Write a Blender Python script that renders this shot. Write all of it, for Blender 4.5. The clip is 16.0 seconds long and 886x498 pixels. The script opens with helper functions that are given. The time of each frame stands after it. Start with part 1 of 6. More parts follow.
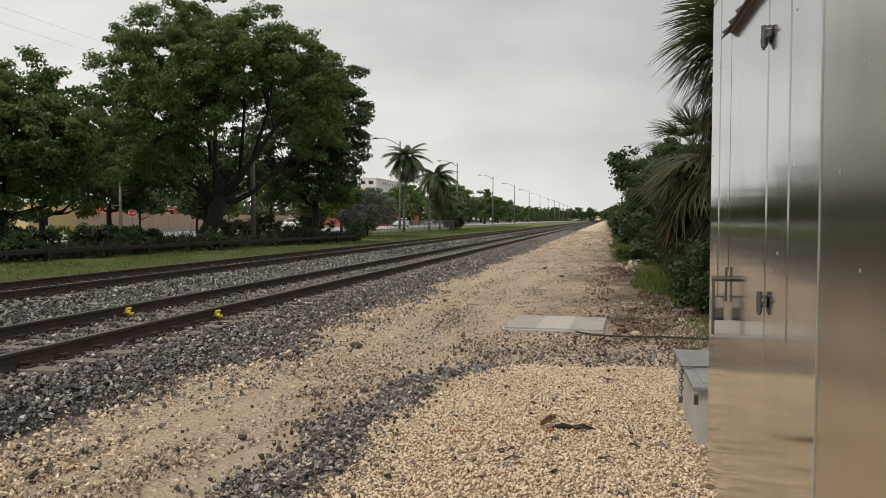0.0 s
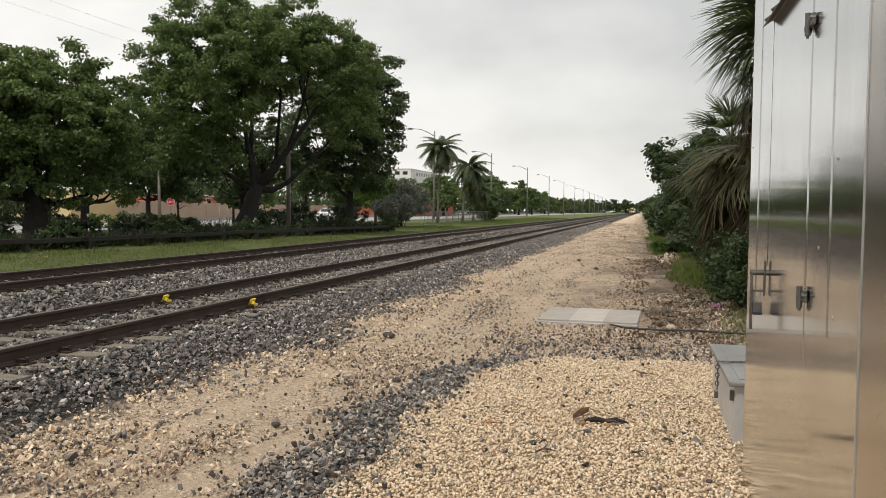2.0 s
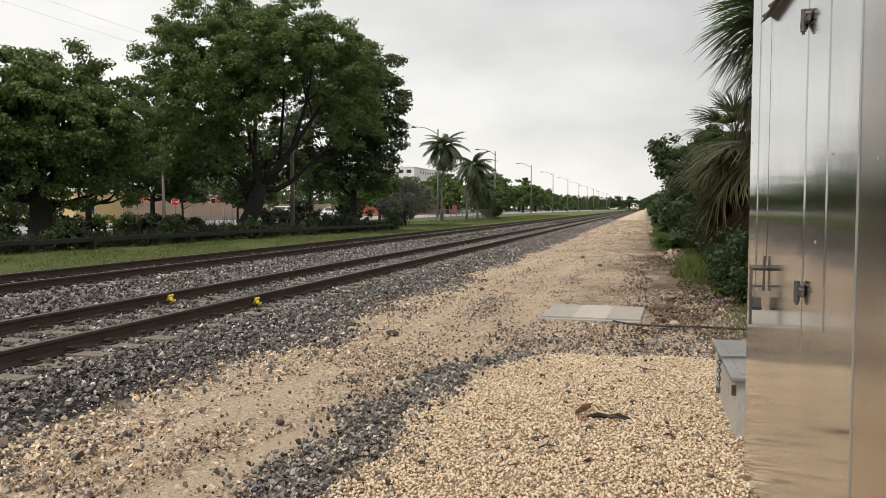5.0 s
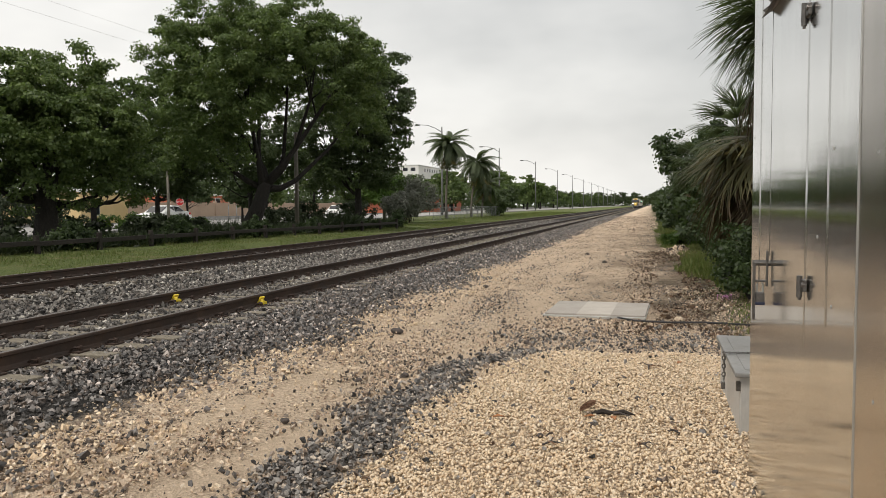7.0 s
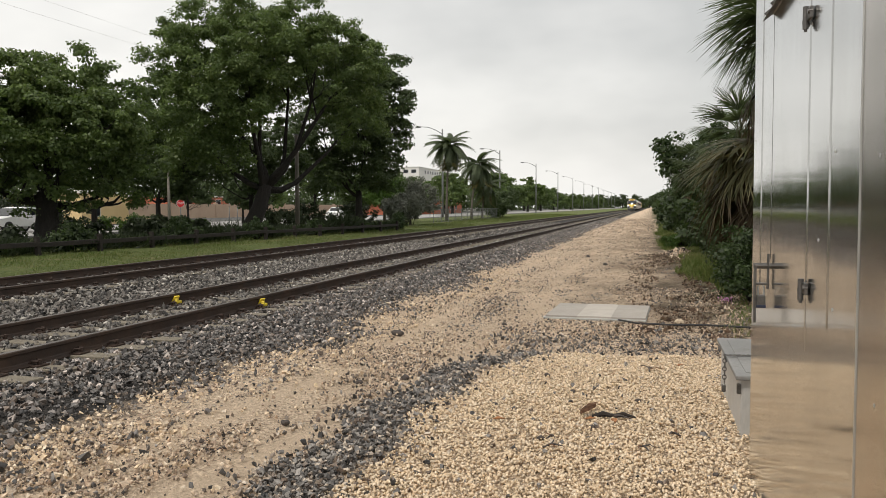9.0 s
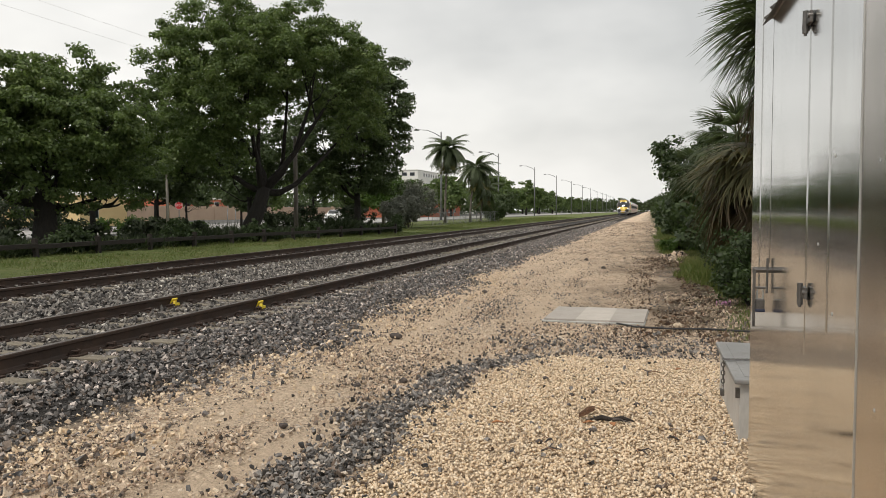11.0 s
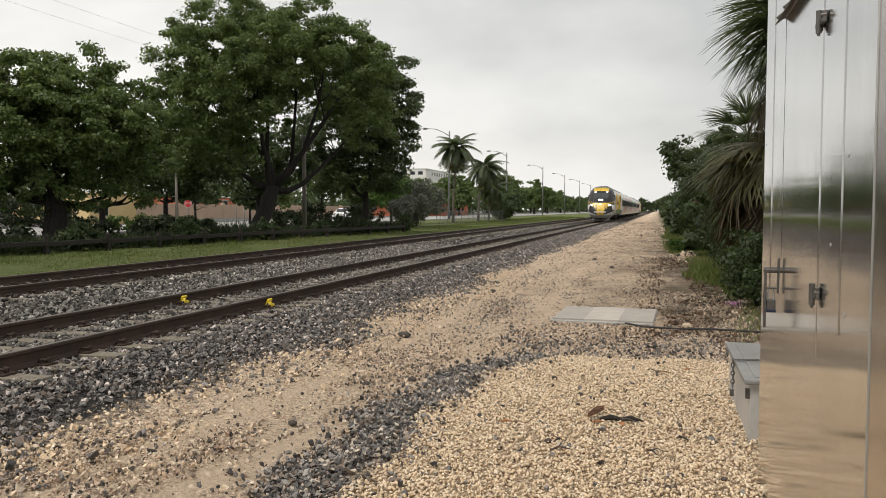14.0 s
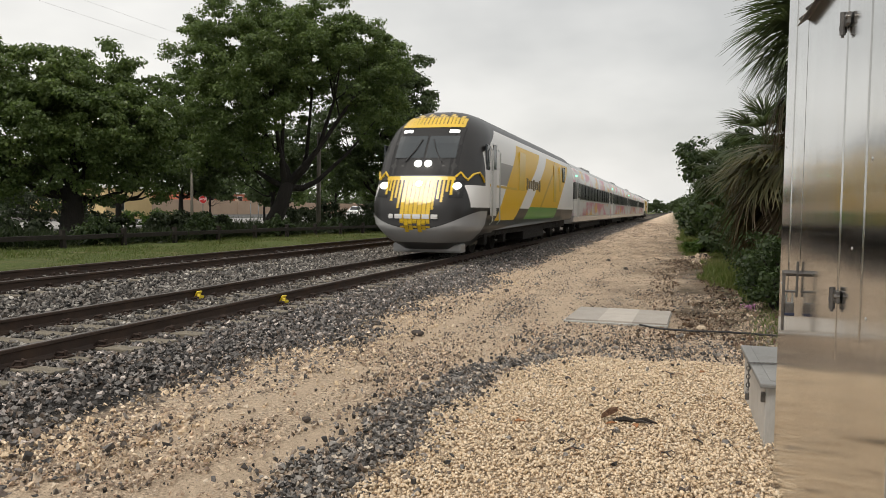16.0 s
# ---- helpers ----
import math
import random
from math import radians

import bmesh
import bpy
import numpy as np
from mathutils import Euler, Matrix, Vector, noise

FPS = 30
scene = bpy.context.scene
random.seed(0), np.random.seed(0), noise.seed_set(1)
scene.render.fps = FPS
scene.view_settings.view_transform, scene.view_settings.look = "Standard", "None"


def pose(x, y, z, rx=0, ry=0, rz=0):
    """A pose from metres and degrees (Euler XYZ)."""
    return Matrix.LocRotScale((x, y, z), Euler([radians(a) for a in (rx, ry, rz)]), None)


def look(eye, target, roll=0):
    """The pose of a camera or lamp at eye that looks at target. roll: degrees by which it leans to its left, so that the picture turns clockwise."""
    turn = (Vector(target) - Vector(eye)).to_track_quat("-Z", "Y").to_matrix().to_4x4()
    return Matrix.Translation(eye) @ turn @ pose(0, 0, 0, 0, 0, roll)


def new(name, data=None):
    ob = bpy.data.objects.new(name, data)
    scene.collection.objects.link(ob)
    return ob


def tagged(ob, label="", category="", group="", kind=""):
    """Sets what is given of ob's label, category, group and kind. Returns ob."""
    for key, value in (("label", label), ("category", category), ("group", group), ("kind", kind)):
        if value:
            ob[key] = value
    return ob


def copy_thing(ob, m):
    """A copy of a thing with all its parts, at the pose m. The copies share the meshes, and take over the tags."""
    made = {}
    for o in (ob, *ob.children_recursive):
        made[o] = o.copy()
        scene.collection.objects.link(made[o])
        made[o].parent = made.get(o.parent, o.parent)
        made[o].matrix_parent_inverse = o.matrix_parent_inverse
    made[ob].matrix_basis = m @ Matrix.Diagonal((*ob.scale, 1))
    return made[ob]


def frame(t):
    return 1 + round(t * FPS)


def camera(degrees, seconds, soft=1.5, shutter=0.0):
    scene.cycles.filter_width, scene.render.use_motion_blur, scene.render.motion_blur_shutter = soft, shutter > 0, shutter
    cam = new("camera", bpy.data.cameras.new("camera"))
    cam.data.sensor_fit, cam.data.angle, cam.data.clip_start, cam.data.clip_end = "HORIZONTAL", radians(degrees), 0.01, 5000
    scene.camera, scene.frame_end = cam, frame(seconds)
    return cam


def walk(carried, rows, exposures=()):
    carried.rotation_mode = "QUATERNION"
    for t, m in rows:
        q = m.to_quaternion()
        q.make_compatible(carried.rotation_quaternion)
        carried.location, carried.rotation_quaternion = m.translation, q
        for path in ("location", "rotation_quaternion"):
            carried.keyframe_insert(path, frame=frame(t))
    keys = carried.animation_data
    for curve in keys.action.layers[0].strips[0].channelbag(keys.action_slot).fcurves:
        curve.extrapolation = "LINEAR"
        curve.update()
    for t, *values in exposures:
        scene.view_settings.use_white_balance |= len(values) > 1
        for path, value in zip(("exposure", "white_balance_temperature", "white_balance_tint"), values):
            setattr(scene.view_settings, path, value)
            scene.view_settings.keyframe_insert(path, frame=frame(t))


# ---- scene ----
cam = camera(59.6, 16.0, soft=0.8, shutter=0.08)
PATH = [
    (0, (0.005, -0.014, 1.622), (-0.407, 1.942, 1.546), 0.1),
    (0.5, (0.011, -0.017, 1.622), (-0.446, 1.928, 1.54), -0.4),
    (1, (0.001, -0.005, 1.62), (-0.474, 1.936, 1.532), 0.3),
    (1.5, (-0.001, -0.002, 1.62), (-0.492, 1.935, 1.527), 0.6),
    (2, (0.005, 0.001, 1.621), (-0.491, 1.936, 1.521), 0.5),
    (2.5, (0.01, 0.003, 1.623), (-0.49, 1.937, 1.523), 0.5),
    (3, (0.014, -0.008, 1.625), (-0.485, 1.926, 1.525), 0.5),
    (3.5, (0.015, -0.005, 1.624), (-0.483, 1.929, 1.524), 0.4),
    (4, (0.026, -0.018, 1.622), (-0.472, 1.917, 1.522), 0.3),
    (6.5, (0.034, -0.021, 1.62), (-0.487, 1.907, 1.507), -0.3),
    (7, (0.043, -0.018, 1.62), (-0.476, 1.911, 1.509), -0.4),
    (7.5, (0.043, -0.016, 1.62), (-0.474, 1.913, 1.51), -0.5),
    (8, (0.04, -0.012, 1.619), (-0.478, 1.917, 1.511), -0.4),
    (8.5, (0.038, -0.015, 1.621), (-0.483, 1.913, 1.513), -0.4),
    (9, (0.04, -0.021, 1.622), (-0.48, 1.908, 1.516), -0.3),
    (11.5, (0.034, -0.016, 1.622), (-0.482, 1.913, 1.524), -0.1),
    (12, (0.033, -0.019, 1.622), (-0.486, 1.91, 1.522), -0.1),
    (12.5, (0.033, -0.021, 1.624), (-0.489, 1.907, 1.523), -0.1),
    (13, (0.029, -0.024, 1.623), (-0.496, 1.903, 1.52), -0.0),
    (13.5, (0.027, -0.034, 1.621), (-0.502, 1.892, 1.52), 0.1),
    (14, (0.024, -0.028, 1.622), (-0.511, 1.896, 1.521), 0.1),
    (14.5, (0.018, -0.032, 1.623), (-0.522, 1.891, 1.522), 0.2),
    (15, (0.012, -0.034, 1.62), (-0.535, 1.887, 1.519), 0.3),
    (15.5, (0.008, -0.034, 1.621), (-0.548, 1.884, 1.516), 0.5),
    (16, (0.006, -0.035, 1.62), (-0.561, 1.88, 1.516), 0.8),
]
walk(cam, [(t, look(eye, target, roll)) for t, eye, target, roll in PATH],
     exposures=[(t, e, 6690, 9.5) for t, e in ((0, 0.08), (0.6, 0.11), (1.5, 0.30), (3.5, 0.39), (7.0, 0.32), (12.5, 0.32), (16, 0.27))])

# ---- light: an overcast day, a veiled sun high on the left ----
SUN_EL, SUN_AZ = radians(52), radians(-60)
world = bpy.data.worlds.new("overcast_sky")
scene.world = world
world.use_nodes = True
wn, wl = world.node_tree.nodes, world.node_tree.links
wn.clear()
w_out, w_bg = wn.new("ShaderNodeOutputWorld"), wn.new("ShaderNodeBackground")
w_sky = wn.new("ShaderNodeTexSky")
w_sky.sky_type, w_sky.sun_disc = "NISHITA", False
w_sky.sun_elevation, w_sky.sun_rotation = SUN_EL, SUN_AZ
w_sky.air_density, w_sky.dust_density = 1.2, 4.0
w_geo, w_map = wn.new("ShaderNodeTexCoord"), wn.new("ShaderNodeMapping")
w_map.inputs["Scale"].default_value = (1.0, 1.0, 2.3)
w_map.inputs["Location"].default_value = (0.7, 0.15, 0.3)
w_noise, w_ramp = wn.new("ShaderNodeTexNoise"), wn.new("ShaderNodeValToRGB")
w_noise.inputs["Scale"].default_value, w_noise.inputs["Detail"].default_value = 1.7, 5.0
w_noise.inputs["Roughness"].default_value = 0.48
w_ramp.color_ramp.elements[0].position, w_ramp.color_ramp.elements[0].color = 0.36, (0.50, 0.51, 0.512, 1)
w_ramp.color_ramp.elements[1].position, w_ramp.color_ramp.elements[1].color = 0.58, (0.785, 0.785, 0.775, 1)
w_dim, w_mix = wn.new("ShaderNodeVectorMath"), wn.new("ShaderNodeMix")
w_dim.operation = "SCALE"
w_dim.inputs["Scale"].default_value = 0.11
w_mix.data_type = "RGBA"
w_mix.inputs["Factor"].default_value = 0.92
wl.new(w_geo.outputs["Generated"], w_map.inputs["Vector"])
wl.new(w_map.outputs["Vector"], w_noise.inputs["Vector"])
wl.new(w_noise.outputs["Fac"], w_ramp.inputs["Fac"])
wl.new(w_sky.outputs["Color"], w_dim.inputs[0])
wl.new(w_dim.outputs["Vector"], w_mix.inputs["A"])
wl.new(w_ramp.outputs["Color"], w_mix.inputs["B"])
wl.new(w_mix.outputs["Result"], w_bg.inputs["Color"])
w_bg.inputs["Strength"].default_value = 1.0
wl.new(w_bg.outputs["Background"], w_out.inputs["Surface"])

sun_data = bpy.data.lights.new("sun", "SUN")
sun_data.energy, sun_data.angle, sun_data.color = 1.75, radians(18), (1.0, 0.95, 0.88)
sun = new("sun", sun_data)
sun.matrix_basis = look((-30 * math.cos(SUN_EL), -18, 60), (0, 15, 0))


# ---- materials ----
def nodes_of(name):
    m = bpy.data.materials.new(name)
    m.use_nodes = True
    nt = m.node_tree
    return m, nt, nt.nodes["Principled BSDF"]


def noise_fac(nt, scale, detail=4.0, rough=0.6, stretch=None, lo=0.35, hi=0.65):
    """A noise in object space, metres, clamped between lo and hi to 0..1."""
    tc, no, mr = nt.nodes.new("ShaderNodeTexCoord"), nt.nodes.new("ShaderNodeTexNoise"), nt.nodes.new("ShaderNodeMapRange")
    no.inputs["Scale"].default_value, no.inputs["Detail"].default_value, no.inputs["Roughness"].default_value = scale, detail, rough
    src = tc.outputs["Object"]
    if stretch:
        mp = nt.nodes.new("ShaderNodeMapping")
        mp.inputs["Scale"].default_value = stretch
        nt.links.new(src, mp.inputs["Vector"])
        src = mp.outputs["Vector"]
    nt.links.new(src, no.inputs["Vector"])
    nt.links.new(no.outputs["Fac"], mr.inputs["Value"])
    mr.inputs["From Min"].default_value, mr.inputs["From Max"].default_value = lo, hi
    return mr.outputs["Result"]


def blend(nt, fac, a, b):
    mx = nt.nodes.new("ShaderNodeMix")
    mx.data_type = "RGBA"
    for sock, v in ((mx.inputs["Factor"], fac), (mx.inputs["A"], a), (mx.inputs["B"], b)):
        if isinstance(v, tuple):
            sock.default_value = (*v, 1)
        elif isinstance(v, (int, float)):
            sock.default_value = v
        else:
            nt.links.new(v, sock)
    return mx.outputs["Result"]


def calc(nt, op, a, b=0.0, c=0.0, clamp=False):
    mt = nt.nodes.new("ShaderNodeMath")
    mt.operation, mt.use_clamp = op, clamp
    for sock, v in zip(mt.inputs, (a, b, c)):
        if isinstance(v, (int, float)):
            sock.default_value = v
        else:
            nt.links.new(v, sock)
    return mt.outputs["Value"]


def xyz(nt):
    tc, sp = nt.nodes.new("ShaderNodeTexCoord"), nt.nodes.new("ShaderNodeSeparateXYZ")
    nt.links.new(tc.outputs["Object"], sp.inputs["Vector"])
    return sp.outputs["X"], sp.outputs["Y"], sp.outputs["Z"]


def bump(nt, bsdf, height, strength, dist):
    bp = nt.nodes.new("ShaderNodeBump")
    bp.inputs["Strength"].default_value, bp.inputs["Distance"].default_value = strength, dist
    nt.links.new(height, bp.inputs["Height"])
    nt.links.new(bp.outputs["Normal"], bsdf.inputs["Normal"])


def mat(name, a, b, scale=3.0, fine=40.0, rough=0.7, metal=0.0, rel=0.3, dist=0.004, stretch=None, stain=None, spec=0.5):
    """Two tones in a coarse noise, a fine grain over it, a fine relief, and an optional third tone in stains."""
    m, nt, bs = nodes_of(name)
    big = noise_fac(nt, scale, 5, 0.6, stretch)
    small = noise_fac(nt, fine, 3, 0.7, stretch)
    col = blend(nt, calc(nt, "MULTIPLY_ADD", small, 0.35, calc(nt, "MULTIPLY", big, 0.65)), a, b)
    if stain:
        col = blend(nt, calc(nt, "MULTIPLY", noise_fac(nt, scale * 0.45, 6, 0.7, stretch, 0.52, 0.7), 0.8), col, stain)
    nt.links.new(col, bs.inputs["Base Color"])
    rr = calc(nt, "MULTIPLY_ADD", big, 0.16, rough - 0.08, clamp=True)
    nt.links.new(rr, bs.inputs["Roughness"])
    bs.inputs["Metallic"].default_value = metal
    bs.inputs["Specular IOR Level"].default_value = spec
    if rel:
        bump(nt, bs, small, rel, dist)
    return m


def piece_mat(name, tones, rough=0.8, fine=60.0, wet=0.0):
    """Stones of several tones, one for each loose stone."""
    m, nt, bs = nodes_of(name)
    ge, ra = nt.nodes.new("ShaderNodeNewGeometry"), nt.nodes.new("ShaderNodeValToRGB")
    el = ra.color_ramp.elements
    el[0].color, el[1].color = (*tones[0], 1), (*tones[-1], 1)
    for i, c in enumerate(tones[1:-1], 1):
        el.new(i / (len(tones) - 1)).color = (*c, 1)
    nt.links.new(ge.outputs["Random Per Island"], ra.inputs["Fac"])
    g = noise_fac(nt, fine, 3, 0.7)
    dark = nt.nodes.new("ShaderNodeVectorMath")
    dark.operation = "SCALE"
    nt.links.new(ra.outputs["Color"], dark.inputs[0])
    nt.links.new(calc(nt, "MULTIPLY_ADD", g, 0.45, 0.75), dark.inputs["Scale"])
    nt.links.new(dark.outputs["Vector"], bs.inputs["Base Color"])
    bs.inputs["Roughness"].default_value = rough
    bump(nt, bs, g, 0.4, 0.004)
    return m


def leaf_mat(name, tones, through_tone, rough=0.5):
    m, nt, bs = nodes_of(name)
    ge, ra = nt.nodes.new("ShaderNodeNewGeometry"), nt.nodes.new("ShaderNodeValToRGB")
    el = ra.color_ramp.elements
    el[0].color, el[1].color = (*tones[0], 1), (*tones[-1], 1)
    for i, c in enumerate(tones[1:-1], 1):
        el.new(i / (len(tones) - 1)).color = (*c, 1)
    big = noise_fac(nt, 0.55, 3, 0.6)
    nt.links.new(calc(nt, "MULTIPLY_ADD", ge.outputs["Random Per Island"], 0.6, calc(nt, "MULTIPLY", big, 0.4)), ra.inputs["Fac"])
    nt.links.new(ra.outputs["Color"], bs.inputs["Base Color"])
    bs.inputs["Roughness"].default_value = rough
    bs.inputs["Specular IOR Level"].default_value = 0.35
    tr, mx, out = nt.nodes.new("ShaderNodeBsdfTranslucent"), nt.nodes.new("ShaderNodeMixShader"), nt.nodes["Material Output"]
    tr.inputs["Color"].default_value = (*through_tone, 1)
    mx.inputs["Fac"].default_value = 0.38
    nt.links.new(bs.outputs["BSDF"], mx.inputs[1])
    nt.links.new(tr.outputs["BSDF"], mx.inputs[2])
    nt.links.new(mx.outputs["Shader"], out.inputs["Surface"])
    return m


def glow_mat(name, col, strength):
    m, nt, bs = nodes_of(name)
    bs.inputs["Base Color"].default_value = (*col, 1)
    bs.inputs["Emission Color"].default_value = (*col, 1)
    bs.inputs["Emission Strength"].default_value = strength
    return m


def gloss_mat(name, col, rough=0.08, metal=0.0, coat=0.0):
    m, nt, bs = nodes_of(name)
    g = noise_fac(nt, 2.5, 4, 0.6)
    nt.links.new(blend(nt, calc(nt, "MULTIPLY", g, 0.5), col, tuple(c * 0.8 for c in col)), bs.inputs["Base Color"])
    bs.inputs["Roughness"].default_value, bs.inputs["Metallic"].default_value = rough, metal
    bs.inputs["Coat Weight"].default_value = coat
    return m


def zone(nt, v, lo, hi):
    """0 below lo, 1 above hi (lo may exceed hi to turn it round)."""
    mr = nt.nodes.new("ShaderNodeMapRange")
    nt.links.new(v, mr.inputs["Value"])
    mr.inputs["From Min"].default_value, mr.inputs["From Max"].default_value = lo, hi
    return mr.outputs["Result"]


def ground_material():
    """Sandy limestone lane, ballast grit under the tracks with the stones' gap shade in its tone, grass verges, asphalt
    lots.
    """
    m, nt, bs = nodes_of("ground_mix")
    x, y, z = xyz(nt)
    wob = noise_fac(nt, 0.55, 4, 0.65, None, 0.2, 0.8)
    wob2 = noise_fac(nt, 2.6, 4, 0.65, None, 0.2, 0.8)
    swept = nt.nodes.new("ShaderNodeAttribute")
    swept.attribute_name = "swept"
    xw = calc(nt, "ADD", x, calc(nt, "MULTIPLY_ADD", wob, 1.3, calc(nt, "MULTIPLY_ADD", wob2, 0.5, -0.9)))
    grit = noise_fac(nt, 30, 4, 0.8, None, 0.40, 0.60)
    patch = noise_fac(nt, 1.1, 6, 0.7, (1.0, 0.35, 1.0), 0.38, 0.62)
    sand = blend(nt, grit, (0.54, 0.405, 0.285), (0.90, 0.72, 0.535))
    sand = blend(nt, calc(nt, "MULTIPLY", patch, 0.5), sand, blend(nt, grit, (0.22, 0.165, 0.12), (0.60, 0.465, 0.345)))
    sand = blend(nt, calc(nt, "MULTIPLY", swept.outputs["Fac"], 0.85), sand, blend(nt, noise_fac(nt, 70, 3, 0.7), (0.56, 0.43, 0.305), (0.78, 0.615, 0.455)))
    tc, vo, cr = nt.nodes.new("ShaderNodeTexCoord"), nt.nodes.new("ShaderNodeTexVoronoi"), nt.nodes.new("ShaderNodeValToRGB")
    vo.inputs["Scale"].default_value = 46.0
    nt.links.new(tc.outputs["Object"], vo.inputs["Vector"])
    cell = nt.nodes.new("ShaderNodeSeparateColor")
    nt.links.new(vo.outputs["Color"], cell.inputs["Color"])
    el = cr.color_ramp.elements
    el[0].color, el[1].color = (0.07, 0.06, 0.052, 1), (0.92, 0.78, 0.60, 1)
    for at, c in ((0.14, (0.20, 0.15, 0.115, 1)), (0.3, (0.46, 0.34, 0.24, 1)), (0.55, (0.64, 0.49, 0.355, 1)), (0.8, (0.78, 0.62, 0.46, 1))):
        el.new(at).color = c
    nt.links.new(cell.outputs["Red"], cr.inputs["Fac"])
    stony = calc(nt, "MULTIPLY", calc(nt, "GREATER_THAN", calc(nt, "MULTIPLY_ADD", patch, 0.35, cell.outputs["Green"]), 0.55), calc(nt, "SUBTRACT", 1.0, calc(nt, "MULTIPLY", swept.outputs["Fac"], 0.92), clamp=True))
    stony = calc(nt, "MULTIPLY", stony, zone(nt, vo.outputs["Distance"], 0.62, 0.40), clamp=True)
    sand = blend(nt, calc(nt, "MULTIPLY", stony, 0.85), sand, cr.outputs["Color"])
    dirt = blend(nt, grit, (0.05, 0.036, 0.025), (0.20, 0.155, 0.108))
    litter = noise_fac(nt, 0.5, 6, 0.7, (1.0, 0.6, 1.0), 0.42, 0.56)
    sand = blend(nt, calc(nt, "MULTIPLY", litter, calc(nt, "MULTIPLY", zone(nt, x, -1.8, 0.4), zone(nt, y, 10.0, 13.0))), sand, dirt)
    sand = blend(nt, calc(nt, "MULTIPLY", zone(nt, xw, -0.05, 0.85), calc(nt, "MULTIPLY", zone(nt, y, 9.2, 11.5), 0.85)), sand, dirt)
    blot = calc(nt, "MULTIPLY", noise_fac(nt, 0.75, 6, 0.72, (1.0, 0.42, 1.0), 0.50, 0.60), calc(nt, "MULTIPLY", zone(nt, y, 9.0, 15.0), zone(nt, x, -3.4, -0.6)), clamp=True)
    sand = blend(nt, calc(nt, "MULTIPLY", blot, 0.75), sand, blend(nt, grit, (0.13, 0.088, 0.06), (0.42, 0.315, 0.225)))
    grass = blend(nt, noise_fac(nt, 9, 4, 0.7), (0.07, 0.10, 0.026), (0.15, 0.18, 0.055))
    grass = blend(nt, calc(nt, "MULTIPLY", noise_fac(nt, 0.8, 5, 0.65, None, 0.5, 0.68), 0.6), grass, (0.21, 0.18, 0.09))
    # near-black tone: the shade in the gaps between ballast stones, painted into the ground
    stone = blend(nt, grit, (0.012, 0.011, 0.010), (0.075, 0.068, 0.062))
    tarmac = blend(nt, noise_fac(nt, 25, 3, 0.7), (0.07, 0.07, 0.07), (0.15, 0.146, 0.138))
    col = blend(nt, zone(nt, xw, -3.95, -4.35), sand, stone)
    col = blend(nt, zone(nt, xw, -12.6, -12.9), col, grass)
    col = blend(nt, zone(nt, x, -27.0, -27.6), col, tarmac)
    verge = calc(nt, "MULTIPLY", zone(nt, calc(nt, "ADD", xw, calc(nt, "MULTIPLY", zone(nt, y, 17.0, 40.0), 0.8)), 0.75, 1.15), zone(nt, y, 9.0, 11.5), clamp=True)
    verge = calc(nt, "MULTIPLY", verge, noise_fac(nt, 0.8, 5, 0.7, (1.0, 0.5, 1.0), 0.38, 0.58), clamp=True)
    col = blend(nt, verge, col, blend(nt, noise_fac(nt, 3.0, 4, 0.7), dirt, grass))
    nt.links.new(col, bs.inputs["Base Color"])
    bs.inputs["Roughness"].default_value = 0.9
    bs.inputs["Specular IOR Level"].default_value = 0.25
    bump(nt, bs, calc(nt, "ADD", calc(nt, "MULTIPLY", stony, 0.5), calc(nt, "MULTIPLY_ADD", grit, 0.7, noise_fac(nt, 12, 4, 0.7))), 0.9, 0.025)
    return m


def steel_material(name, rough, tint, streak):
    """Brushed sheet steel with vertical smears and faint spots."""
    m, nt, bs = nodes_of(name)
    g = noise_fac(nt, 1.0, 5, 0.65, (1.0, 26.0, 0.5), 0.3, 0.7)
    s = noise_fac(nt, 1.6, 5, 0.6, (1.0, 1.0, 0.45), 0.35, 0.7)
    col = blend(nt, g, tuple(c * 0.9 for c in tint), tint)
    nt.links.new(blend(nt, calc(nt, "MULTIPLY", s, streak), col, (0.42, 0.40, 0.37)), bs.inputs["Base Color"])
    bs.inputs["Metallic"].default_value = 1.0
    tg = nt.nodes.new("ShaderNodeTangent")
    tg.direction_type, tg.axis = "RADIAL", "Z"
    bs.inputs["Anisotropic"].default_value = 0.75
    nt.links.new(tg.outputs["Tangent"], bs.inputs["Tangent"])
    nt.links.new(calc(nt, "MULTIPLY_ADD", s, rough * 0.5, calc(nt, "MULTIPLY_ADD", g, rough * 0.25, rough)), bs.inputs["Roughness"])
    bump(nt, bs, noise_fac(nt, 1.3, 2, 0.5, (1, 1.6, 0.5)), 0.045, 0.02)
    return m


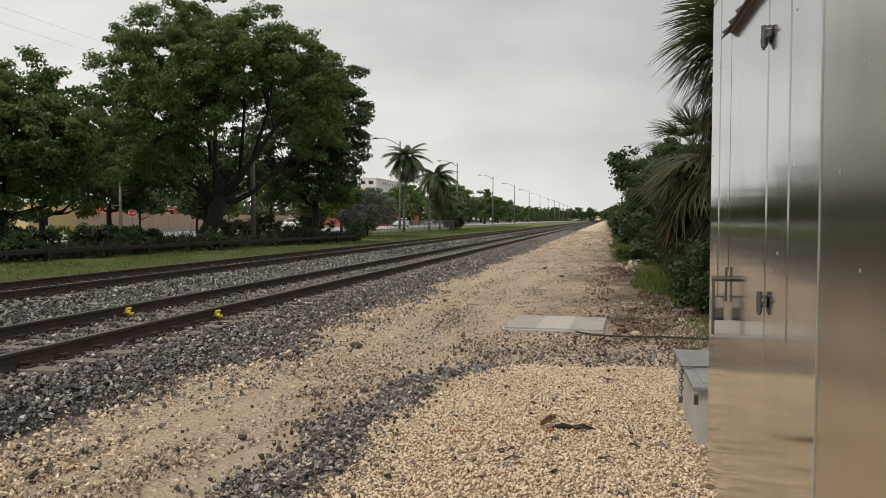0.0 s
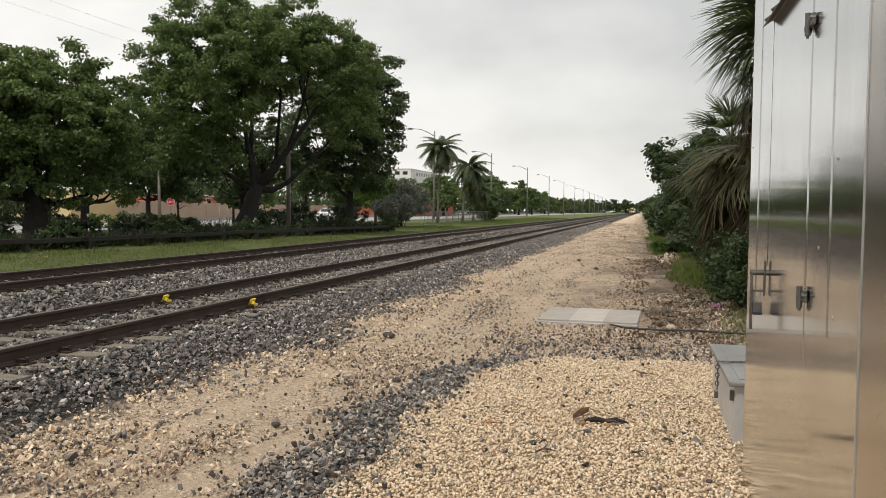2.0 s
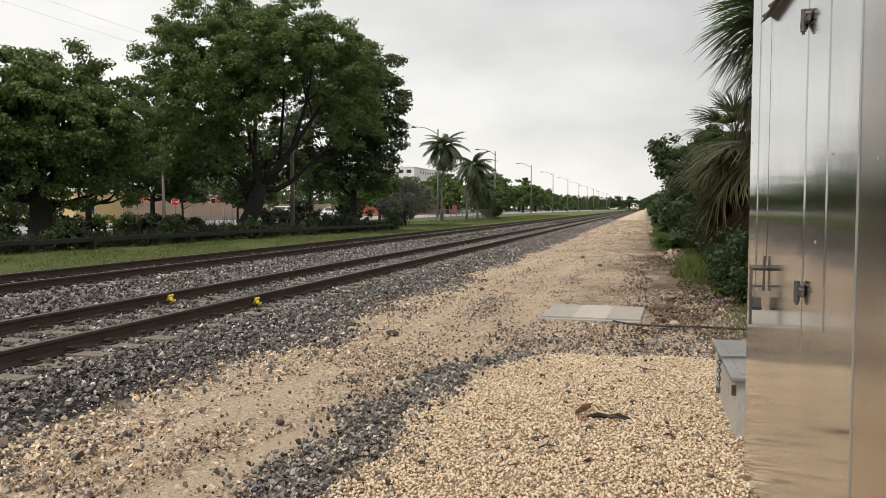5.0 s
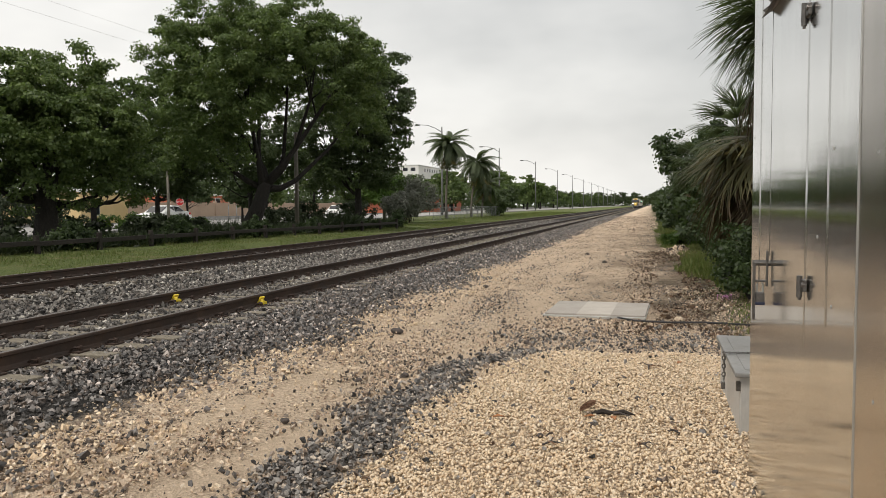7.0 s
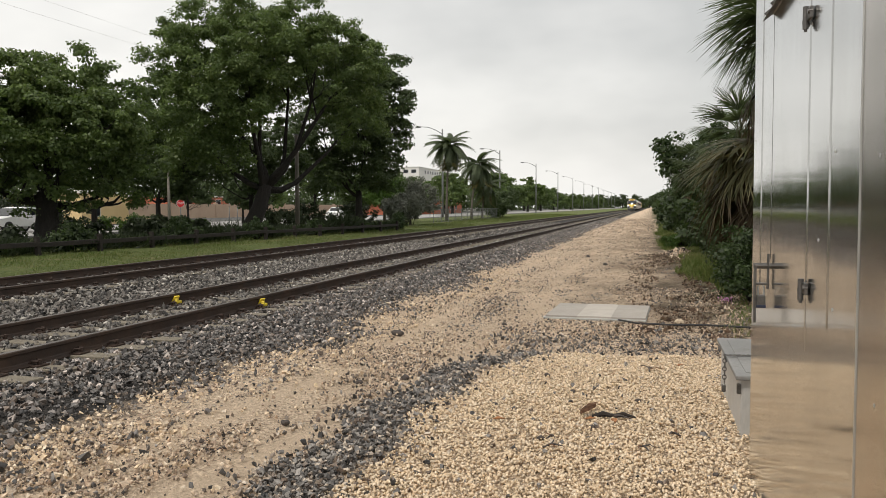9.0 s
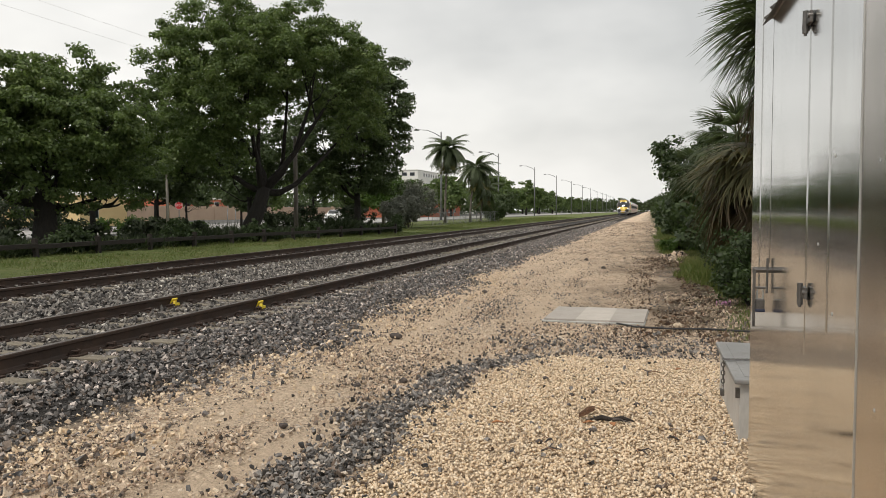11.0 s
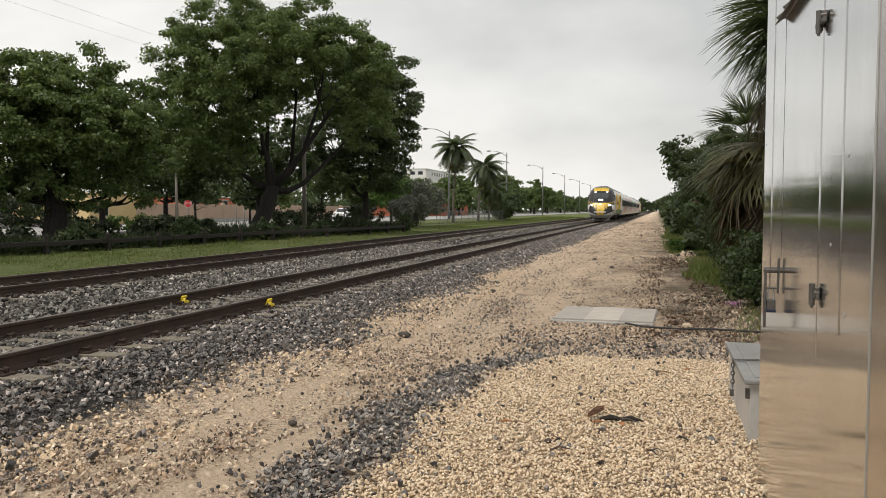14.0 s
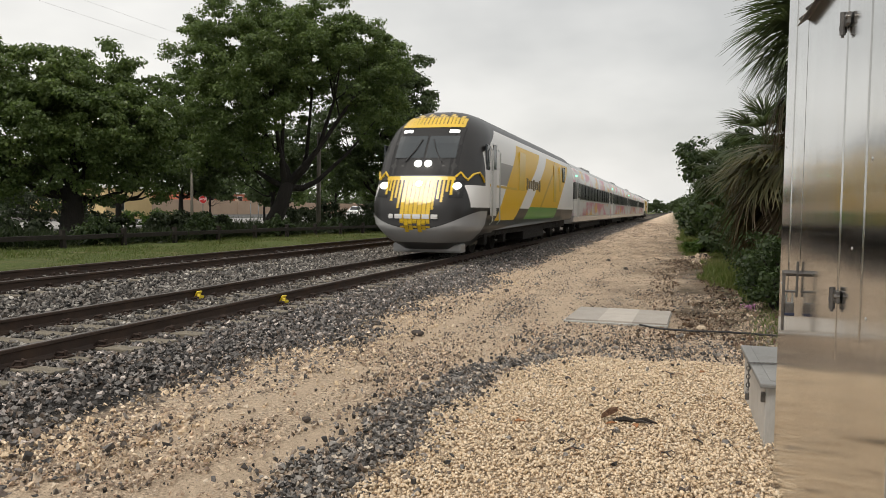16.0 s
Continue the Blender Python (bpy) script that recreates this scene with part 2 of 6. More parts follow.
M = dict(
    ground=ground_material(),
    rail=mat("rusty_rail", (0.030, 0.019, 0.014), (0.065, 0.040, 0.028), 3, 60, 0.75, 0.1, 0.4, 0.002, stain=(0.09, 0.05, 0.03)),
    railtop=mat("worn_rail_head", (0.075, 0.064, 0.058), (0.17, 0.15, 0.138), 4, 60, 0.45, 0.5, 0.1, 0.001, (1, 0.2, 1)),
    sleeper=mat("weathered_sleeper", (0.14, 0.12, 0.09), (0.27, 0.235, 0.18), 4, 50, 0.9, 0, 0.6, 0.006, (1, 4, 4), (0.11, 0.09, 0.07)),
    clip=mat("rusted_clip", (0.028, 0.018, 0.014), (0.07, 0.042, 0.03), 12, 80, 0.8, 0.2, 0.4, 0.002),
    ballast=piece_mat("granite_ballast", [(0.014, 0.014, 0.015), (0.046, 0.041, 0.038), (0.12, 0.109, 0.102), (0.27, 0.248, 0.228), (0.05, 0.045, 0.042), (0.20, 0.15, 0.115), (0.09, 0.085, 0.083), (0.66, 0.57, 0.51)], 0.42),
    ballast2=piece_mat("brown_ballast", [(0.018, 0.016, 0.015), (0.065, 0.058, 0.053), (0.20, 0.18, 0.16), (0.10, 0.08, 0.066), (0.28, 0.26, 0.235), (0.055, 0.05, 0.047), (0.56, 0.52, 0.46)], 0.6),
    pebble=piece_mat("limestone_pebbles", [(0.52, 0.39, 0.26), (0.70, 0.54, 0.37), (0.76, 0.61, 0.44), (0.68, 0.525, 0.35), (0.82, 0.69, 0.53), (0.44, 0.34, 0.24)], 0.85),
    grit=piece_mat("mixed_grit", [(0.045, 0.04, 0.036), (0.07, 0.058, 0.05), (0.48, 0.36, 0.26), (0.68, 0.53, 0.385), (0.27, 0.21, 0.165), (0.80, 0.67, 0.52), (0.16, 0.125, 0.10), (0.60, 0.43, 0.30)], 0.85),
    litter=piece_mat("dead_leaves", [(0.03, 0.02, 0.014), (0.09, 0.05, 0.03), (0.16, 0.10, 0.06), (0.06, 0.045, 0.03), (0.24, 0.17, 0.11)], 0.85),
    darkrock=mat("dark_rock", (0.03, 0.026, 0.024), (0.10, 0.08, 0.07), 14, 60, 0.75, 0, 0.6, 0.006),
    yellow=mat("yellow_paint", (0.72, 0.52, 0.02), (0.80, 0.62, 0.05), 10, 60, 0.5, 0, 0.2, 0.002, stain=(0.30, 0.2, 0.03)),
    concrete=mat("concrete", (0.29, 0.262, 0.232), (0.39, 0.358, 0.32), 2.5, 50, 0.85, 0, 0.5, 0.003, stain=(0.27, 0.25, 0.22)),
    steel=steel_material("brushed_steel", 0.085, (0.70, 0.70, 0.69), 0.32),
    steel_dull=steel_material("dull_steel", 0.15, (0.66, 0.605, 0.55), 0.4),
    alu=mat("aluminium_sheet", (0.50, 0.50, 0.49), (0.62, 0.62, 0.60), 5, 60, 0.42, 0.85, 0.15, 0.002, (1, 1, 0.3)),
    zinc=mat("zinc_painted_sheet", (0.42, 0.415, 0.40), (0.56, 0.55, 0.53), 4, 60, 0.5, 0.25, 0.15, 0.002, (1, 1, 0.3), (0.34, 0.32, 0.29)),
    dark_steel=mat("dark_steel", (0.10, 0.095, 0.09), (0.2, 0.19, 0.18), 14, 80, 0.45, 0.8, 0.2, 0.002),
    black=mat("black_rubber", (0.012, 0.012, 0.013), (0.03, 0.03, 0.032), 10, 60, 0.6, 0, 0.3, 0.002),
    blue=mat("navy_padlock_body", (0.012, 0.016, 0.04), (0.02, 0.03, 0.07), 20, 80, 0.5),
    lidmetal=mat("worn_grey_lid", (0.20, 0.20, 0.195), (0.31, 0.305, 0.295), 3, 50, 0.55, 0.3, 0.2, 0.002, (1, 1, 0.3), (0.16, 0.15, 0.13)),
    slab=mat("pale_slab", (0.37, 0.335, 0.295), (0.48, 0.44, 0.395), 4, 90, 0.85),
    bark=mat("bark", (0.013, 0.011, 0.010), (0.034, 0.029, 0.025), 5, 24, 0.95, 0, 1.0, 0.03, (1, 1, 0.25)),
    palm_bark=mat("palm_bark", (0.10, 0.085, 0.07), (0.21, 0.185, 0.155), 3, 18, 0.95, 0, 1.0, 0.02, (1, 1, 4)),
    # fence timber: the trees' shade on it is put into these near-black tones
    wood=mat("weathered_wood_with_shade", (0.012, 0.0095, 0.008), (0.036, 0.028, 0.022), 6, 40, 0.9, 0, 0.7, 0.006, (1, 0.3, 1)),
    pole_wood=mat("grey_wood_pole", (0.11, 0.095, 0.08), (0.22, 0.2, 0.175), 4, 30, 0.9, 0, 0.5, 0.006, (1, 1, 0.2)),
    galv=mat("galvanised_pole", (0.16, 0.165, 0.165), (0.26, 0.265, 0.265), 3, 40, 0.6, 0.4, 0.1, 0.002),
    leaf_a=leaf_mat("broad_leaves", [(0.044, 0.068, 0.027), (0.075, 0.112, 0.038), (0.12, 0.168, 0.053), (0.19, 0.24, 0.08)], (0.14, 0.21, 0.05)),
    leaf_b=leaf_mat("deep_leaves", [(0.036, 0.054, 0.026), (0.06, 0.086, 0.036), (0.095, 0.128, 0.05)], (0.09, 0.135, 0.04)),
    leaf_k=leaf_mat("bank_leaves", [(0.022, 0.036, 0.016), (0.04, 0.062, 0.024), (0.07, 0.1, 0.036)], (0.06, 0.1, 0.024)),
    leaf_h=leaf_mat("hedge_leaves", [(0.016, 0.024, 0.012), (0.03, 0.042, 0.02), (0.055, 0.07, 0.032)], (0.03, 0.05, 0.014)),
    leaf_c=leaf_mat("grey_leaves", [(0.14, 0.15, 0.125), (0.22, 0.23, 0.195), (0.34, 0.345, 0.30)], (0.17, 0.19, 0.12)),
    leaf_d=leaf_mat("fresh_leaves", [(0.03, 0.058, 0.012), (0.06, 0.11, 0.02), (0.10, 0.165, 0.035)], (0.07, 0.14, 0.015)),
    frond=leaf_mat("palm_fronds", [(0.045, 0.062, 0.034), (0.075, 0.098, 0.05), (0.13, 0.155, 0.085)], (0.09, 0.125, 0.04)),
    frond_dry=leaf_mat("dry_fronds", [(0.04, 0.026, 0.019), (0.08, 0.055, 0.033), (0.12, 0.095, 0.046), (0.055, 0.06, 0.028)], (0.07, 0.045, 0.02)),
    frond_bronze=leaf_mat("bronze_fronds", [(0.045, 0.055, 0.026), (0.085, 0.088, 0.04), (0.15, 0.135, 0.06), (0.11, 0.07, 0.04)], (0.09, 0.075, 0.025)),
    frond_gold=leaf_mat("yellowing_fronds", [(0.10, 0.09, 0.03), (0.17, 0.14, 0.05), (0.12, 0.12, 0.04)], (0.14, 0.12, 0.03)),
    blade=leaf_mat("grass_blades", [(0.06, 0.09, 0.02), (0.10, 0.13, 0.03), (0.16, 0.165, 0.055), (0.24, 0.20, 0.09)], (0.09, 0.15, 0.025)),
    stucco_tan=mat("tan_stucco", (0.42, 0.30, 0.22), (0.50, 0.37, 0.27), 0.6, 20, 0.9, 0, 0.4, 0.004),
    stucco_yellow=mat("yellow_stucco", (0.68, 0.50, 0.25), (0.76, 0.58, 0.31), 0.6, 20, 0.9, 0, 0.4, 0.004),
    stucco_white=mat("white_stucco", (0.74, 0.73, 0.69), (0.82, 0.81, 0.77), 0.4, 15, 0.85, 0, 0.2, 0.004),
    terracotta=mat("terracotta_paint", (0.45, 0.13, 0.075), (0.56, 0.18, 0.10), 0.6, 20, 0.85, 0, 0.3, 0.004),
    satin_black=mat("satin_black", (0.016, 0.016, 0.017), (0.026, 0.026, 0.027), 3, 40, 0.55, 0, 0, spec=0.2),
    window_dark=gloss_mat("dark_window", (0.02, 0.024, 0.028), 0.06),
    red=gloss_mat("stop_red", (0.55, 0.03, 0.03), 0.4),
    white=gloss_mat("white_enamel", (0.78, 0.78, 0.77), 0.35),
    asphalt=mat("pale_asphalt", (0.26, 0.255, 0.245), (0.38, 0.37, 0.355), 0.5, 30, 0.9, 0, 0.3, 0.004),
    wire=mat("weathered_wire", (0.60, 0.60, 0.60), (0.7, 0.7, 0.7), 5, 40, 0.7),
    darkgravel=piece_mat("dark_gravel", [(0.016, 0.015, 0.014), (0.06, 0.055, 0.052), (0.15, 0.138, 0.128), (0.30, 0.275, 0.25), (0.04, 0.037, 0.035), (0.19, 0.14, 0.105), (0.62, 0.53, 0.43)], 0.45),
    cable=mat("cable", (0.02, 0.02, 0.02), (0.04, 0.04, 0.04), 5, 40, 0.7),
    brown_leaf=mat("curled_brown_leaf", (0.11, 0.055, 0.03), (0.24, 0.125, 0.065), 20, 80, 0.75),
    leaf_dry=mat("dry_leaf", (0.22, 0.09, 0.035), (0.36, 0.16, 0.06), 20, 80, 0.7),
    flower=mat("pink_petals", (0.5, 0.2, 0.42), (0.62, 0.3, 0.52), 30, 90, 0.7),
)


# ---- builders ----
def mesh_of(name, verts, faces, mats, idx=None, smooth=False):
    me = bpy.data.meshes.new(name)
    me.from_pydata([tuple(v) for v in verts], [], [tuple(f) for f in faces])
    for m in mats if isinstance(mats, (list, tuple)) else [mats]:
        me.materials.append(m)
    if idx is not None:
        me.polygons.foreach_set("material_index", np.asarray(idx, dtype=np.int32))
    if smooth:
        me.polygons.foreach_set("use_smooth", np.ones(len(me.polygons), dtype=bool))
    me.update()
    return me


def quads_mesh(name, v, mats, per=4):
    """A mesh out of an array of faces (n, per, 3)."""
    n = len(v)
    me = bpy.data.meshes.new(name)
    me.vertices.add(n * per)
    me.vertices.foreach_set("co", np.ascontiguousarray(v, dtype=np.float32).ravel())
    me.loops.add(n * per)
    me.loops.foreach_set("vertex_index", np.arange(n * per, dtype=np.int32))
    me.polygons.add(n)
    me.polygons.foreach_set("loop_start", np.arange(0, n * per, per, dtype=np.int32))
    me.materials.append(mats)
    me.update(calc_edges=True)
    return me


def part(name, bm, material, parent, label="", m=None, smooth=False):
    """Links a bmesh, or a ready mesh, as one mesh object under a thing or part."""
    if isinstance(bm, bmesh.types.BMesh):
        me = bpy.data.meshes.new(name)
        bm.to_mesh(me)
        bm.free()
        me.materials.append(material)
        if smooth:
            me.polygons.foreach_set("use_smooth", np.ones(len(me.polygons), dtype=bool))
    else:
        me = bm
    ob = new(name, me)
    ob.parent = parent
    if m is not None:
        ob.matrix_basis = m
    if label:
        ob["label"] = label
    return ob


def thing(name, at, label, category, group="", kind="", mesh=None, rz=0.0):
    ob = new(name, mesh)
    ob.matrix_basis = pose(*at, 0, 0, rz)
    return tagged(ob, label, category, group, kind)


def add_box(bm, c, s, bevel=0.0, rot=None):
    r = bmesh.ops.create_cube(bm, size=1.0)
    vs = r["verts"]
    mm = Matrix.Translation(c) @ (rot or Matrix()) @ Matrix.Diagonal((*s, 1))
    bmesh.ops.transform(bm, matrix=mm, verts=vs)
    if bevel:
        es = {e for v in vs for e in v.link_edges}
        bmesh.ops.bevel(bm, geom=list(es), offset=bevel, segments=2, affect="EDGES", profile=0.6)
    return bm


def box(c, s, bevel=0.0, rot=None):
    return add_box(bmesh.new(), c, s, bevel, rot)


def add_tube(bm, pts, radii, n=8, cap=True):
    """A tube through points with a radius at each."""
    pts = [Vector(p) for p in pts]
    rings = []
    for i, p in enumerate(pts):
        d = (pts[min(i + 1, len(pts) - 1)] - pts[max(i - 1, 0)]).normalized()
        a = d.cross(Vector((0, 0, 1)) if abs(d.z) < 0.9 else Vector((1, 0, 0))).normalized()
        b = d.cross(a)
        r = radii[i] if isinstance(radii, (list, tuple)) else radii
        rings.append([bm.verts.new(p + (a * math.cos(2 * math.pi * k / n) + b * math.sin(2 * math.pi * k / n)) * r) for k in range(n)])
    for q, w in zip(rings, rings[1:]):
        for k in range(n):
            bm.faces.new((q[k], q[(k + 1) % n], w[(k + 1) % n], w[k]))
    if cap:
        bm.faces.new(rings[0][::-1])
        bm.faces.new(rings[-1])
    return bm


def tube(pts, radii, n=8, cap=True):
    return add_tube(bmesh.new(), pts, radii, n, cap)


def extrude_profile(prof, length, y0=0.0):
    """A closed profile in x, z, drawn along y."""
    bm = bmesh.new()
    a = [bm.verts.new((x, y0, z)) for x, z in prof]
    b = [bm.verts.new((x, y0 + length, z)) for x, z in prof]
    n = len(prof)
    for i in range(n):
        bm.faces.new((a[i], a[(i + 1) % n], b[(i + 1) % n], b[i]))
    bm.faces.new(a[::-1])
    bm.faces.new(b)
    bmesh.ops.recalc_face_normals(bm, faces=bm.faces)
    return bm


CUBE_V = np.array([(-1, -1, -1), (1, -1, -1), (1, 1, -1), (-1, 1, -1), (-1, -1, 1), (1, -1, 1), (1, 1, 1), (-1, 1, 1)], float) * 0.55
CUBE_F = np.array([(0, 3, 2, 1), (4, 5, 6, 7), (0, 1, 5, 4), (1, 2, 6, 5), (2, 3, 7, 6), (3, 0, 4, 7)])
_p = (1 + 5 ** 0.5) / 2
ICO_V = np.array([(-1, _p, 0), (1, _p, 0), (-1, -_p, 0), (1, -_p, 0), (0, -1, _p), (0, 1, _p), (0, -1, -_p), (0, 1, -_p), (_p, 0, -1), (_p, 0, 1), (-_p, 0, -1), (-_p, 0, 1)]) / 1.9
ICO_F = np.array([(0, 11, 5), (0, 5, 1), (0, 1, 7), (0, 7, 10), (0, 10, 11), (1, 5, 9), (5, 11, 4), (11, 10, 2), (10, 7, 6), (7, 1, 8), (3, 9, 4), (3, 4, 2), (3, 2, 6), (3, 6, 8), (3, 8, 9), (4, 9, 5), (2, 4, 11), (6, 2, 10), (8, 6, 7), (9, 8, 1)])


OCT_V = np.array([(1, 0, 0), (-1, 0, 0), (0, 1, 0), (0, -1, 0), (0, 0, 1), (0, 0, -1)], float)
OCT_F = np.array([(0, 2, 4), (2, 1, 4), (1, 3, 4), (3, 0, 4), (2, 0, 5), (1, 2, 5), (3, 1, 5), (0, 3, 5)])


def stones_mesh(name, pts, size, material, rng, angular=True, flat=0.75, simple=False, soft=False):
    """Loose stones, each of its own shape and turn."""
    base, fac = (OCT_V, OCT_F) if simple else (CUBE_V, CUBE_F) if angular else (ICO_V, ICO_F)
    n, k = len(pts), len(base)
    loose = 0.7 if soft else 1.0 if angular else 0.35
    v = base[None] * (1 + rng.normal(0, 0.28 * loose, (n, k, 1))) + rng.normal(0, 0.17 * loose, (n, k, 3))
    v *= rng.uniform(0.65, 1.35, (n, 1, 3)) * np.array([1, 1, flat])
    q = rng.normal(size=(n, 4))
    q /= np.linalg.norm(q, axis=1, keepdims=True)
    if not angular:
        q = np.concatenate([np.ones((n, 1)), rng.normal(0, 0.25, (n, 2)), rng.normal(0, 2, (n, 1))], 1)
        q /= np.linalg.norm(q, axis=1, keepdims=True)
    w, u = q[:, None, :1], np.broadcast_to(q[:, None, 1:], (n, k, 3))
    v = v + 2 * np.cross(u, np.cross(u, v) + w * v)
    v = v * (np.asarray(size).reshape(-1, 1, 1) * 0.5) + np.asarray(pts)[:, None]
    f = (fac[None] + (np.arange(n) * k)[:, None, None]).reshape(-1, fac.shape[1])
    me = bpy.data.meshes.new(name)
    me.vertices.add(n * k)
    me.vertices.foreach_set("co", v.astype(np.float32).ravel())
    me.loops.add(f.size)
    me.loops.foreach_set("vertex_index", f.astype(np.int32).ravel())
    me.polygons.add(len(f))
    me.polygons.foreach_set("loop_start", np.arange(0, f.size, fac.shape[1], dtype=np.int32))
    me.polygons.foreach_set("use_smooth", np.full(len(f), soft, dtype=bool))
    me.materials.append(material)
    me.update(calc_edges=True)
    return me


# ---- ground ----
PROFILE = [(-1500, 0.4), (-60, 0.35), (-30, 0.35), (-18, 0.30), (-14, 0.24), (-13.0, 0.18), (-12.4, 0.17), (-9.6, 0.17), (-9.0, 0.10),
           (-8.2, 0.08), (-7.9, 0.075), (-5.2, 0.075), (-4.75, 0.055), (-4.1, 0.005), (-3.5, 0.0), (0.6, 0.0), (3.0, 0.03), (12, 0.1), (1500, 0.4)]


def ground_z(x):
    return float(np.interp(x, [p[0] for p in PROFILE], [p[1] for p in PROFILE]))


def lumps(x, y):
    return 0.022 * noise.noise((x * 0.9, y * 0.45, 0.0)) + 0.012 * noise.noise((x * 2.7, y * 1.6, 4.0))


def wheel_sweep(x, y):
    """How far wheels have pressed the lane smooth: 1 in the middle of a wheel track, 0 beside it."""
    a = np.interp(y, [3.0, 3.8, 4.7, 6.15, 7.9, 9.3, 10.8, 13, 18, 30, 60], [-2.75, -2.6, -2.43, -2.12, -1.98, -1.75, -1.6, -1.75, -1.9, -1.9, -1.9])
    b = np.interp(y, [3.0, 5.2, 6.1, 7.4, 9.5, 13, 18, 30, 60], [-3.4, -3.22, -3.12, -3.0, -2.95, -3.0, -3.2, -3.3, -3.3])
    wa, wb = 0.17 + 0.05 * np.sin(y * 1.7), 0.10 + 0.06 * np.sin(y * 1.3 + 1)
    fade = np.interp(y, [9, 14, 40], [1.0, 0.75, 0.3])
    return fade * np.maximum(np.exp(-((x - a) / wa) ** 2), 0.9 * np.exp(-((x - b) / wb) ** 2))


def build_ground():
    xs = sorted({-1500, -600, -250, -120, -80, -60, -45, -30, -24, -20, -18, -16, -14, -13.5, -13, -12.7, -12.4, 3.5, 4.5, 6, 9, 14, 25, 60, 150, 500, 1500}
                | {round(-12.1 + 0.3 * i, 2) for i in range(25)} | {round(-4.75 + 0.125 * i, 3) for i in range(65)})
    ys = sorted({-600, -200, -60, -20, -6, 0, 2} | {round(3 + 0.16 * i, 2) for i in range(75)} | {15.5 + 0.6 * i for i in range(60)}
                | {52, 54, 57, 61, 66, 72, 80, 90, 105, 125, 150, 200, 300, 500, 900, 1600, 3000})
    verts = [(x, y, ground_z(x) + (lumps(x, y) - 0.014 * float(wheel_sweep(x, y)) if -4.6 < x < 3.2 and 2 < y < 60 else 0.0)) for y in ys for x in xs]
    n = len(xs)
    faces = [(j * n + i, j * n + i + 1, (j + 1) * n + i + 1, (j + 1) * n + i) for j in range(len(ys) - 1) for i in range(n - 1)]
    me = mesh_of("ground", verts, faces, M["ground"], smooth=True)
    v = np.array(verts)
    me.attributes.new("swept", "FLOAT", "POINT").data.foreach_set("value", wheel_sweep(v[:, 0], v[:, 1]).astype(np.float32))
    thing("ground", (0, 0, 0), "sandy limestone lane beside ballast, grass verges and asphalt", "ground", kind="structure", mesh=me)


# ---- railway ----
RAIL = [(-0.069, 0.0), (0.069, 0.0), (0.069, 0.012), (0.022, 0.026), (0.0095, 0.042), (0.0095, 0.125), (0.0365, 0.138), (0.0365, 0.164), (0.030, 0.172),
        (-0.030, 0.172), (-0.0365, 0.164), (-0.0365, 0.138), (-0.0095, 0.125), (-0.0095, 0.042), (-0.022, 0.026), (-0.069, 0.012)]
SPACING = 0.55


def sleeper_mesh():
    bm = box((0, 0, -0.09), (2.6, 0.24, 0.18), 0.012)
    for v in bm.verts:
        v.co += Vector((0.008, 0.008, 0.006)) * noise.noise(v.co * 3)
    me = bpy.data.meshes.new("sleeper")
    bm.to_mesh(me)
    bm.free()
    me.materials.append(M["sleeper"])
    return me


def clip_mesh():
    bm = bmesh.new()
    add_box(bm, (0, 0, 0.008), (0.15, 0.17, 0.016))
    add_tube(bm, [(-0.045, -0.05, 0.02), (-0.02, -0.04, 0.055), (0.03, -0.02, 0.05), (0.03, 0.03, 0.05), (-0.03, 0.045, 0.055), (-0.05, 0.055, 0.03)], 0.014, 6)
    add_box(bm, (0.035, 0.0, 0.04), (0.03, 0.03, 0.05))
    me = bpy.data.meshes.new("rail_clip")
    bm.to_mesh(me)
    bm.free()
    me.materials.append(M["clip"])
    return me


def build_track(x, top, label, sl, cl):
    tr = thing("railway_track", (x, 0, top - 0.172), label, "railway track", "parallel railway tracks", "structure")
    for s in (-1, 1):
        bm = extrude_profile(RAIL, 1500, -60)
        me = bpy.data.meshes.new("rail")
        bm.to_mesh(me)
        bm.free()
        me.materials.append(M["rail"])
        me.materials.append(M["railtop"])
        for p in me.polygons:
            p.material_index = 1 if p.normal.z > 0.9 and p.center.z > 0.15 else 0
        part("rail", me, None, tr, "rust-brown steel rail with a worn head", pose(s * 0.755, 0, 0))
    rng = np.random.default_rng(int(abs(x) * 10))
    for i in range(150):
        y = 1.2 + i * SPACING
        ob = part("sleeper", sl, None, tr, "", pose(rng.normal(0, 0.02), y, rng.normal(-0.004, 0.006), 0, 0, rng.normal(0, 0.6)))
        if i < 60:
            for sx in (-0.755, 0.755):
                for side in (-1, 1):
                    part("rail_clip", cl, None, ob, "", pose(sx + side * 0.105, 0, 0.002, 0, 0, 180 if side < 0 else 0))
    far = np.concatenate([sl_box(0.0, 1.2 + i * SPACING) for i in range(150, 700)])
    ob = part("distant_sleepers", quads_mesh("distant_sleepers", far, M["sleeper"]), None, tr, "weathered sleepers running to the distance")
    ob["kind"] = "stuff"
    return tr


def sl_box(x, y):
    v = CUBE_V / 0.55 * np.array([1.3, 0.12, 0.05]) + np.array([x, y, -0.05])
    return v[CUBE_F]


def stone_field(rng, x0, x1, y0, y1, n, keep=None):
    p = np.stack([rng.uniform(x0, x1, n), rng.uniform(y0, y1, n)], 1)
    if keep is not None:
        p = p[keep(p[:, 0], p[:, 1])]
    z = np.interp(p[:, 0], [q[0] for q in PROFILE], [q[1] for q in PROFILE])
    return np.concatenate([p, z[:, None]], 1)


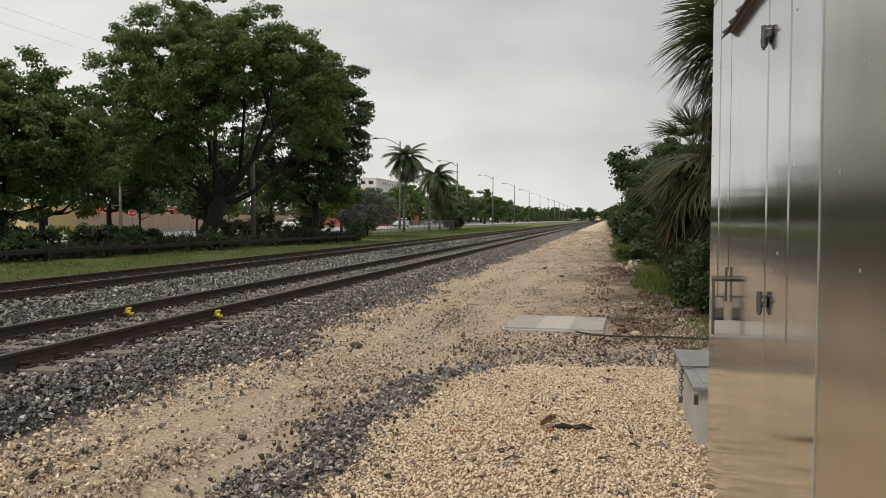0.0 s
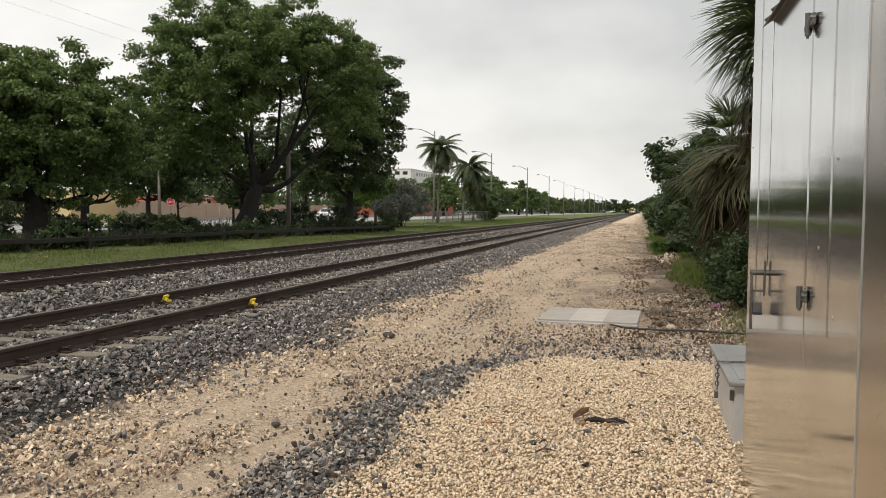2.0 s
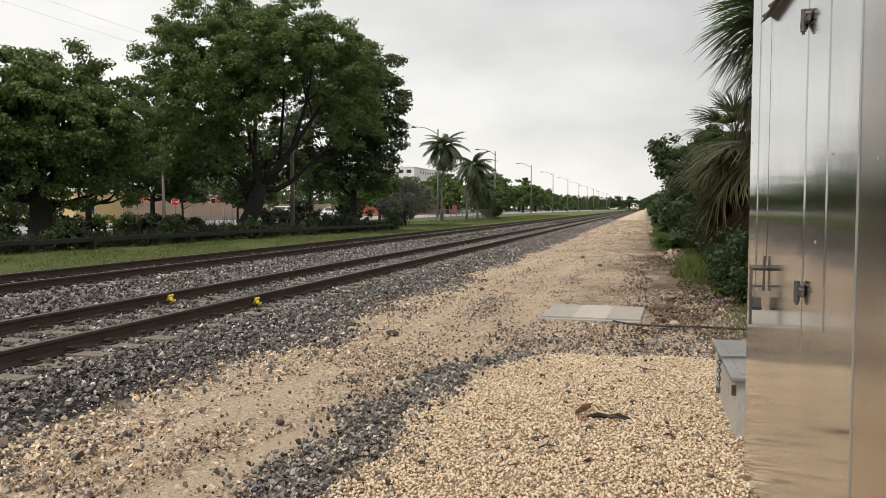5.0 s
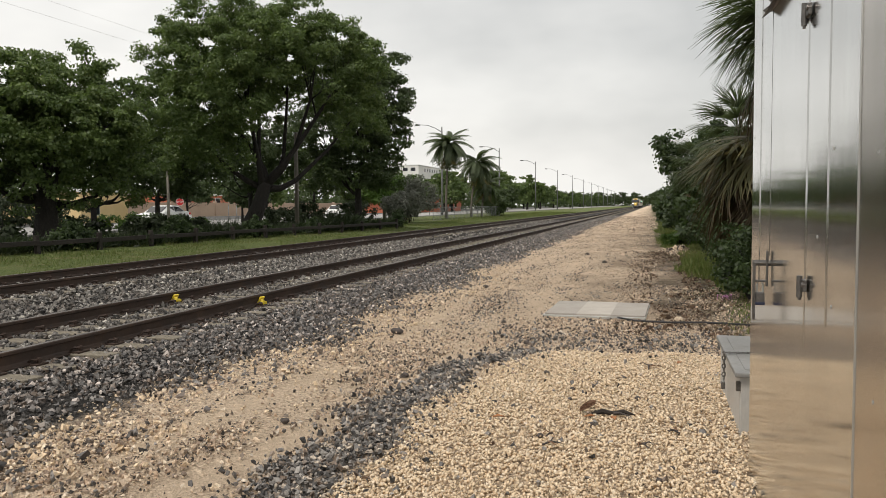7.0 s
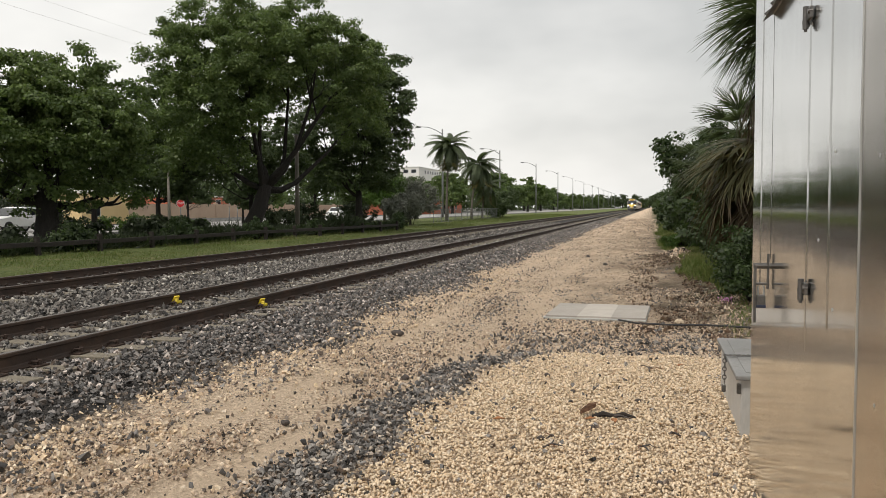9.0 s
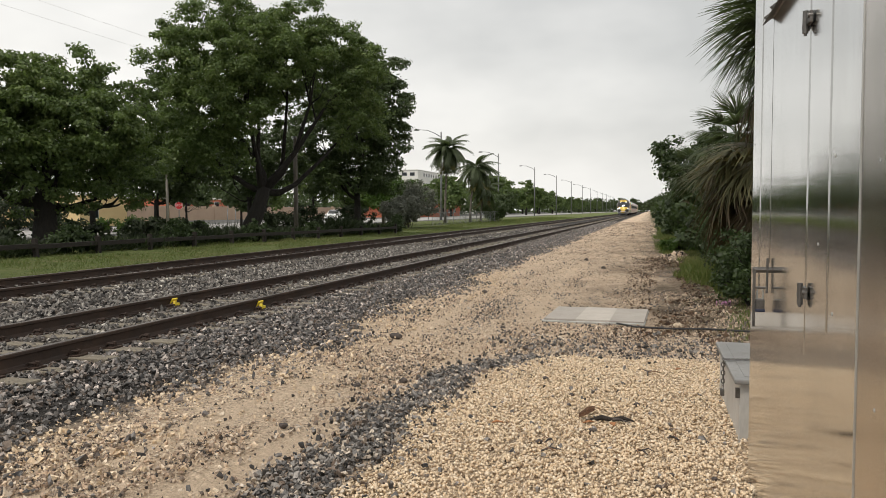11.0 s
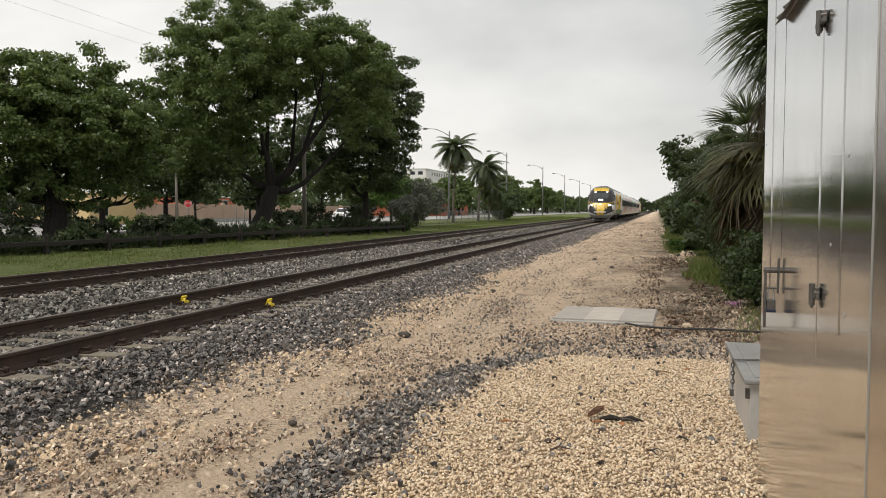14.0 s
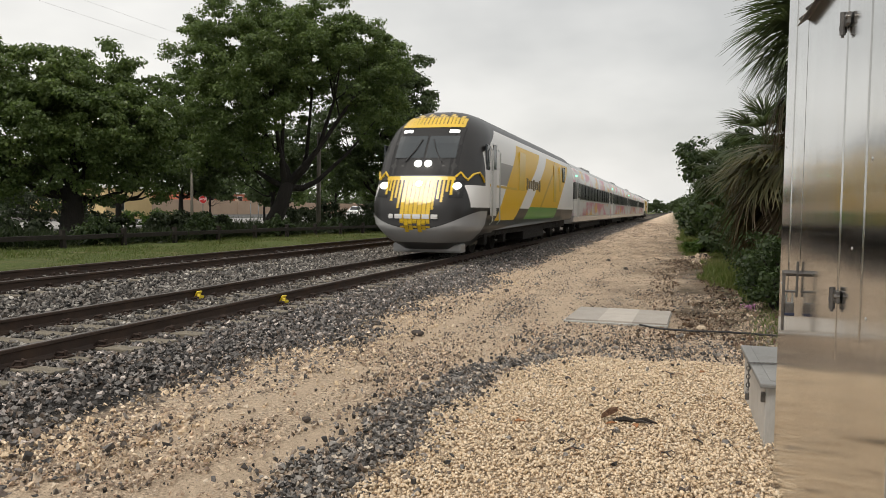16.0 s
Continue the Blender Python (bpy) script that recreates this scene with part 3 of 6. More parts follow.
def off_sleepers(rng, p):
    """Leaves out most of the stones that would bury a sleeper."""
    on = np.abs((p[:, 1] - 1.2 + SPACING / 2) % SPACING - SPACING / 2) < 0.115
    on &= (np.abs(p[:, 0] + 6.555) < 1.3) | (np.abs(p[:, 0] + 10.85) < 1.3)
    return p[~on | (rng.random(len(p)) < 0.22)]


def build_ballast():
    rng = np.random.default_rng(5)
    edge = lambda x, y: rng.random(len(x)) < np.clip((-3.6 + 0.3 * np.sin(y * 0.9) + 0.2 * np.sin(y * 2.3) - x) / 0.9, 0.04, 1)
    near = stone_field(rng, -5.75, -3.3, 4.0, 17, 36000, edge)
    mid = stone_field(rng, -5.75, -3.7, 17, 48, 15000, edge)
    far = stone_field(rng, -5.75, -4.0, 48, 110, 7000)
    near = np.concatenate([near, stone_field(rng, -5.75, -3.3, 2.0, 4.0, 2500, edge)])
    near = off_sleepers(rng, near)
    near[:, 2] += rng.uniform(-0.024, 0.040, len(near))
    thing("ballast_shoulder", (0, 0, 0), "grey crushed granite ballast beside the rails", "ballast", kind="stuff",
          mesh=stones_mesh("ballast_shoulder", near, 0.024 + 0.046 * rng.random(len(near)) ** 1.2, M["ballast"], rng))
    pts = np.concatenate([mid, far])
    pts[:, 2] += rng.uniform(-0.01, 0.035, len(pts))
    size = np.concatenate([rng.uniform(0.045, 0.085, len(mid)), rng.uniform(0.08, 0.14, len(far))])
    thing("ballast_shoulder", (0, 0, 0), "grey crushed granite ballast running on beside the rails", "ballast", kind="stuff",
          mesh=stones_mesh("ballast_shoulder", pts, size, M["ballast"], rng, simple=True))
    a = stone_field(rng, -7.3, -5.8, 5, 26, 15000)
    b = stone_field(rng, -10.2, -7.3, 6, 32, 20000)
    c = stone_field(rng, -10.2, -5.8, 26, 75, 6000)
    d = stone_field(rng, -12.7, -10.2, 9, 60, 5000)
    a, b, c, d = (off_sleepers(rng, q) for q in (a, b, c, d))
    pts = np.concatenate([a, b, c, d])
    pts[:, 2] += rng.uniform(-0.01, 0.05, len(pts))
    size = np.concatenate([rng.uniform(0.04, 0.075, len(a)), rng.uniform(0.05, 0.085, len(b)), rng.uniform(0.07, 0.12, len(c)), rng.uniform(0.07, 0.11, len(d))])
    thing("ballast_bed", (0, 0, 0), "brownish grey ballast stones between rails and sleepers", "ballast", kind="stuff",
          mesh=stones_mesh("ballast_bed", pts, size, M["ballast2"], rng, simple=True))


def bend(y):
    """The middle of the dark gravel strip that bounds the pebble pile: x by y, then it swings over to the cabinet."""
    return np.interp(y, [3.0, 4.0, 5.5, 6.5, 7.5, 8.2, 8.9], [-1.95, -1.88, -1.93, -1.85, -1.72, -1.45, -0.6])


def build_gravel():
    rng = np.random.default_rng(9)
    inside = lambda x, y: (x > bend(y) + 0.2 + 0.1 * np.sin(3 * y)) & (y < 8.45 + 0.1 * np.sin(5 * x)) & ((x < 0.66) | (y > 4.9))
    p = np.concatenate([stone_field(rng, -2.0, 1.3, 3.2, 8.8, 52000, inside), stone_field(rng, -2.2, 0.6, 2.2, 3.2, 2500, inside)])
    p[:, 2] += 0.012 + 0.02 * np.clip((p[:, 0] - bend(p[:, 1]) - 0.2) * 2, 0, 1) + rng.uniform(-0.008, 0.014, len(p))
    thing("pebble_pile", (0, 0, 0), "cream limestone pebbles heaped beside the steel cabinet", "gravel", kind="stuff",
          mesh=stones_mesh("pebble_pile", p, 0.012 + 0.021 * rng.random(len(p)) ** 1.3, M["pebble"], rng, True, 0.8, soft=True))
    y = np.concatenate([rng.uniform(3.2, 8.4, 8000), rng.uniform(0.2, 3.2, 2000)])
    x = bend(y) + rng.normal(0, 0.13, 10000) * np.interp(y, [3, 6, 8.4], [1.05, 0.95, 0.6]) + 0.1 * np.sin(y * 4.1)
    a = np.stack([x, y], 1)
    xb = rng.uniform(-1.6, 1.6, 700)
    b = np.stack([xb, 9.05 + 0.06 * np.abs(xb + 1.0) + rng.normal(0, 0.40, 700)], 1)
    xc = rng.uniform(-1.9, 1.3, 400)
    c = np.stack([xc, 9.5 + rng.normal(0, 0.6, 400)], 1)
    loose = stone_field(rng, -1.8, 0.9, 3.2, 8.8, 420, inside)[:, :2]
    wide = np.stack([bend(y[:900]) + rng.normal(0, 0.24, 900), y[:900]], 1)
    q = np.concatenate([a, b, c, loose, wide])
    q = np.concatenate([q, rng.uniform(0.0, 0.035, (len(q), 1))], 1)
    q[len(a) + len(b) + len(c):, 2] += 0.02
    thing("dark_gravel", (0, 0, 0), "dark grey gravel strip curving round the pebble pile", "gravel", kind="stuff",
          mesh=stones_mesh("dark_gravel", q, 0.018 + 0.036 * rng.random(len(q)) ** 1.2, M["darkgravel"], rng))
    def patchy(x, y, seed):
        """Streaks along the lane, where wheels have swept the loose stones together."""
        return np.array([noise.noise((a * 1.5, b * 0.42, seed)) + 0.5 * noise.noise((a * 4.2, b * 1.9, seed + 3)) for a, b in zip(x, y)])
    off_pile = lambda x, y: ~((x > bend(y) - 0.1) & (y < 8.6))
    clear = lambda x, y: rng.random(len(x)) > 0.86 * np.clip(1.25 * wheel_sweep(x, y), 0, 1)
    lane = lambda x, y: (rng.random(len(x)) < np.clip(0.55 + 1.4 * patchy(x, y, 1.0), 0.06, 0.98)) & off_pile(x, y) & clear(x, y)
    dark = lambda x, y: (rng.random(len(x)) < np.clip(np.interp(y, [8, 12], [0.10, 0.0]) + 1.6 * patchy(x, y, 7.0), 0.03, 0.95)) & off_pile(x, y) & clear(x, y)
    r = np.concatenate([stone_field(rng, -4.3, 1.7, 3.4, 16, 66000, lane), stone_field(rng, -4.1, -1.2, 3.6, 8.5, 34000, lane), stone_field(rng, -2.0, 1.4, 8.5, 11.0, 5200)])
    s = stone_field(rng, -4.3, 0.2, 16, 48, 20000, lane)
    far = stone_field(rng, -4.4, 0.6, 48, 110, 9000, lane)
    p = np.concatenate([r, s, far])
    p[:, 2] += rng.uniform(-0.004, 0.012, len(p))
    size = np.concatenate([0.009 + 0.034 * rng.random(len(r)) ** 2.4, 0.016 + 0.045 * rng.random(len(s)) ** 2.4, 0.05 + 0.09 * rng.random(len(far)) ** 2])
    thing("lane_grit", (0, 0, 0), "scattered tan limestone grit on the sandy lane", "gravel", kind="stuff",
          mesh=stones_mesh("lane_grit", p, size, M["grit"], rng, simple=True))
    r = stone_field(rng, -4.3, 1.5, 3.4, 17, 27000, dark)
    s = stone_field(rng, -4.3, 1.4, 17, 45, 7000, dark)
    p = np.concatenate([r, s])
    p[:, 2] += rng.uniform(-0.004, 0.014, len(p))
    size = np.concatenate([0.013 + 0.04 * rng.random(len(r)) ** 2.4, 0.02 + 0.04 * rng.random(len(s)) ** 2])
    thing("stray_ballast", (0, 0, 0), "stray dark ballast stones swept into streaks on the lane", "gravel", kind="stuff",
          mesh=stones_mesh("stray_ballast", p, size, M["darkgravel"], rng, simple=True))
    y = 3.8 + 16.2 * rng.random(4200) ** 1.5
    p = np.stack([-3.9 + 0.25 * np.sin(y * 0.9) + rng.normal(0, 0.5, 4200), y, rng.uniform(0.0, 0.035, 4200)], 1)
    thing("edge_limestone", (0, 0, 0), "cream limestone chunks along the ballast's edge", "gravel", kind="stuff",
          mesh=stones_mesh("edge_limestone", p, 0.014 + 0.042 * rng.random(4200) ** 2.2, M["pebble"], rng))


# ---- steel cabinet and box ----
def build_cabinet():
    X = 0.608
    cab = thing("equipment_cabinet", (X, 0, 0), "tall brushed stainless steel trackside cabinet with padlocked door", "cabinet")
    part("body", box((0.55, 3.62, 1.46), (1.08, 2.48, 2.84), 0.004), M["steel"], cab, "brushed steel cabinet body")
    part("plinth", box((0.56, 2.9, 0.02), (1.0, 3.8, 0.08), 0.01), M["concrete"], cab, "concrete plinth")
    part("end_panel", box((0.556, 1.50, 1.46), (1.115, 1.775, 2.9), 0.006), M["steel_dull"], cab, "dull steel end panel with riveted seams")
    part("edge_trim", box((0.002, 2.391, 1.46), (0.014, 0.007, 2.88), 0.002), M["alu"], cab, "bright folded edge trim")
    part("roof", box((0.56, 2.74, 2.925), (1.1, 4.26, 0.07), 0.01), M["alu"], cab)
    # door leaf and seams: thin folded strips proud of the sheet
    door = part("door", box((0.0158, 3.67, 1.84), (0.016, 0.90, 1.56), 0.001), M["steel"], cab, "brushed steel hinged door")
    for y, z0, z1 in ((4.52, 1.2, 2.85), (4.13, 1.36, 2.57), (3.215, 1.33, 2.85), (2.84, 1.2, 2.85)):
        part("seam", box((0.0145, y, (z0 + z1) / 2), (0.016, 0.0022, z1 - z0), 0.0008), M["steel"], cab)
    # drip hood above the door
    hood = bmesh.new()
    tip = Matrix.Rotation(radians(-38), 4, "Y")
    add_box(hood, (-0.014, 3.70, 2.565), (0.055, 0.98, 0.005), 0.002, tip)
    add_box(hood, (0.006, 3.70, 2.59), (0.008, 0.98, 0.03), 0.002)
    for k in range(5):
        add_box(hood, (-0.02, 3.3 + 0.2 * k, 2.575), (0.05, 0.014, 0.014), 0.002, tip)
    part("drip_hood", hood, M["dark_steel"], cab, "dark metal drip hood")
    for z in (2.335, 1.30):
        hg = bmesh.new()
        add_tube(hg, [(-0.009, 3.215, z - 0.042), (-0.009, 3.215, z + 0.042)], 0.011, 12)
        add_tube(hg, [(-0.009, 3.215, z - 0.052), (-0.009, 3.215, z - 0.042)], 0.006, 8)
        add_box(hg, (-0.001, 3.18, z + 0.008), (0.014, 0.07, 0.045), 0.004)
        add_box(hg, (-0.001, 3.245, z - 0.008), (0.014, 0.05, 0.032), 0.004)
        add_tube(hg, [(-0.014, 3.155, z + 0.012), (0.004, 3.155, z + 0.012)], [0.010, 0.012], 10)
        add_tube(hg, [(-0.013, 3.258, z - 0.008), (0.004, 3.258, z - 0.008)], [0.009, 0.010], 10)
        part("hinge", hg, M["dark_steel"], cab, "grey steel barrel hinge")
    hs = bmesh.new()
    add_tube(hs, [(0.012, 4.12, 1.325), (-0.072, 4.12, 1.325)], 0.015, 10)
    add_box(hs, (-0.064, 4.12, 1.185), (0.012, 0.03, 0.29), 0.003)
    add_tube(hs, [(-0.004, 4.11, 1.385), (-0.006, 4.11, 1.21)], 0.006, 8)
    add_box(hs, (-0.03, 4.12, 1.235), (0.06, 0.03, 0.010), 0.003)
    part("hasp", hs, M["dark_steel"], cab, "steel hasp handle")
    lock = part("padlock", box((-0.036, 4.12, 1.150), (0.044, 0.03, 0.06), 0.008), M["dark_steel"], cab, "laminated padlock on the hasp")
    part("shackle", tube([(-0.05, 4.12, 1.17), (-0.05, 4.12, 1.215), (-0.044, 4.12, 1.235), (-0.028, 4.12, 1.235), (-0.022, 4.12, 1.215), (-0.022, 4.12, 1.17)], 0.005, 8), M["alu"], lock, "bright steel shackle")
    part("bumper", box((-0.036, 4.12, 1.122), (0.048, 0.034, 0.016), 0.005), M["blue"], lock, "navy rubber bumper")
    rv = bmesh.new()
    bmesh.ops.create_uvsphere(rv, u_segments=8, v_segments=5, radius=0.007)
    bmesh.ops.scale(rv, vec=(0.5, 1, 1), verts=rv.verts)
    rme = bpy.data.meshes.new("rivet")
    rv.to_mesh(rme)
    rv.free()
    rme.materials.append(M["alu"])
    for y, z in ((2.76, 2.32), (2.76, 1.80), (2.76, 1.28), (2.76, 0.55), (4.78, 2.0), (4.78, 1.22), (2.20, 2.2), (2.20, 1.75), (2.20, 1.1), (2.20, 0.75), (2.02, 2.0), (2.02, 1.5), (3.0, 1.5)):
        part("rivet", rme, None, cab, "", pose(0.0 if y < 2.45 else 0.010, y, z))
    # fitting on the roof corner
    fit_ = bmesh.new()
    add_box(fit_, (0.0, 4.85, 3.03), (0.14, 0.12, 0.10), 0.012)
    add_box(fit_, (-0.06, 4.85, 2.985), (0.05, 0.09, 0.03), 0.006)
    part("roof_fitting", fit_, M["alu"], cab, "small grey roof fitting")


def build_metal_box():
    b = thing("battery_box", (0.635, 5.6, 0.0), "grey aluminium ground box with chained lid", "storage box")
    part("body", box((0.36, 0.78, 0.18), (0.70, 1.52, 0.52), 0.012), M["zinc"], b)
    lid = bmesh.new()
    add_box(lid, (0.36, 0.78, 0.445), (0.77, 1.60, 0.035), 0.01)
    add_box(lid, (0.36, 0.78, 0.464), (0.62, 1.4, 0.008), 0.003)
    part("lid", lid, M["lidmetal"], b, "flat folded aluminium lid")
    link = bmesh.new()
    ring = [(0.0, 0.013 * math.cos(a), 0.02 * math.sin(a)) for a in [i * math.pi / 4 for i in range(9)]]
    add_tube(link, ring, 0.0045, 5, False)
    lme = bpy.data.meshes.new("chain_link")
    link.to_mesh(lme)
    link.free()
    lme.materials.append(M["dark_steel"])
    chain = part("chain", tube([(-0.036, 0.66, 0.47), (-0.036, 0.66, 0.26)], 0.003, 5), M["dark_steel"], b, "dark steel chain over the lid")
    for i in range(7):
        part("chain_link", lme, None, chain, "", pose(-0.04, 0.66, 0.465 - i * 0.032, 0, 0, 90 * (i % 2)))
    for i in range(14):
        part("chain_link", lme, None, chain, "", pose(-0.03 + i * 0.033, 0.66 + 0.006 * i, 0.476, 0, 90, 90 * (i % 2)))
    lk = part("padlock", box((-0.045, 0.66, 0.22), (0.03, 0.05, 0.055), 0.008), M["dark_steel"], b, "small steel padlock on the chain")
    part("shackle", tube([(-0.045, 0.643, 0.245), (-0.045, 0.65, 0.28), (-0.045, 0.67, 0.28), (-0.045, 0.677, 0.245)], 0.005, 6), M["alu"], lk)
    part("corner_catch", box((0.0, 0.03, 0.36), (0.03, 0.03, 0.07), 0.004), M["dark_steel"], b)


def build_hatch():
    h = thing("utility_cover", (-0.72, 11.93, 0.0), "pale grey concrete utility cover flush in the lane", "utility cover")
    for k, (cx, w) in enumerate(((-0.47, 0.44), (0.0, 0.46), (0.48, 0.46))):
        part("slab", box((cx, 0, 0.02), (w + 0.022, 1.46, 0.07 + 0.006 * (k == 1)), 0.004), M["slab" if k == 1 else "concrete"], h, "", pose(0, 0, 0, 0, 0, -2))
    part("frame", box((0.0, 0, 0.005), (1.46, 1.50, 0.05), 0.008), M["alu"], h, "thin steel rim", pose(0, 0, 0, 0, 0, -2))


def build_litter():
    rng = np.random.default_rng(3)
    def lump(name, at, s, label, cat, material, group=""):
        bm = bmesh.new()
        bmesh.ops.create_icosphere(bm, subdivisions=2, radius=0.5)
        for v in bm.verts:
            v.co *= 1 + 0.35 * noise.noise(v.co * 2.3 + Vector(at))
            v.co = Vector((v.co.x * s[0], v.co.y * s[1], v.co.z * s[2]))
        me = bpy.data.meshes.new(name)
        bm.to_mesh(me)
        bm.free()
        me.materials.append(material)
        thing(name, at, label, cat, group, mesh=me)
    lump("rock", (-3.08, 9.3, 0.03), (0.17, 0.11, 0.085), "dark rust-brown rock lying on the sandy lane", "rock", M["darkrock"])
    for x, y, s in ((0.18, 4.73, 0.035), (0.42, 4.72, 0.038), (-0.36, 5.55, 0.05), (-0.68, 5.2, 0.05), (0.1, 4.5, 0.04), (-2.55, 6.6, 0.07), (-2.2, 6.9, 0.08), (-3.1, 14.9, 0.12),
                    (-1.35, 8.9, 0.07), (-1.95, 25.5, 0.15), (-1.2, 22.0, 0.14), (-3.7, 15.5, 0.12), (-0.6, 6.6, 0.05), (-0.05, 6.4, 0.05), (-0.9, 7.2, 0.06), (-1.9, 10.4, 0.08), (-2.9, 7.6, 0.06), (-2.6, 5.2, 0.07)):
        lump("dark_stone", (x, y, 0.045 if y < 8.4 and x > -1.6 else 0.02), (s, s * 0.8, s * 0.7), "loose dark stone on pale gravel", "stone", M["darkrock"], "loose dark stones")
    lump("pale_stone", (0.42, 11.05, 0.03), (0.14, 0.12, 0.11), "pale limestone lump beside the black pipe", "stone", M["pebble"])
    st = thing("dry_twig", (-0.42, 5.87, 0.045), "dark broken twig with a curled brown leaf", "twig")
    part("stick", tube([(0.04, -0.03, 0.0), (0.12, -0.02, 0.02), (0.20, -0.03, 0.012), (0.27, 0.0, 0.022), (0.36, -0.02, 0.008)], [0.012, 0.022, 0.016, 0.019, 0.005], 7), M["wood"], st, "dark stick")
    part("side_twig", tube([(0.20, -0.03, 0.012), (0.25, -0.07, 0.03), (0.33, -0.075, 0.012)], [0.012, 0.008, 0.004], 6), M["darkrock"], st)
    curl = bmesh.new()
    rows = [[curl.verts.new((-0.05 + 0.03 * i, 0.05 * math.cos(0.5 + 0.9 * j) * (1 - 0.22 * abs(i - 2)), 0.012 + 0.016 * i + 0.045 * math.sin(0.5 + 0.9 * j) * (1 - 0.2 * abs(i - 2)))) for j in range(4)] for i in range(5)]
    for q, w in zip(rows, rows[1:]):
        for j in range(3):
            curl.faces.new((q[j], q[j + 1], w[j + 1], w[j]))
    bmesh.ops.solidify(curl, geom=curl.faces[:], thickness=0.006)
    part("curled_leaf", curl, M["brown_leaf"], st, "brown curled dead leaf")
    for x, y, r, s in ((-0.58, 5.0, 20, 0.6), (0.21, 5.47, 160, 0.4), (0.05, 7.65, 80, 1.0), (-0.62, 5.2, 250, 0.4), (0.0, 5.1, 310, 0.5)):
        tw = thing("dry_twig", (x, y, 0.05), "small dark branching twig on the pebbles", "twig", "fallen twigs", rz=r)
        part("stick", tube([(-0.10 * s, 0, 0.0), (0, 0.02 * s, 0.018), (0.12 * s, 0.0, 0.006)], [0.006, 0.008, 0.003], 6), M["darkrock"], tw)
        part("side_twig", tube([(0, 0.02 * s, 0.018), (0.04 * s, 0.08 * s, 0.03), (0.05 * s, 0.13 * s, 0.012)], [0.006, 0.005, 0.002], 6), M["darkrock"], tw)
        part("side_twig", tube([(-0.03 * s, 0.01 * s, 0.015), (-0.01 * s, -0.06 * s, 0.028), (0.04 * s, -0.10 * s, 0.01)], [0.005, 0.004, 0.002], 6), M["brown_leaf"], tw)
    lf = mesh_of("fallen_leaf", [(0, 0, 0), (0.05, 0.02, 0.012), (0.09, 0, 0.004), (0.05, -0.03, 0.014), (0.0, 0.0, -0.004), (0.05, 0.02, 0.006), (0.09, 0, -0.002), (0.05, -0.03, 0.008)],
                 [(0, 1, 2, 3), (7, 6, 5, 4), (0, 4, 5, 1), (1, 5, 6, 2), (2, 6, 7, 3), (3, 7, 4, 0)], M["leaf_dry"])
    for x, y, r in ((-0.43, 5.74, 20), (-0.2, 5.7, 110), (-1.0, 5.6, 200), (0.3, 7.9, 60)):
        thing("fallen_leaf", (x, y, 0.05), "orange-brown fallen leaf on the pebbles", "leaf", "fallen leaves", mesh=lf, rz=r)
    n = 5200
    x, y = 0.55 + rng.normal(0, 0.55, n), 9.6 + 18 * rng.random(n) ** 1.25
    ok = np.array([noise.noise((a * 1.3, b * 0.7, 5.0)) > -0.12 for a, b in zip(x, y)]) & (x > -0.5) & ~((y > 11) & (y < 12.8) & (x < 0.08))
    x, y = x[ok], y[ok]
    c = np.stack([x, y, np.interp(x, [q[0] for q in PROFILE], [q[1] for q in PROFILE]) + 0.012 + 0.02 * rng.random(len(x))], 1)
    thing("leaf_litter", (0, 0, 0), "brown dead leaves and bark bits beside the bushes", "leaf litter", kind="stuff",
          mesh=stones_mesh("leaf_litter", c, rng.uniform(0.02, 0.06, len(c)), M["litter"], rng, True, 0.25, simple=True))
    pipe = [(-0.40, 11.12, 0.03), (-0.15, 10.82, 0.035), (0.3, 10.72, 0.04), (0.75, 10.78, 0.045), (1.3, 10.72, 0.04), (2.2, 10.8, 0.03)]
    bm = tube(pipe, 0.013, 8)
    me = bpy.data.meshes.new("black_pipe")
    bm.to_mesh(me)
    bm.free()
    me.materials.append(M["black"])
    thing("black_pipe", (0, 0, 0), "black plastic pipe lying across the gravel", "pipe", mesh=me)


def build_clamps():
    for x, s in ((-5.80, 1), (-7.31, 1)):
        c = thing("rail_clamp", (x, 10.7, 0.113), "yellow painted clamp gripping the rail foot", "rail clamp", "yellow rail clamps")
        bm = bmesh.new()
        add_box(bm, (0.05, 0, 0.085), (0.03, 0.13, 0.11), 0.012, Matrix.Rotation(radians(28), 4, "Y"))
        add_box(bm, (0.075, 0.0, 0.035), (0.07, 0.17, 0.045), 0.014)
        add_box(bm, (0.10, -0.05, 0.06), (0.05, 0.045, 0.075), 0.014, Matrix.Rotation(radians(-18), 4, "X"))
        part("jaw", bm, M["yellow"], c, "bright yellow clamp jaw")
        part("bolt", tube([(0.05, -0.04, 0.06), (0.12, -0.05, 0.055)], 0.018, 8), M["dark_steel"], c)


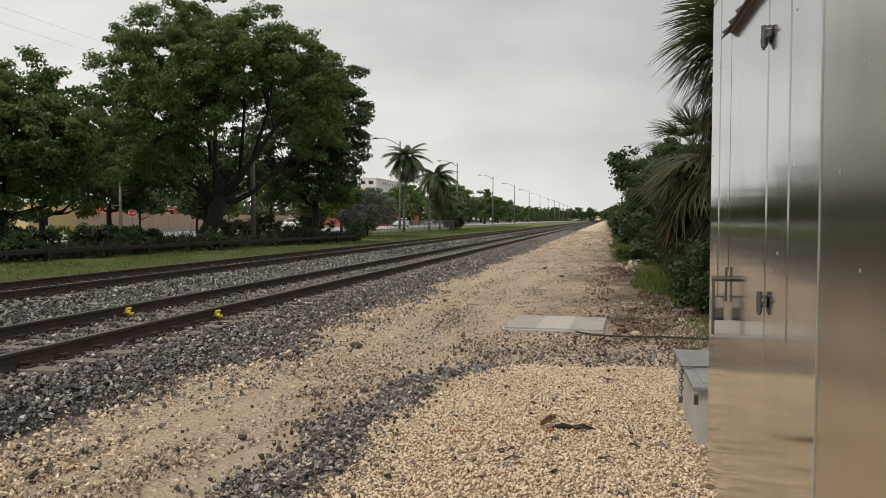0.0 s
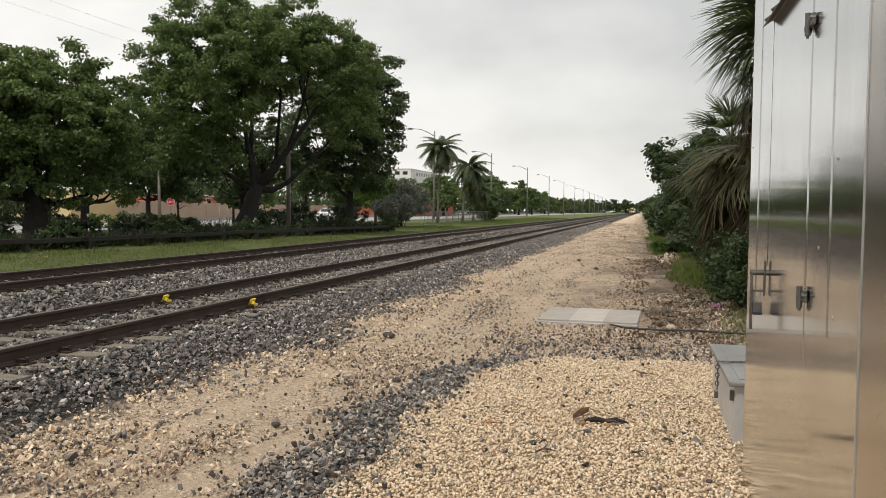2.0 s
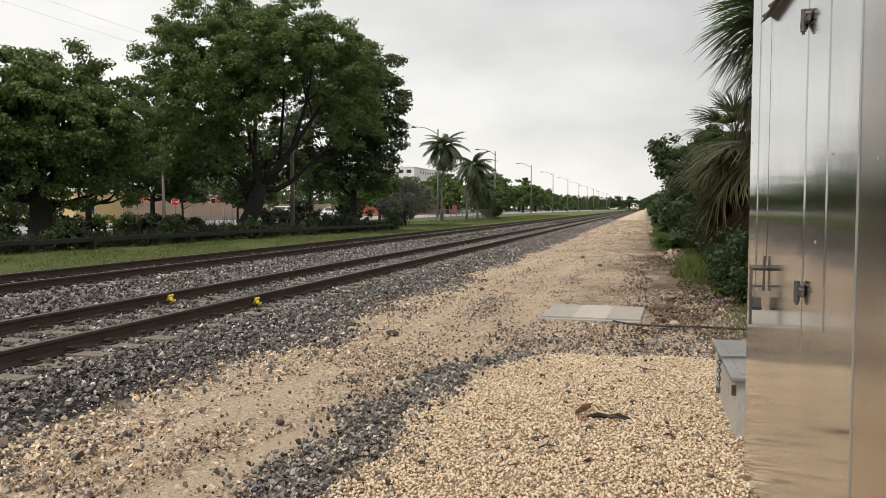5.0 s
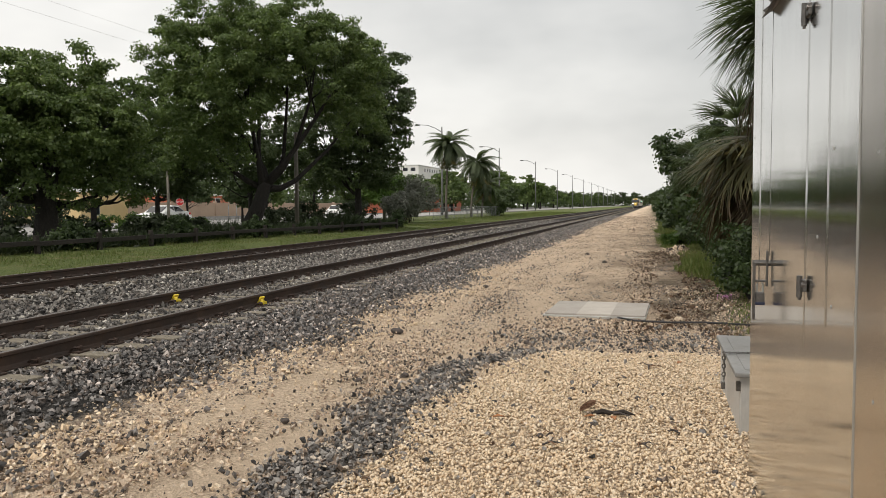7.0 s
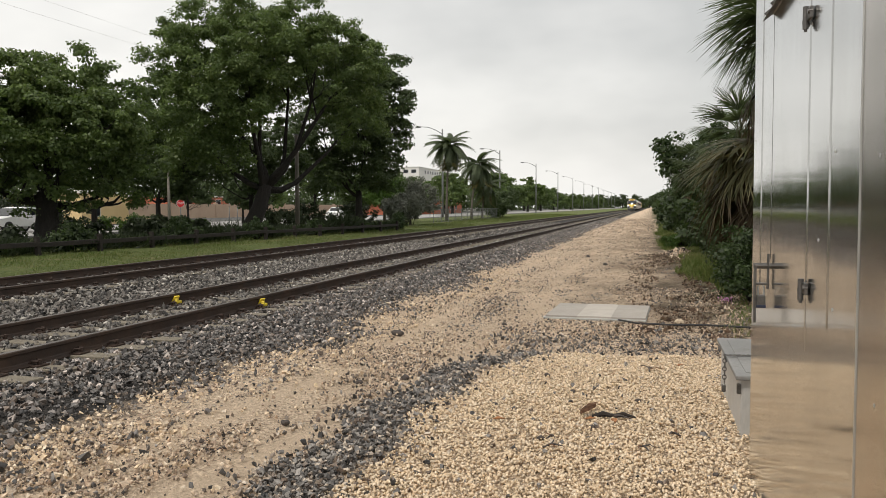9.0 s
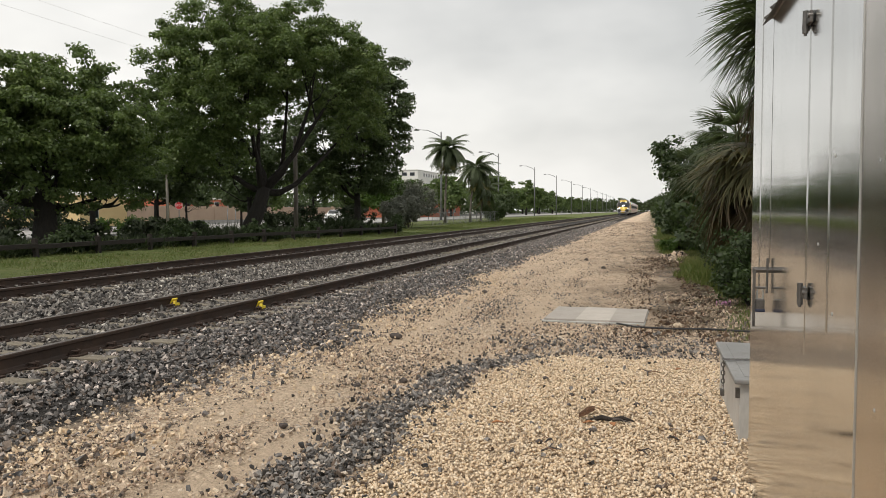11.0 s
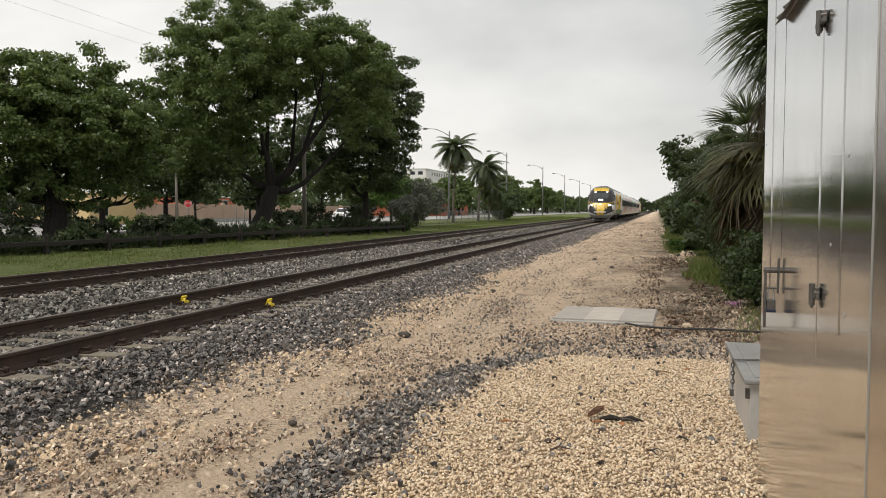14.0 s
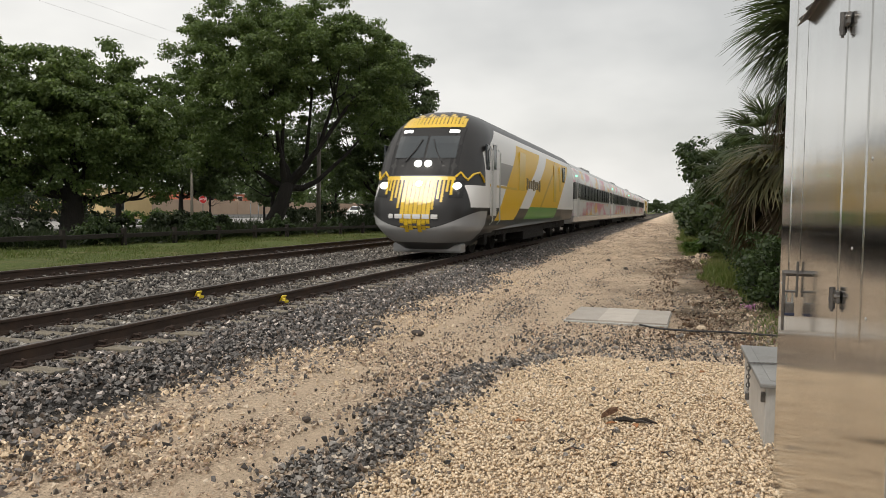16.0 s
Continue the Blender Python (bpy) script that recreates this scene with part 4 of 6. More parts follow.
# ---- train ----
NOSE_L = 21.4
LIFT = lambda z: z if z < 1.15 else 1.15 + (z - 1.15) * 1.075
ZS = [0.22, 0.34, 0.50, 0.70, 0.90, 1.15, 1.45, 1.8, 2.1, 2.4, 2.7, 3.0, 3.25, 3.45, 3.62, 3.76, 3.87, 3.95, 4.0, 4.03]
F_IN = ([0.22, 0.5, 0.9, 1.15, 1.45, 1.8, 2.4, 3.0, 3.45, 3.76, 3.95, 4.03], [0.75, 0.28, 0.02, 0.0, 0.10, 0.30, 0.68, 1.12, 1.52, 1.95, 2.5, 3.2])
F_W = ([0.22, 0.5, 0.7, 0.9, 1.3, 2.7, 3.0, 3.25, 3.45, 3.62, 3.76, 3.87, 3.95, 4.0, 4.03], [0.75, 1.12, 1.32, 1.44, 1.53, 1.53, 1.50, 1.44, 1.35, 1.22, 1.06, 0.88, 0.68, 0.45, 0.2])
ZS = [LIFT(z) for z in ZS]
F_IN = ([LIFT(z) for z in F_IN[0]], F_IN[1])
F_W = ([LIFT(z) for z in F_W[0]], F_W[1])
DEEP = 1.25


def nose_point(x, z, out=0.0):
    """A point of the nose's skin, by its distance from the middle and its height over the rail."""
    w, fy = float(np.interp(z, *F_W)), float(np.interp(z, *F_IN))
    u = min(abs(x) / w, 1.0)
    y = fy + DEEP * (1 - (max(0.0, 1 - u ** 4.2)) ** (1 / 1.9))
    return Vector((x * (1 + out / 1.5), y - out, z))


def loco_paint():
    m, nt, bs = nodes_of("loco_paint")
    x, y, z = xyz(nt)
    grey, white, yellow = (0.022, 0.021, 0.021), (0.76, 0.75, 0.735), (0.72, 0.44, 0.015)
    def band(v, lo, hi):
        return calc(nt, "MULTIPLY", calc(nt, "GREATER_THAN", v, lo), calc(nt, "LESS_THAN", v, hi))
    g = noise_fac(nt, 1.2, 4, 0.6)
    col = blend(nt, calc(nt, "MULTIPLY", g, 0.4), grey, (0.032, 0.03, 0.03))
    curve = calc(nt, "MAXIMUM", 1.65, calc(nt, "MULTIPLY_ADD", z, 2.4, -5.35))
    col = blend(nt, calc(nt, "MULTIPLY", calc(nt, "GREATER_THAN", y, curve), band(z, 1.38, 3.72)), col, white)
    col = blend(nt, calc(nt, "MULTIPLY", calc(nt, "GREATER_THAN", y, 0.62), band(z, 1.38, 1.98)), col, white)
    col = blend(nt, calc(nt, "MULTIPLY", band(y, 3.5, 7.7), band(z, 2.08, 2.75)), col, (0.30, 0.29, 0.28))
    body = band(z, 1.0, 3.5)
    lean = calc(nt, "MULTIPLY_ADD", z, -2.1, y)
    first = calc(nt, "MULTIPLY", calc(nt, "GREATER_THAN", calc(nt, "MULTIPLY_ADD", z, -1.34, y), 1.78), calc(nt, "LESS_THAN", lean, 3.9))
    second = calc(nt, "MULTIPLY", calc(nt, "GREATER_THAN", lean, 5.65), calc(nt, "LESS_THAN", calc(nt, "MULTIPLY_ADD", z, -1.85, y), 13.15))
    col = blend(nt, calc(nt, "MULTIPLY", first, body), col, yellow)
    col = blend(nt, calc(nt, "MULTIPLY", second, body), col, yellow)
    col = blend(nt, calc(nt, "MULTIPLY", band(lean, 7.9, 8.3), body), col, (0.50, 0.30, 0.02))
    col = blend(nt, calc(nt, "MULTIPLY", second, band(z, 1.0, 1.44)), col, (0.09, 0.26, 0.05))
    silver = calc(nt, "MULTIPLY", calc(nt, "LESS_THAN", z, calc(nt, "MULTIPLY_ADD", calc(nt, "MULTIPLY", x, x), 0.22, 0.78)), calc(nt, "LESS_THAN", y, 2.0))
    col = blend(nt, silver, col, (0.30, 0.30, 0.30))
    # below the silver chin the shadow is painted in as dark grey
    col = blend(nt, calc(nt, "LESS_THAN", z, 0.42), col, (0.06, 0.06, 0.06))
    nt.links.new(col, bs.inputs["Base Color"])
    bs.inputs["Roughness"].default_value = 0.36
    bs.inputs["Specular IOR Level"].default_value = 0.4
    return m


def coach_paint():
    m, nt, bs = nodes_of("coach_paint")
    x, y, z = xyz(nt)
    def band(v, lo, hi):
        return calc(nt, "MULTIPLY", calc(nt, "GREATER_THAN", v, lo), calc(nt, "LESS_THAN", v, hi))
    n = noise_fac(nt, 0.55, 3, 0.55, (0.1, 0.45, 1.5), 0.47, 0.60)
    n2 = noise_fac(nt, 0.9, 3, 0.55, (0.1, 0.4, 1.6), 0.56, 0.64)
    col = blend(nt, n, (0.70, 0.69, 0.68), (0.62, 0.20, 0.29))
    col = blend(nt, n2, col, (0.74, 0.44, 0.08))
    col = blend(nt, calc(nt, "LESS_THAN", z, 1.05), col, (0.42, 0.41, 0.40))
    col = blend(nt, band(z, 1.95, 2.85), col, (0.035, 0.033, 0.032))
    col = blend(nt, band(z, 1.86, 1.95), col, (0.55, 0.54, 0.53))
    col = blend(nt, calc(nt, "GREATER_THAN", z, 3.62), col, (0.34, 0.34, 0.34))
    nt.links.new(col, bs.inputs["Base Color"])
    bs.inputs["Roughness"].default_value = 0.3
    bs.inputs["Coat Weight"].default_value = 0.2
    return m


M["loco"] = loco_paint()
M["coach"] = coach_paint()
M["glass"] = gloss_mat("tinted_glass", (0.05, 0.057, 0.062), 0.05, 0.0, 0.5)
M["coach_glass"] = mat("coach_glass", (0.012, 0.013, 0.014), (0.022, 0.023, 0.024), 2, 30, 0.35, 0, 0, spec=0.12)
M["train_yellow"] = gloss_mat("train_yellow", (0.72, 0.47, 0.03), 0.3, 0, 0.3)
M["train_white"] = gloss_mat("train_white", (0.72, 0.71, 0.70), 0.3, 0, 0.3)
M["under"] = mat("underframe", (0.010, 0.0095, 0.009), (0.028, 0.025, 0.023), 3, 30, 0.9, 0.0, 0.4, 0.01, spec=0.2)
M["lamp"] = glow_mat("headlight_glow", (1.0, 0.97, 0.88), 12)
M["lamp_mid"] = glow_mat("centre_light_glow", (1.0, 0.88, 0.5), 3)
M["lamp_dim"] = glow_mat("number_lamp_glow", (1.0, 1.0, 0.98), 2.2)
M["lamp_green"] = glow_mat("green_marker_glow", (0.1, 1.0, 0.45), 4.0)
M["mark"] = gloss_mat("brown_mark", (0.14, 0.09, 0.02), 0.4)
M["silver"] = gloss_mat("silver_paint", (0.40, 0.40, 0.40), 0.35, 0.2, 0.2)


def skin_patch(x0, x1, z0, z1, out=0.012, nx=5, nz=6, slant=0.0, depth=0.02):
    """A raised panel that follows the nose, with a rim."""
    bm = bmesh.new()
    g = []
    for j in range(nz + 1):
        z = z0 + (z1 - z0) * j / nz
        g.append([bm.verts.new(nose_point(x0 + (x1 - x0) * i / nx + slant * (j / nz), z, out)) for i in range(nx + 1)])
    for j in range(nz):
        for i in range(nx):
            bm.faces.new((g[j][i], g[j][i + 1], g[j + 1][i + 1], g[j + 1][i]))
    r = bmesh.ops.extrude_face_region(bm, geom=bm.faces[:])
    for v in r["geom"]:
        if isinstance(v, bmesh.types.BMVert):
            v.co.y += depth
    bmesh.ops.recalc_face_normals(bm, faces=bm.faces)
    return bm


def round_lamp(x, z, r):
    """A shallow lens on the nose."""
    bm = bmesh.new()
    rows = []
    for k, out in ((1.15, 0.0), (1.1, 0.05), (0.85, 0.065), (0.4, 0.08)):
        rows.append([bm.verts.new(nose_point(x + r * k * math.cos(a), z + r * k * math.sin(a), out)) for a in [2 * math.pi * i / 14 for i in range(14)]])
    for p, q in zip(rows, rows[1:]):
        for i in range(14):
            bm.faces.new((p[i], p[(i + 1) % 14], q[(i + 1) % 14], q[i]))
    bm.faces.new(rows[-1])
    bmesh.ops.recalc_face_normals(bm, faces=bm.faces)
    return bm


def wheelset_mesh():
    bm = bmesh.new()
    for s in (-1, 1):
        prof = [(0.0, 0.09), (0.06, 0.09), (0.03, 0.30), (0.0, 0.38), (0.0, 0.46), (0.13, 0.46), (0.14, 0.49), (0.16, 0.49), (0.16, 0.36), (0.10, 0.30), (0.12, 0.09)]
        rings = [[bm.verts.new((s * (0.83 - a), r * math.cos(t), r * math.sin(t))) for t in [2 * math.pi * k / 20 for k in range(20)]] for a, r in prof]
        for p, q in zip(rings, rings[1:]):
            for k in range(20):
                bm.faces.new((p[k], p[(k + 1) % 20], q[(k + 1) % 20], q[k]))
        for k in range(4):
            add_box(bm, (s * 0.845, 0.2 * math.cos(k * 1.571), 0.2 * math.sin(k * 1.571)), (0.012, 0.05, 0.05), 0.004)
    add_tube(bm, [(-0.95, 0, 0), (0.95, 0, 0)], 0.085, 10)
    bmesh.ops.recalc_face_normals(bm, faces=bm.faces)
    me = bpy.data.meshes.new("wheelset")
    bm.to_mesh(me)
    bm.free()
    me.materials.append(M["under"])
    return me


def bogie_bm(y, wb=2.7):
    bm = bmesh.new()
    for s in (-1, 1):
        add_box(bm, (s * 1.12, y, 0.62), (0.16, wb + 1.1, 0.22), 0.03)
        for e in (-1, 1):
            add_box(bm, (s * 1.14, y + e * wb / 2, 0.46), (0.22, 0.36, 0.36), 0.04)
            add_tube(bm, [(s * 1.15, y + e * (wb / 2 - 0.42), 0.5), (s * 1.15, y + e * (wb / 2 - 0.42), 0.86)], 0.11, 8)
        add_tube(bm, [(s * 1.22, y - 0.2, 0.5), (s * 1.22, y + 0.2, 0.95)], 0.05, 8)
    add_box(bm, (0, y, 0.6), (2.2, 0.5, 0.25), 0.03)
    return bm


def loco_shell():
    cols = 33
    verts, faces = [], []
    for z in ZS:
        w = float(np.interp(z, *F_W))
        row = []
        back = NOSE_L if z > 0.8 else 3.6
        row.append((-w, back, z))
        for q in (0.75, 0.5, 0.25, 0.08):
            row.append((-w, 3.6 + (back - 3.6) * q if back > 4 else 3.5, z))
        for i in range(cols):
            a = -math.pi / 2 + math.pi * i / (cols - 1)
            x = w * math.copysign(abs(math.sin(a)) ** 0.8, a)
            p = nose_point(x, z)
            row.append((p.x, p.y, z))
        for q in (0.08, 0.25, 0.5, 0.75):
            row.append((w, 3.6 + (back - 3.6) * q if back > 4 else 3.5, z))
        row.append((w, back, z))
        verts.append(row)
    n = len(verts[0])
    flat = [p for r in verts for p in r]
    for j in range(len(ZS) - 1):
        for i in range(n - 1):
            faces.append((j * n + i, j * n + i + 1, (j + 1) * n + i + 1, (j + 1) * n + i))
    top = len(ZS) - 1
    faces.append(tuple(top * n + i for i in range(n)))
    faces.append(tuple(j * n for j in range(4, len(ZS))) + tuple(j * n + n - 1 for j in range(len(ZS) - 1, 3, -1)))
    faces.append(tuple(4 * n + i for i in range(n)))
    me = mesh_of("body", flat, faces, M["loco"], smooth=False)
    for p in me.polygons:
        p.use_smooth = len(p.vertices) == 4
    return me


def build_loco(wm, label):
    lo = thing("locomotive", (0, 0, 0), label, "locomotive", "coupled train vehicles")
    part("body", loco_shell(), None, lo, "charcoal, white and yellow painted car body")
    # windscreen, with a dark surround and two panes
    part("windscreen_surround", skin_patch(-0.98, 0.98, 2.24, 3.60, 0.006, 8, 8), M["satin_black"], lo, "dark windscreen surround")
    for s in (-1, 1):
        part("windscreen_pane", skin_patch(*sorted((s * 0.03, s * 0.86)), 2.72, 3.36, 0.022, 6, 6), M["glass"], lo, "grey tinted windscreen pane")
        part("wiper", tube([nose_point(s * 0.50, 2.62, 0.05), nose_point(s * 0.28, 2.95, 0.05), nose_point(s * 0.16, 3.25, 0.05)], 0.018, 6), M["black"], lo)
        part("number_lamp", skin_patch(*sorted((s * 0.54, s * 0.80)), 3.46, 3.54, 0.02, 3, 2), M["lamp_dim"], lo, "lit white number lamp")
        part("headlight", round_lamp(s * 0.14, 2.56, 0.08), M["lamp"], lo, "lit round upper headlight")
        part("lamp_recess", skin_patch(*sorted((s * 0.86, s * 1.20)), 1.62, 2.1, 0.008, 4, 5), M["satin_black"], lo, "dark lamp recess")
        part("ditch_light", round_lamp(s * 1.02, 1.95, 0.08), M["lamp"], lo, "lit lower headlight")
        part("cab_door", box((s * 1.535, 2.65, 2.2), (0.03, 0.75, 2.1), 0.02), M["train_white"], lo, "white cab side door")
        part("cab_side_window", box((s * 1.515, 1.95, 2.80), (0.06, 0.42, 0.72), 0.03), M["window_dark"], lo, "dark cab side window")
        part("door_window", box((s * 1.555, 2.65, 2.85), (0.02, 0.42, 0.7), 0.02), M["window_dark"], lo, "dark door window")
        for dy in (-0.48, 0.48):
            part("handrail", tube([(s * 1.54, 2.65 + dy, 0.9), (s * 1.62, 2.65 + dy, 1.0), (s * 1.62, 2.65 + dy, 3.0), (s * 1.54, 2.65 + dy, 3.1)], 0.022, 6), M["alu"], lo)
        for yy, ww, z0, z1 in ((7.05, 1.1, 2.0, 3.3), (14.8, 0.8, 1.7, 3.3), (16.4, 0.6, 2.2, 3.3)):
            part("side_grille", box((s * 1.535, yy, (z0 + z1) / 2), (0.025, ww, z1 - z0), 0.01), M["train_yellow"], lo, "yellow louvred side grille")
        part("side_window", box((s * 1.54, 17.5, 3.0), (0.02, 0.6, 0.7), 0.03), M["window_dark"], lo)
        for k in range(7):
            part("side_mark", box((s * 1.537, 8.1 + 0.44 * k, 2.25), (0.012, 0.3, 0.3 if k % 3 else 0.42), 0.004), M["mark"], lo, "plain brown bar in place of lettering")
        part("waist_stripe", box((s * 1.533, 4.2, 2.02), (0.012, 4.0, 0.07), 0.004), M["train_yellow"], lo, "thin yellow waist stripe")
        zig = [nose_point(s * xx, zz, 0.02) for xx, zz in ((0.95, 2.2), (1.06, 2.32), (1.16, 2.2), (1.24, 2.12), (1.34, 2.28), (1.44, 2.34), (1.50, 2.2), (1.52, 2.08))]
        part("swirl_stripe", tube(zig, 0.03, 6), M["train_yellow"], lo, "thin yellow zigzag stripe")
    part("nose_headlight", round_lamp(0.0, 2.0, 0.075), M["lamp_mid"], lo, "lit centre headlight")
    # radiating yellow stripes on the nose and brow
    widths = [-0.93, -0.84, -0.74, -0.63, -0.52, -0.41, -0.29, -0.17, -0.05, 0.07, 0.19, 0.31, 0.43, 0.54, 0.65, 0.76, 0.87]
    for k, xx in enumerate(widths):
        c = abs(xx + 0.03)
        low = 0.70 + 0.06 * (k % 3) if c < 0.45 else 1.3 + (c - 0.45) * 0.9 + 0.18 * (k % 2)
        part("nose_stripe", skin_patch(xx, xx + (0.105 if c < 0.45 else 0.06), min(low, 1.9), 2.17, 0.014, 2, 8, 0.0), M["train_yellow"], lo, "bright yellow nose stripe")
        zt = 4.08 - 0.35 * max(0.0, c - 0.35) ** 2 - 0.05 * (k % 3)
        part("brow_stripe", skin_patch(xx * 0.95, xx * 0.95 + 0.085, 3.64, zt, 0.014, 2, 6, -0.04 * xx), M["train_yellow"], lo, "bright yellow brow stripe")
    part("yellow_bar", skin_patch(-0.95, 0.95, 2.10, 2.20, 0.016, 10, 2), M["train_yellow"], lo, "yellow band under the windscreen")
    part("brow_bar", skin_patch(-0.9, 0.9, 3.62, 3.72, 0.016, 10, 2), M["train_yellow"], lo, "yellow band on the brow")
    for x0, x1 in ((-0.72, -0.6), (-0.55, -0.34), (-0.29, -0.1), (-0.05, 0.16), (0.21, 0.4), (0.45, 0.62)):
        part("nose_mark", skin_patch(x0, x1, 1.06, 1.18, 0.026, 3, 2), M["train_white"], lo, "plain white bar in place of lettering")
    under = bmesh.new()
    add_box(under, (0, 11.5, 0.72), (2.5, 17.5, 0.36), 0.03)
    add_box(under, (0, 11.3, 0.5), (2.5, 4.6, 0.55), 0.06)
    part("underframe", under, M["under"], lo)
    part("pilot", box((0, 1.35, 0.24), (2.0, 0.5, 0.26), 0.06), M["silver"], lo, "silver pilot plate")
    part("roof_rail", box((0, 12.0, 4.27), (0.9, 14, 0.05), 0.02), M["under"], lo)
    wheels = []
    for by in (4.3, 17.2):
        part("bogie", bogie_bm(by), M["under"], lo)
        for e in (-1, 1):
            ws = part("wheelset", wm, None, lo, "", pose(0, by + e * 1.35, 0.49))
            wheels.append((ws, by + e * 1.35))
    return lo, wheels


COACH_L = 25.9


def coach_shell():
    half = [(1.20, 0.62), (1.46, 0.72), (1.53, 1.0), (1.53, 2.9), (1.50, 3.2), (1.38, 3.55), (1.12, 3.86), (0.7, 4.04), (0.0, 4.1)]
    prof = half + [(-a, b) for a, b in half[-2::-1]]
    bm = bmesh.new()
    rows = []
    for y in [0.35, 0.5, 6, 13, 20, COACH_L - 0.5, COACH_L - 0.35]:
        k = 0.97 if y in (0.35, COACH_L - 0.35) else 1.0
        rows.append([bm.verts.new((a * k, y, 0.6 + (b - 0.6) * k)) for a, b in prof])
    n = len(prof)
    for p, q in zip(rows, rows[1:]):
        for i in range(n):
            bm.faces.new((p[i], p[(i + 1) % n], q[(i + 1) % n], q[i]))
    bm.faces.new(rows[0])
    bm.faces.new(rows[-1][::-1])
    bmesh.ops.recalc_face_normals(bm, faces=bm.faces)
    return bm


def build_coach(wm):
    co = thing("coach", (0, 0, 0), "white passenger coach with pink and orange fades and dark windows", "railway coach", "coupled train vehicles")
    part("body", coach_shell(), M["coach"], co)
    part("gangway", box((0, -0.05, 2.1), (1.5, 0.9, 2.6), 0.06), M["under"], co, "dark bellows gangway")
    wb = bmesh.new()
    add_box(wb, (1.534, 0, 2.4), (0.02, 1.65, 0.78), 0.03)
    wme = bpy.data.meshes.new("window")
    wb.to_mesh(wme)
    wb.free()
    wme.materials.append(M["coach_glass"])
    for s in (-1, 1):
        for k in range(10):
            part("window", wme, None, co, "dark tinted window", pose(0, 4.3 + k * 1.93, 0, 0, 0, 0) if s > 0 else pose(0, 4.3 + k * 1.93, 0, 0, 0, 180))
        for yy in (1.9, COACH_L - 1.9):
            d = part("door", box((s * 1.535, yy, 2.0), (0.03, 0.95, 2.1), 0.03), M["train_white"], co, "white plug door")
            part("door_window", box((s * 1.553, yy, 2.45), (0.015, 0.45, 0.8), 0.02), M["window_dark"], d)
        part("marker_lamp", box((s * 1.50, 0.9, 3.2), (0.08, 0.16, 0.1), 0.02), M["lamp_green"], co, "lit green marker lamp")
    part("underframe", box((0, COACH_L / 2, 0.55), (2.3, 13.0, 0.5), 0.06), M["under"], co)
    part("roof_unit", box((0, COACH_L / 2, 4.13), (1.4, 5.0, 0.12), 0.03), M["silver"], co)
    for by in (4.0, COACH_L - 4.0):
        part("bogie", bogie_bm(by, 2.5), M["under"], co)
        for e in (-1, 1):
            part("wheelset", wm, None, co, "", pose(0, by + e * 1.25, 0.49))
    return co


# ---- trees and plants ----
def leaf_quads(rng, centres, radii, per, size, flat=0.75, droop=0.0):
    """Leaves in clumps: each leaf a diamond whose blade faces outwards and up."""
    n = len(centres) * per
    d = rng.normal(size=(n, 3))
    d /= np.linalg.norm(d, axis=1, keepdims=True)
    r = rng.random((n, 1)) ** 0.45
    c = np.repeat(centres, per, 0) + d * r * np.repeat(radii, per)[:, None] * np.array([1, 1, flat])
    face = d * 0.65 + rng.normal(0, 0.42, (n, 3)) + np.array([0, 0, 0.45])
    out = np.cross(face, rng.normal(size=(n, 3))) - np.array([0, 0, 0.25 + droop])
    out /= np.linalg.norm(out, axis=1, keepdims=True)
    side = np.cross(out, face)
    side /= np.linalg.norm(side, axis=1, keepdims=True) + 1e-9
    L = size * rng.uniform(0.6, 1.4, (n, 1))
    w = L * rng.uniform(0.28, 0.42, (n, 1))
    return np.stack([c - out * L * 0.5, c + side * w, c + out * L * 0.5, c - side * w], 1)


def lobed_crown(rng, blobs, lobes, tufts, lobe_r):
    """Tuft centres on the upper sides of rounded lobes that cover a union of balls."""
    vol = np.array([b[3] ** 2 for b in blobs])
    count = np.maximum(3, np.round(lobes * vol / vol.sum())).astype(int)
    pts = []
    for (bx, by, bz, br), m in zip(blobs, count):
        for k in range(m):
            z = 1 - 2 * (k + 0.5) / m
            a = k * 2.39996 + rng.normal(0, 0.25)
            d = np.array([math.cos(a) * math.sqrt(1 - z * z), math.sin(a) * math.sqrt(1 - z * z), z])
            c = np.array([bx, by, bz]) + d * br * rng.uniform(0.62, 0.86) * np.array([1, 1, 0.85])
            lr = lobe_r * rng.uniform(0.65, 1.25)
            e = rng.normal(size=(tufts, 3)) + d * 0.7 + np.array([0, 0, 0.45])
            e /= np.linalg.norm(e, axis=1, keepdims=True)
            pts.append(c + e * lr * rng.uniform(0.7, 1.0, (tufts, 1)) * np.array([1, 1, 0.75]))
    return np.concatenate(pts)


def crown_points(rng, n, blobs, shell=0.55, gap=0.0):
    """Clump centres in a union of balls, more of them towards the outside."""
    pts = []
    vol = np.array([b[3] ** 2.2 for b in blobs])
    pick = rng.choice(len(blobs), n * 3, p=vol / vol.sum())
    for k in pick:
        bx, by, bz, br = blobs[k]
        d = rng.normal(size=3)
        d /= np.linalg.norm(d)
        p = np.array([bx, by, bz]) + d * br * (shell + (1 - shell) * rng.random()) * np.array([1, 1, 0.85])
        if gap and noise.noise(Vector(p * 0.55) + Vector((blobs[0][3], 0, 0))) < gap - 0.5:
            continue
        pts.append(p)
        if len(pts) >= n:
            break
    return np.array(pts)


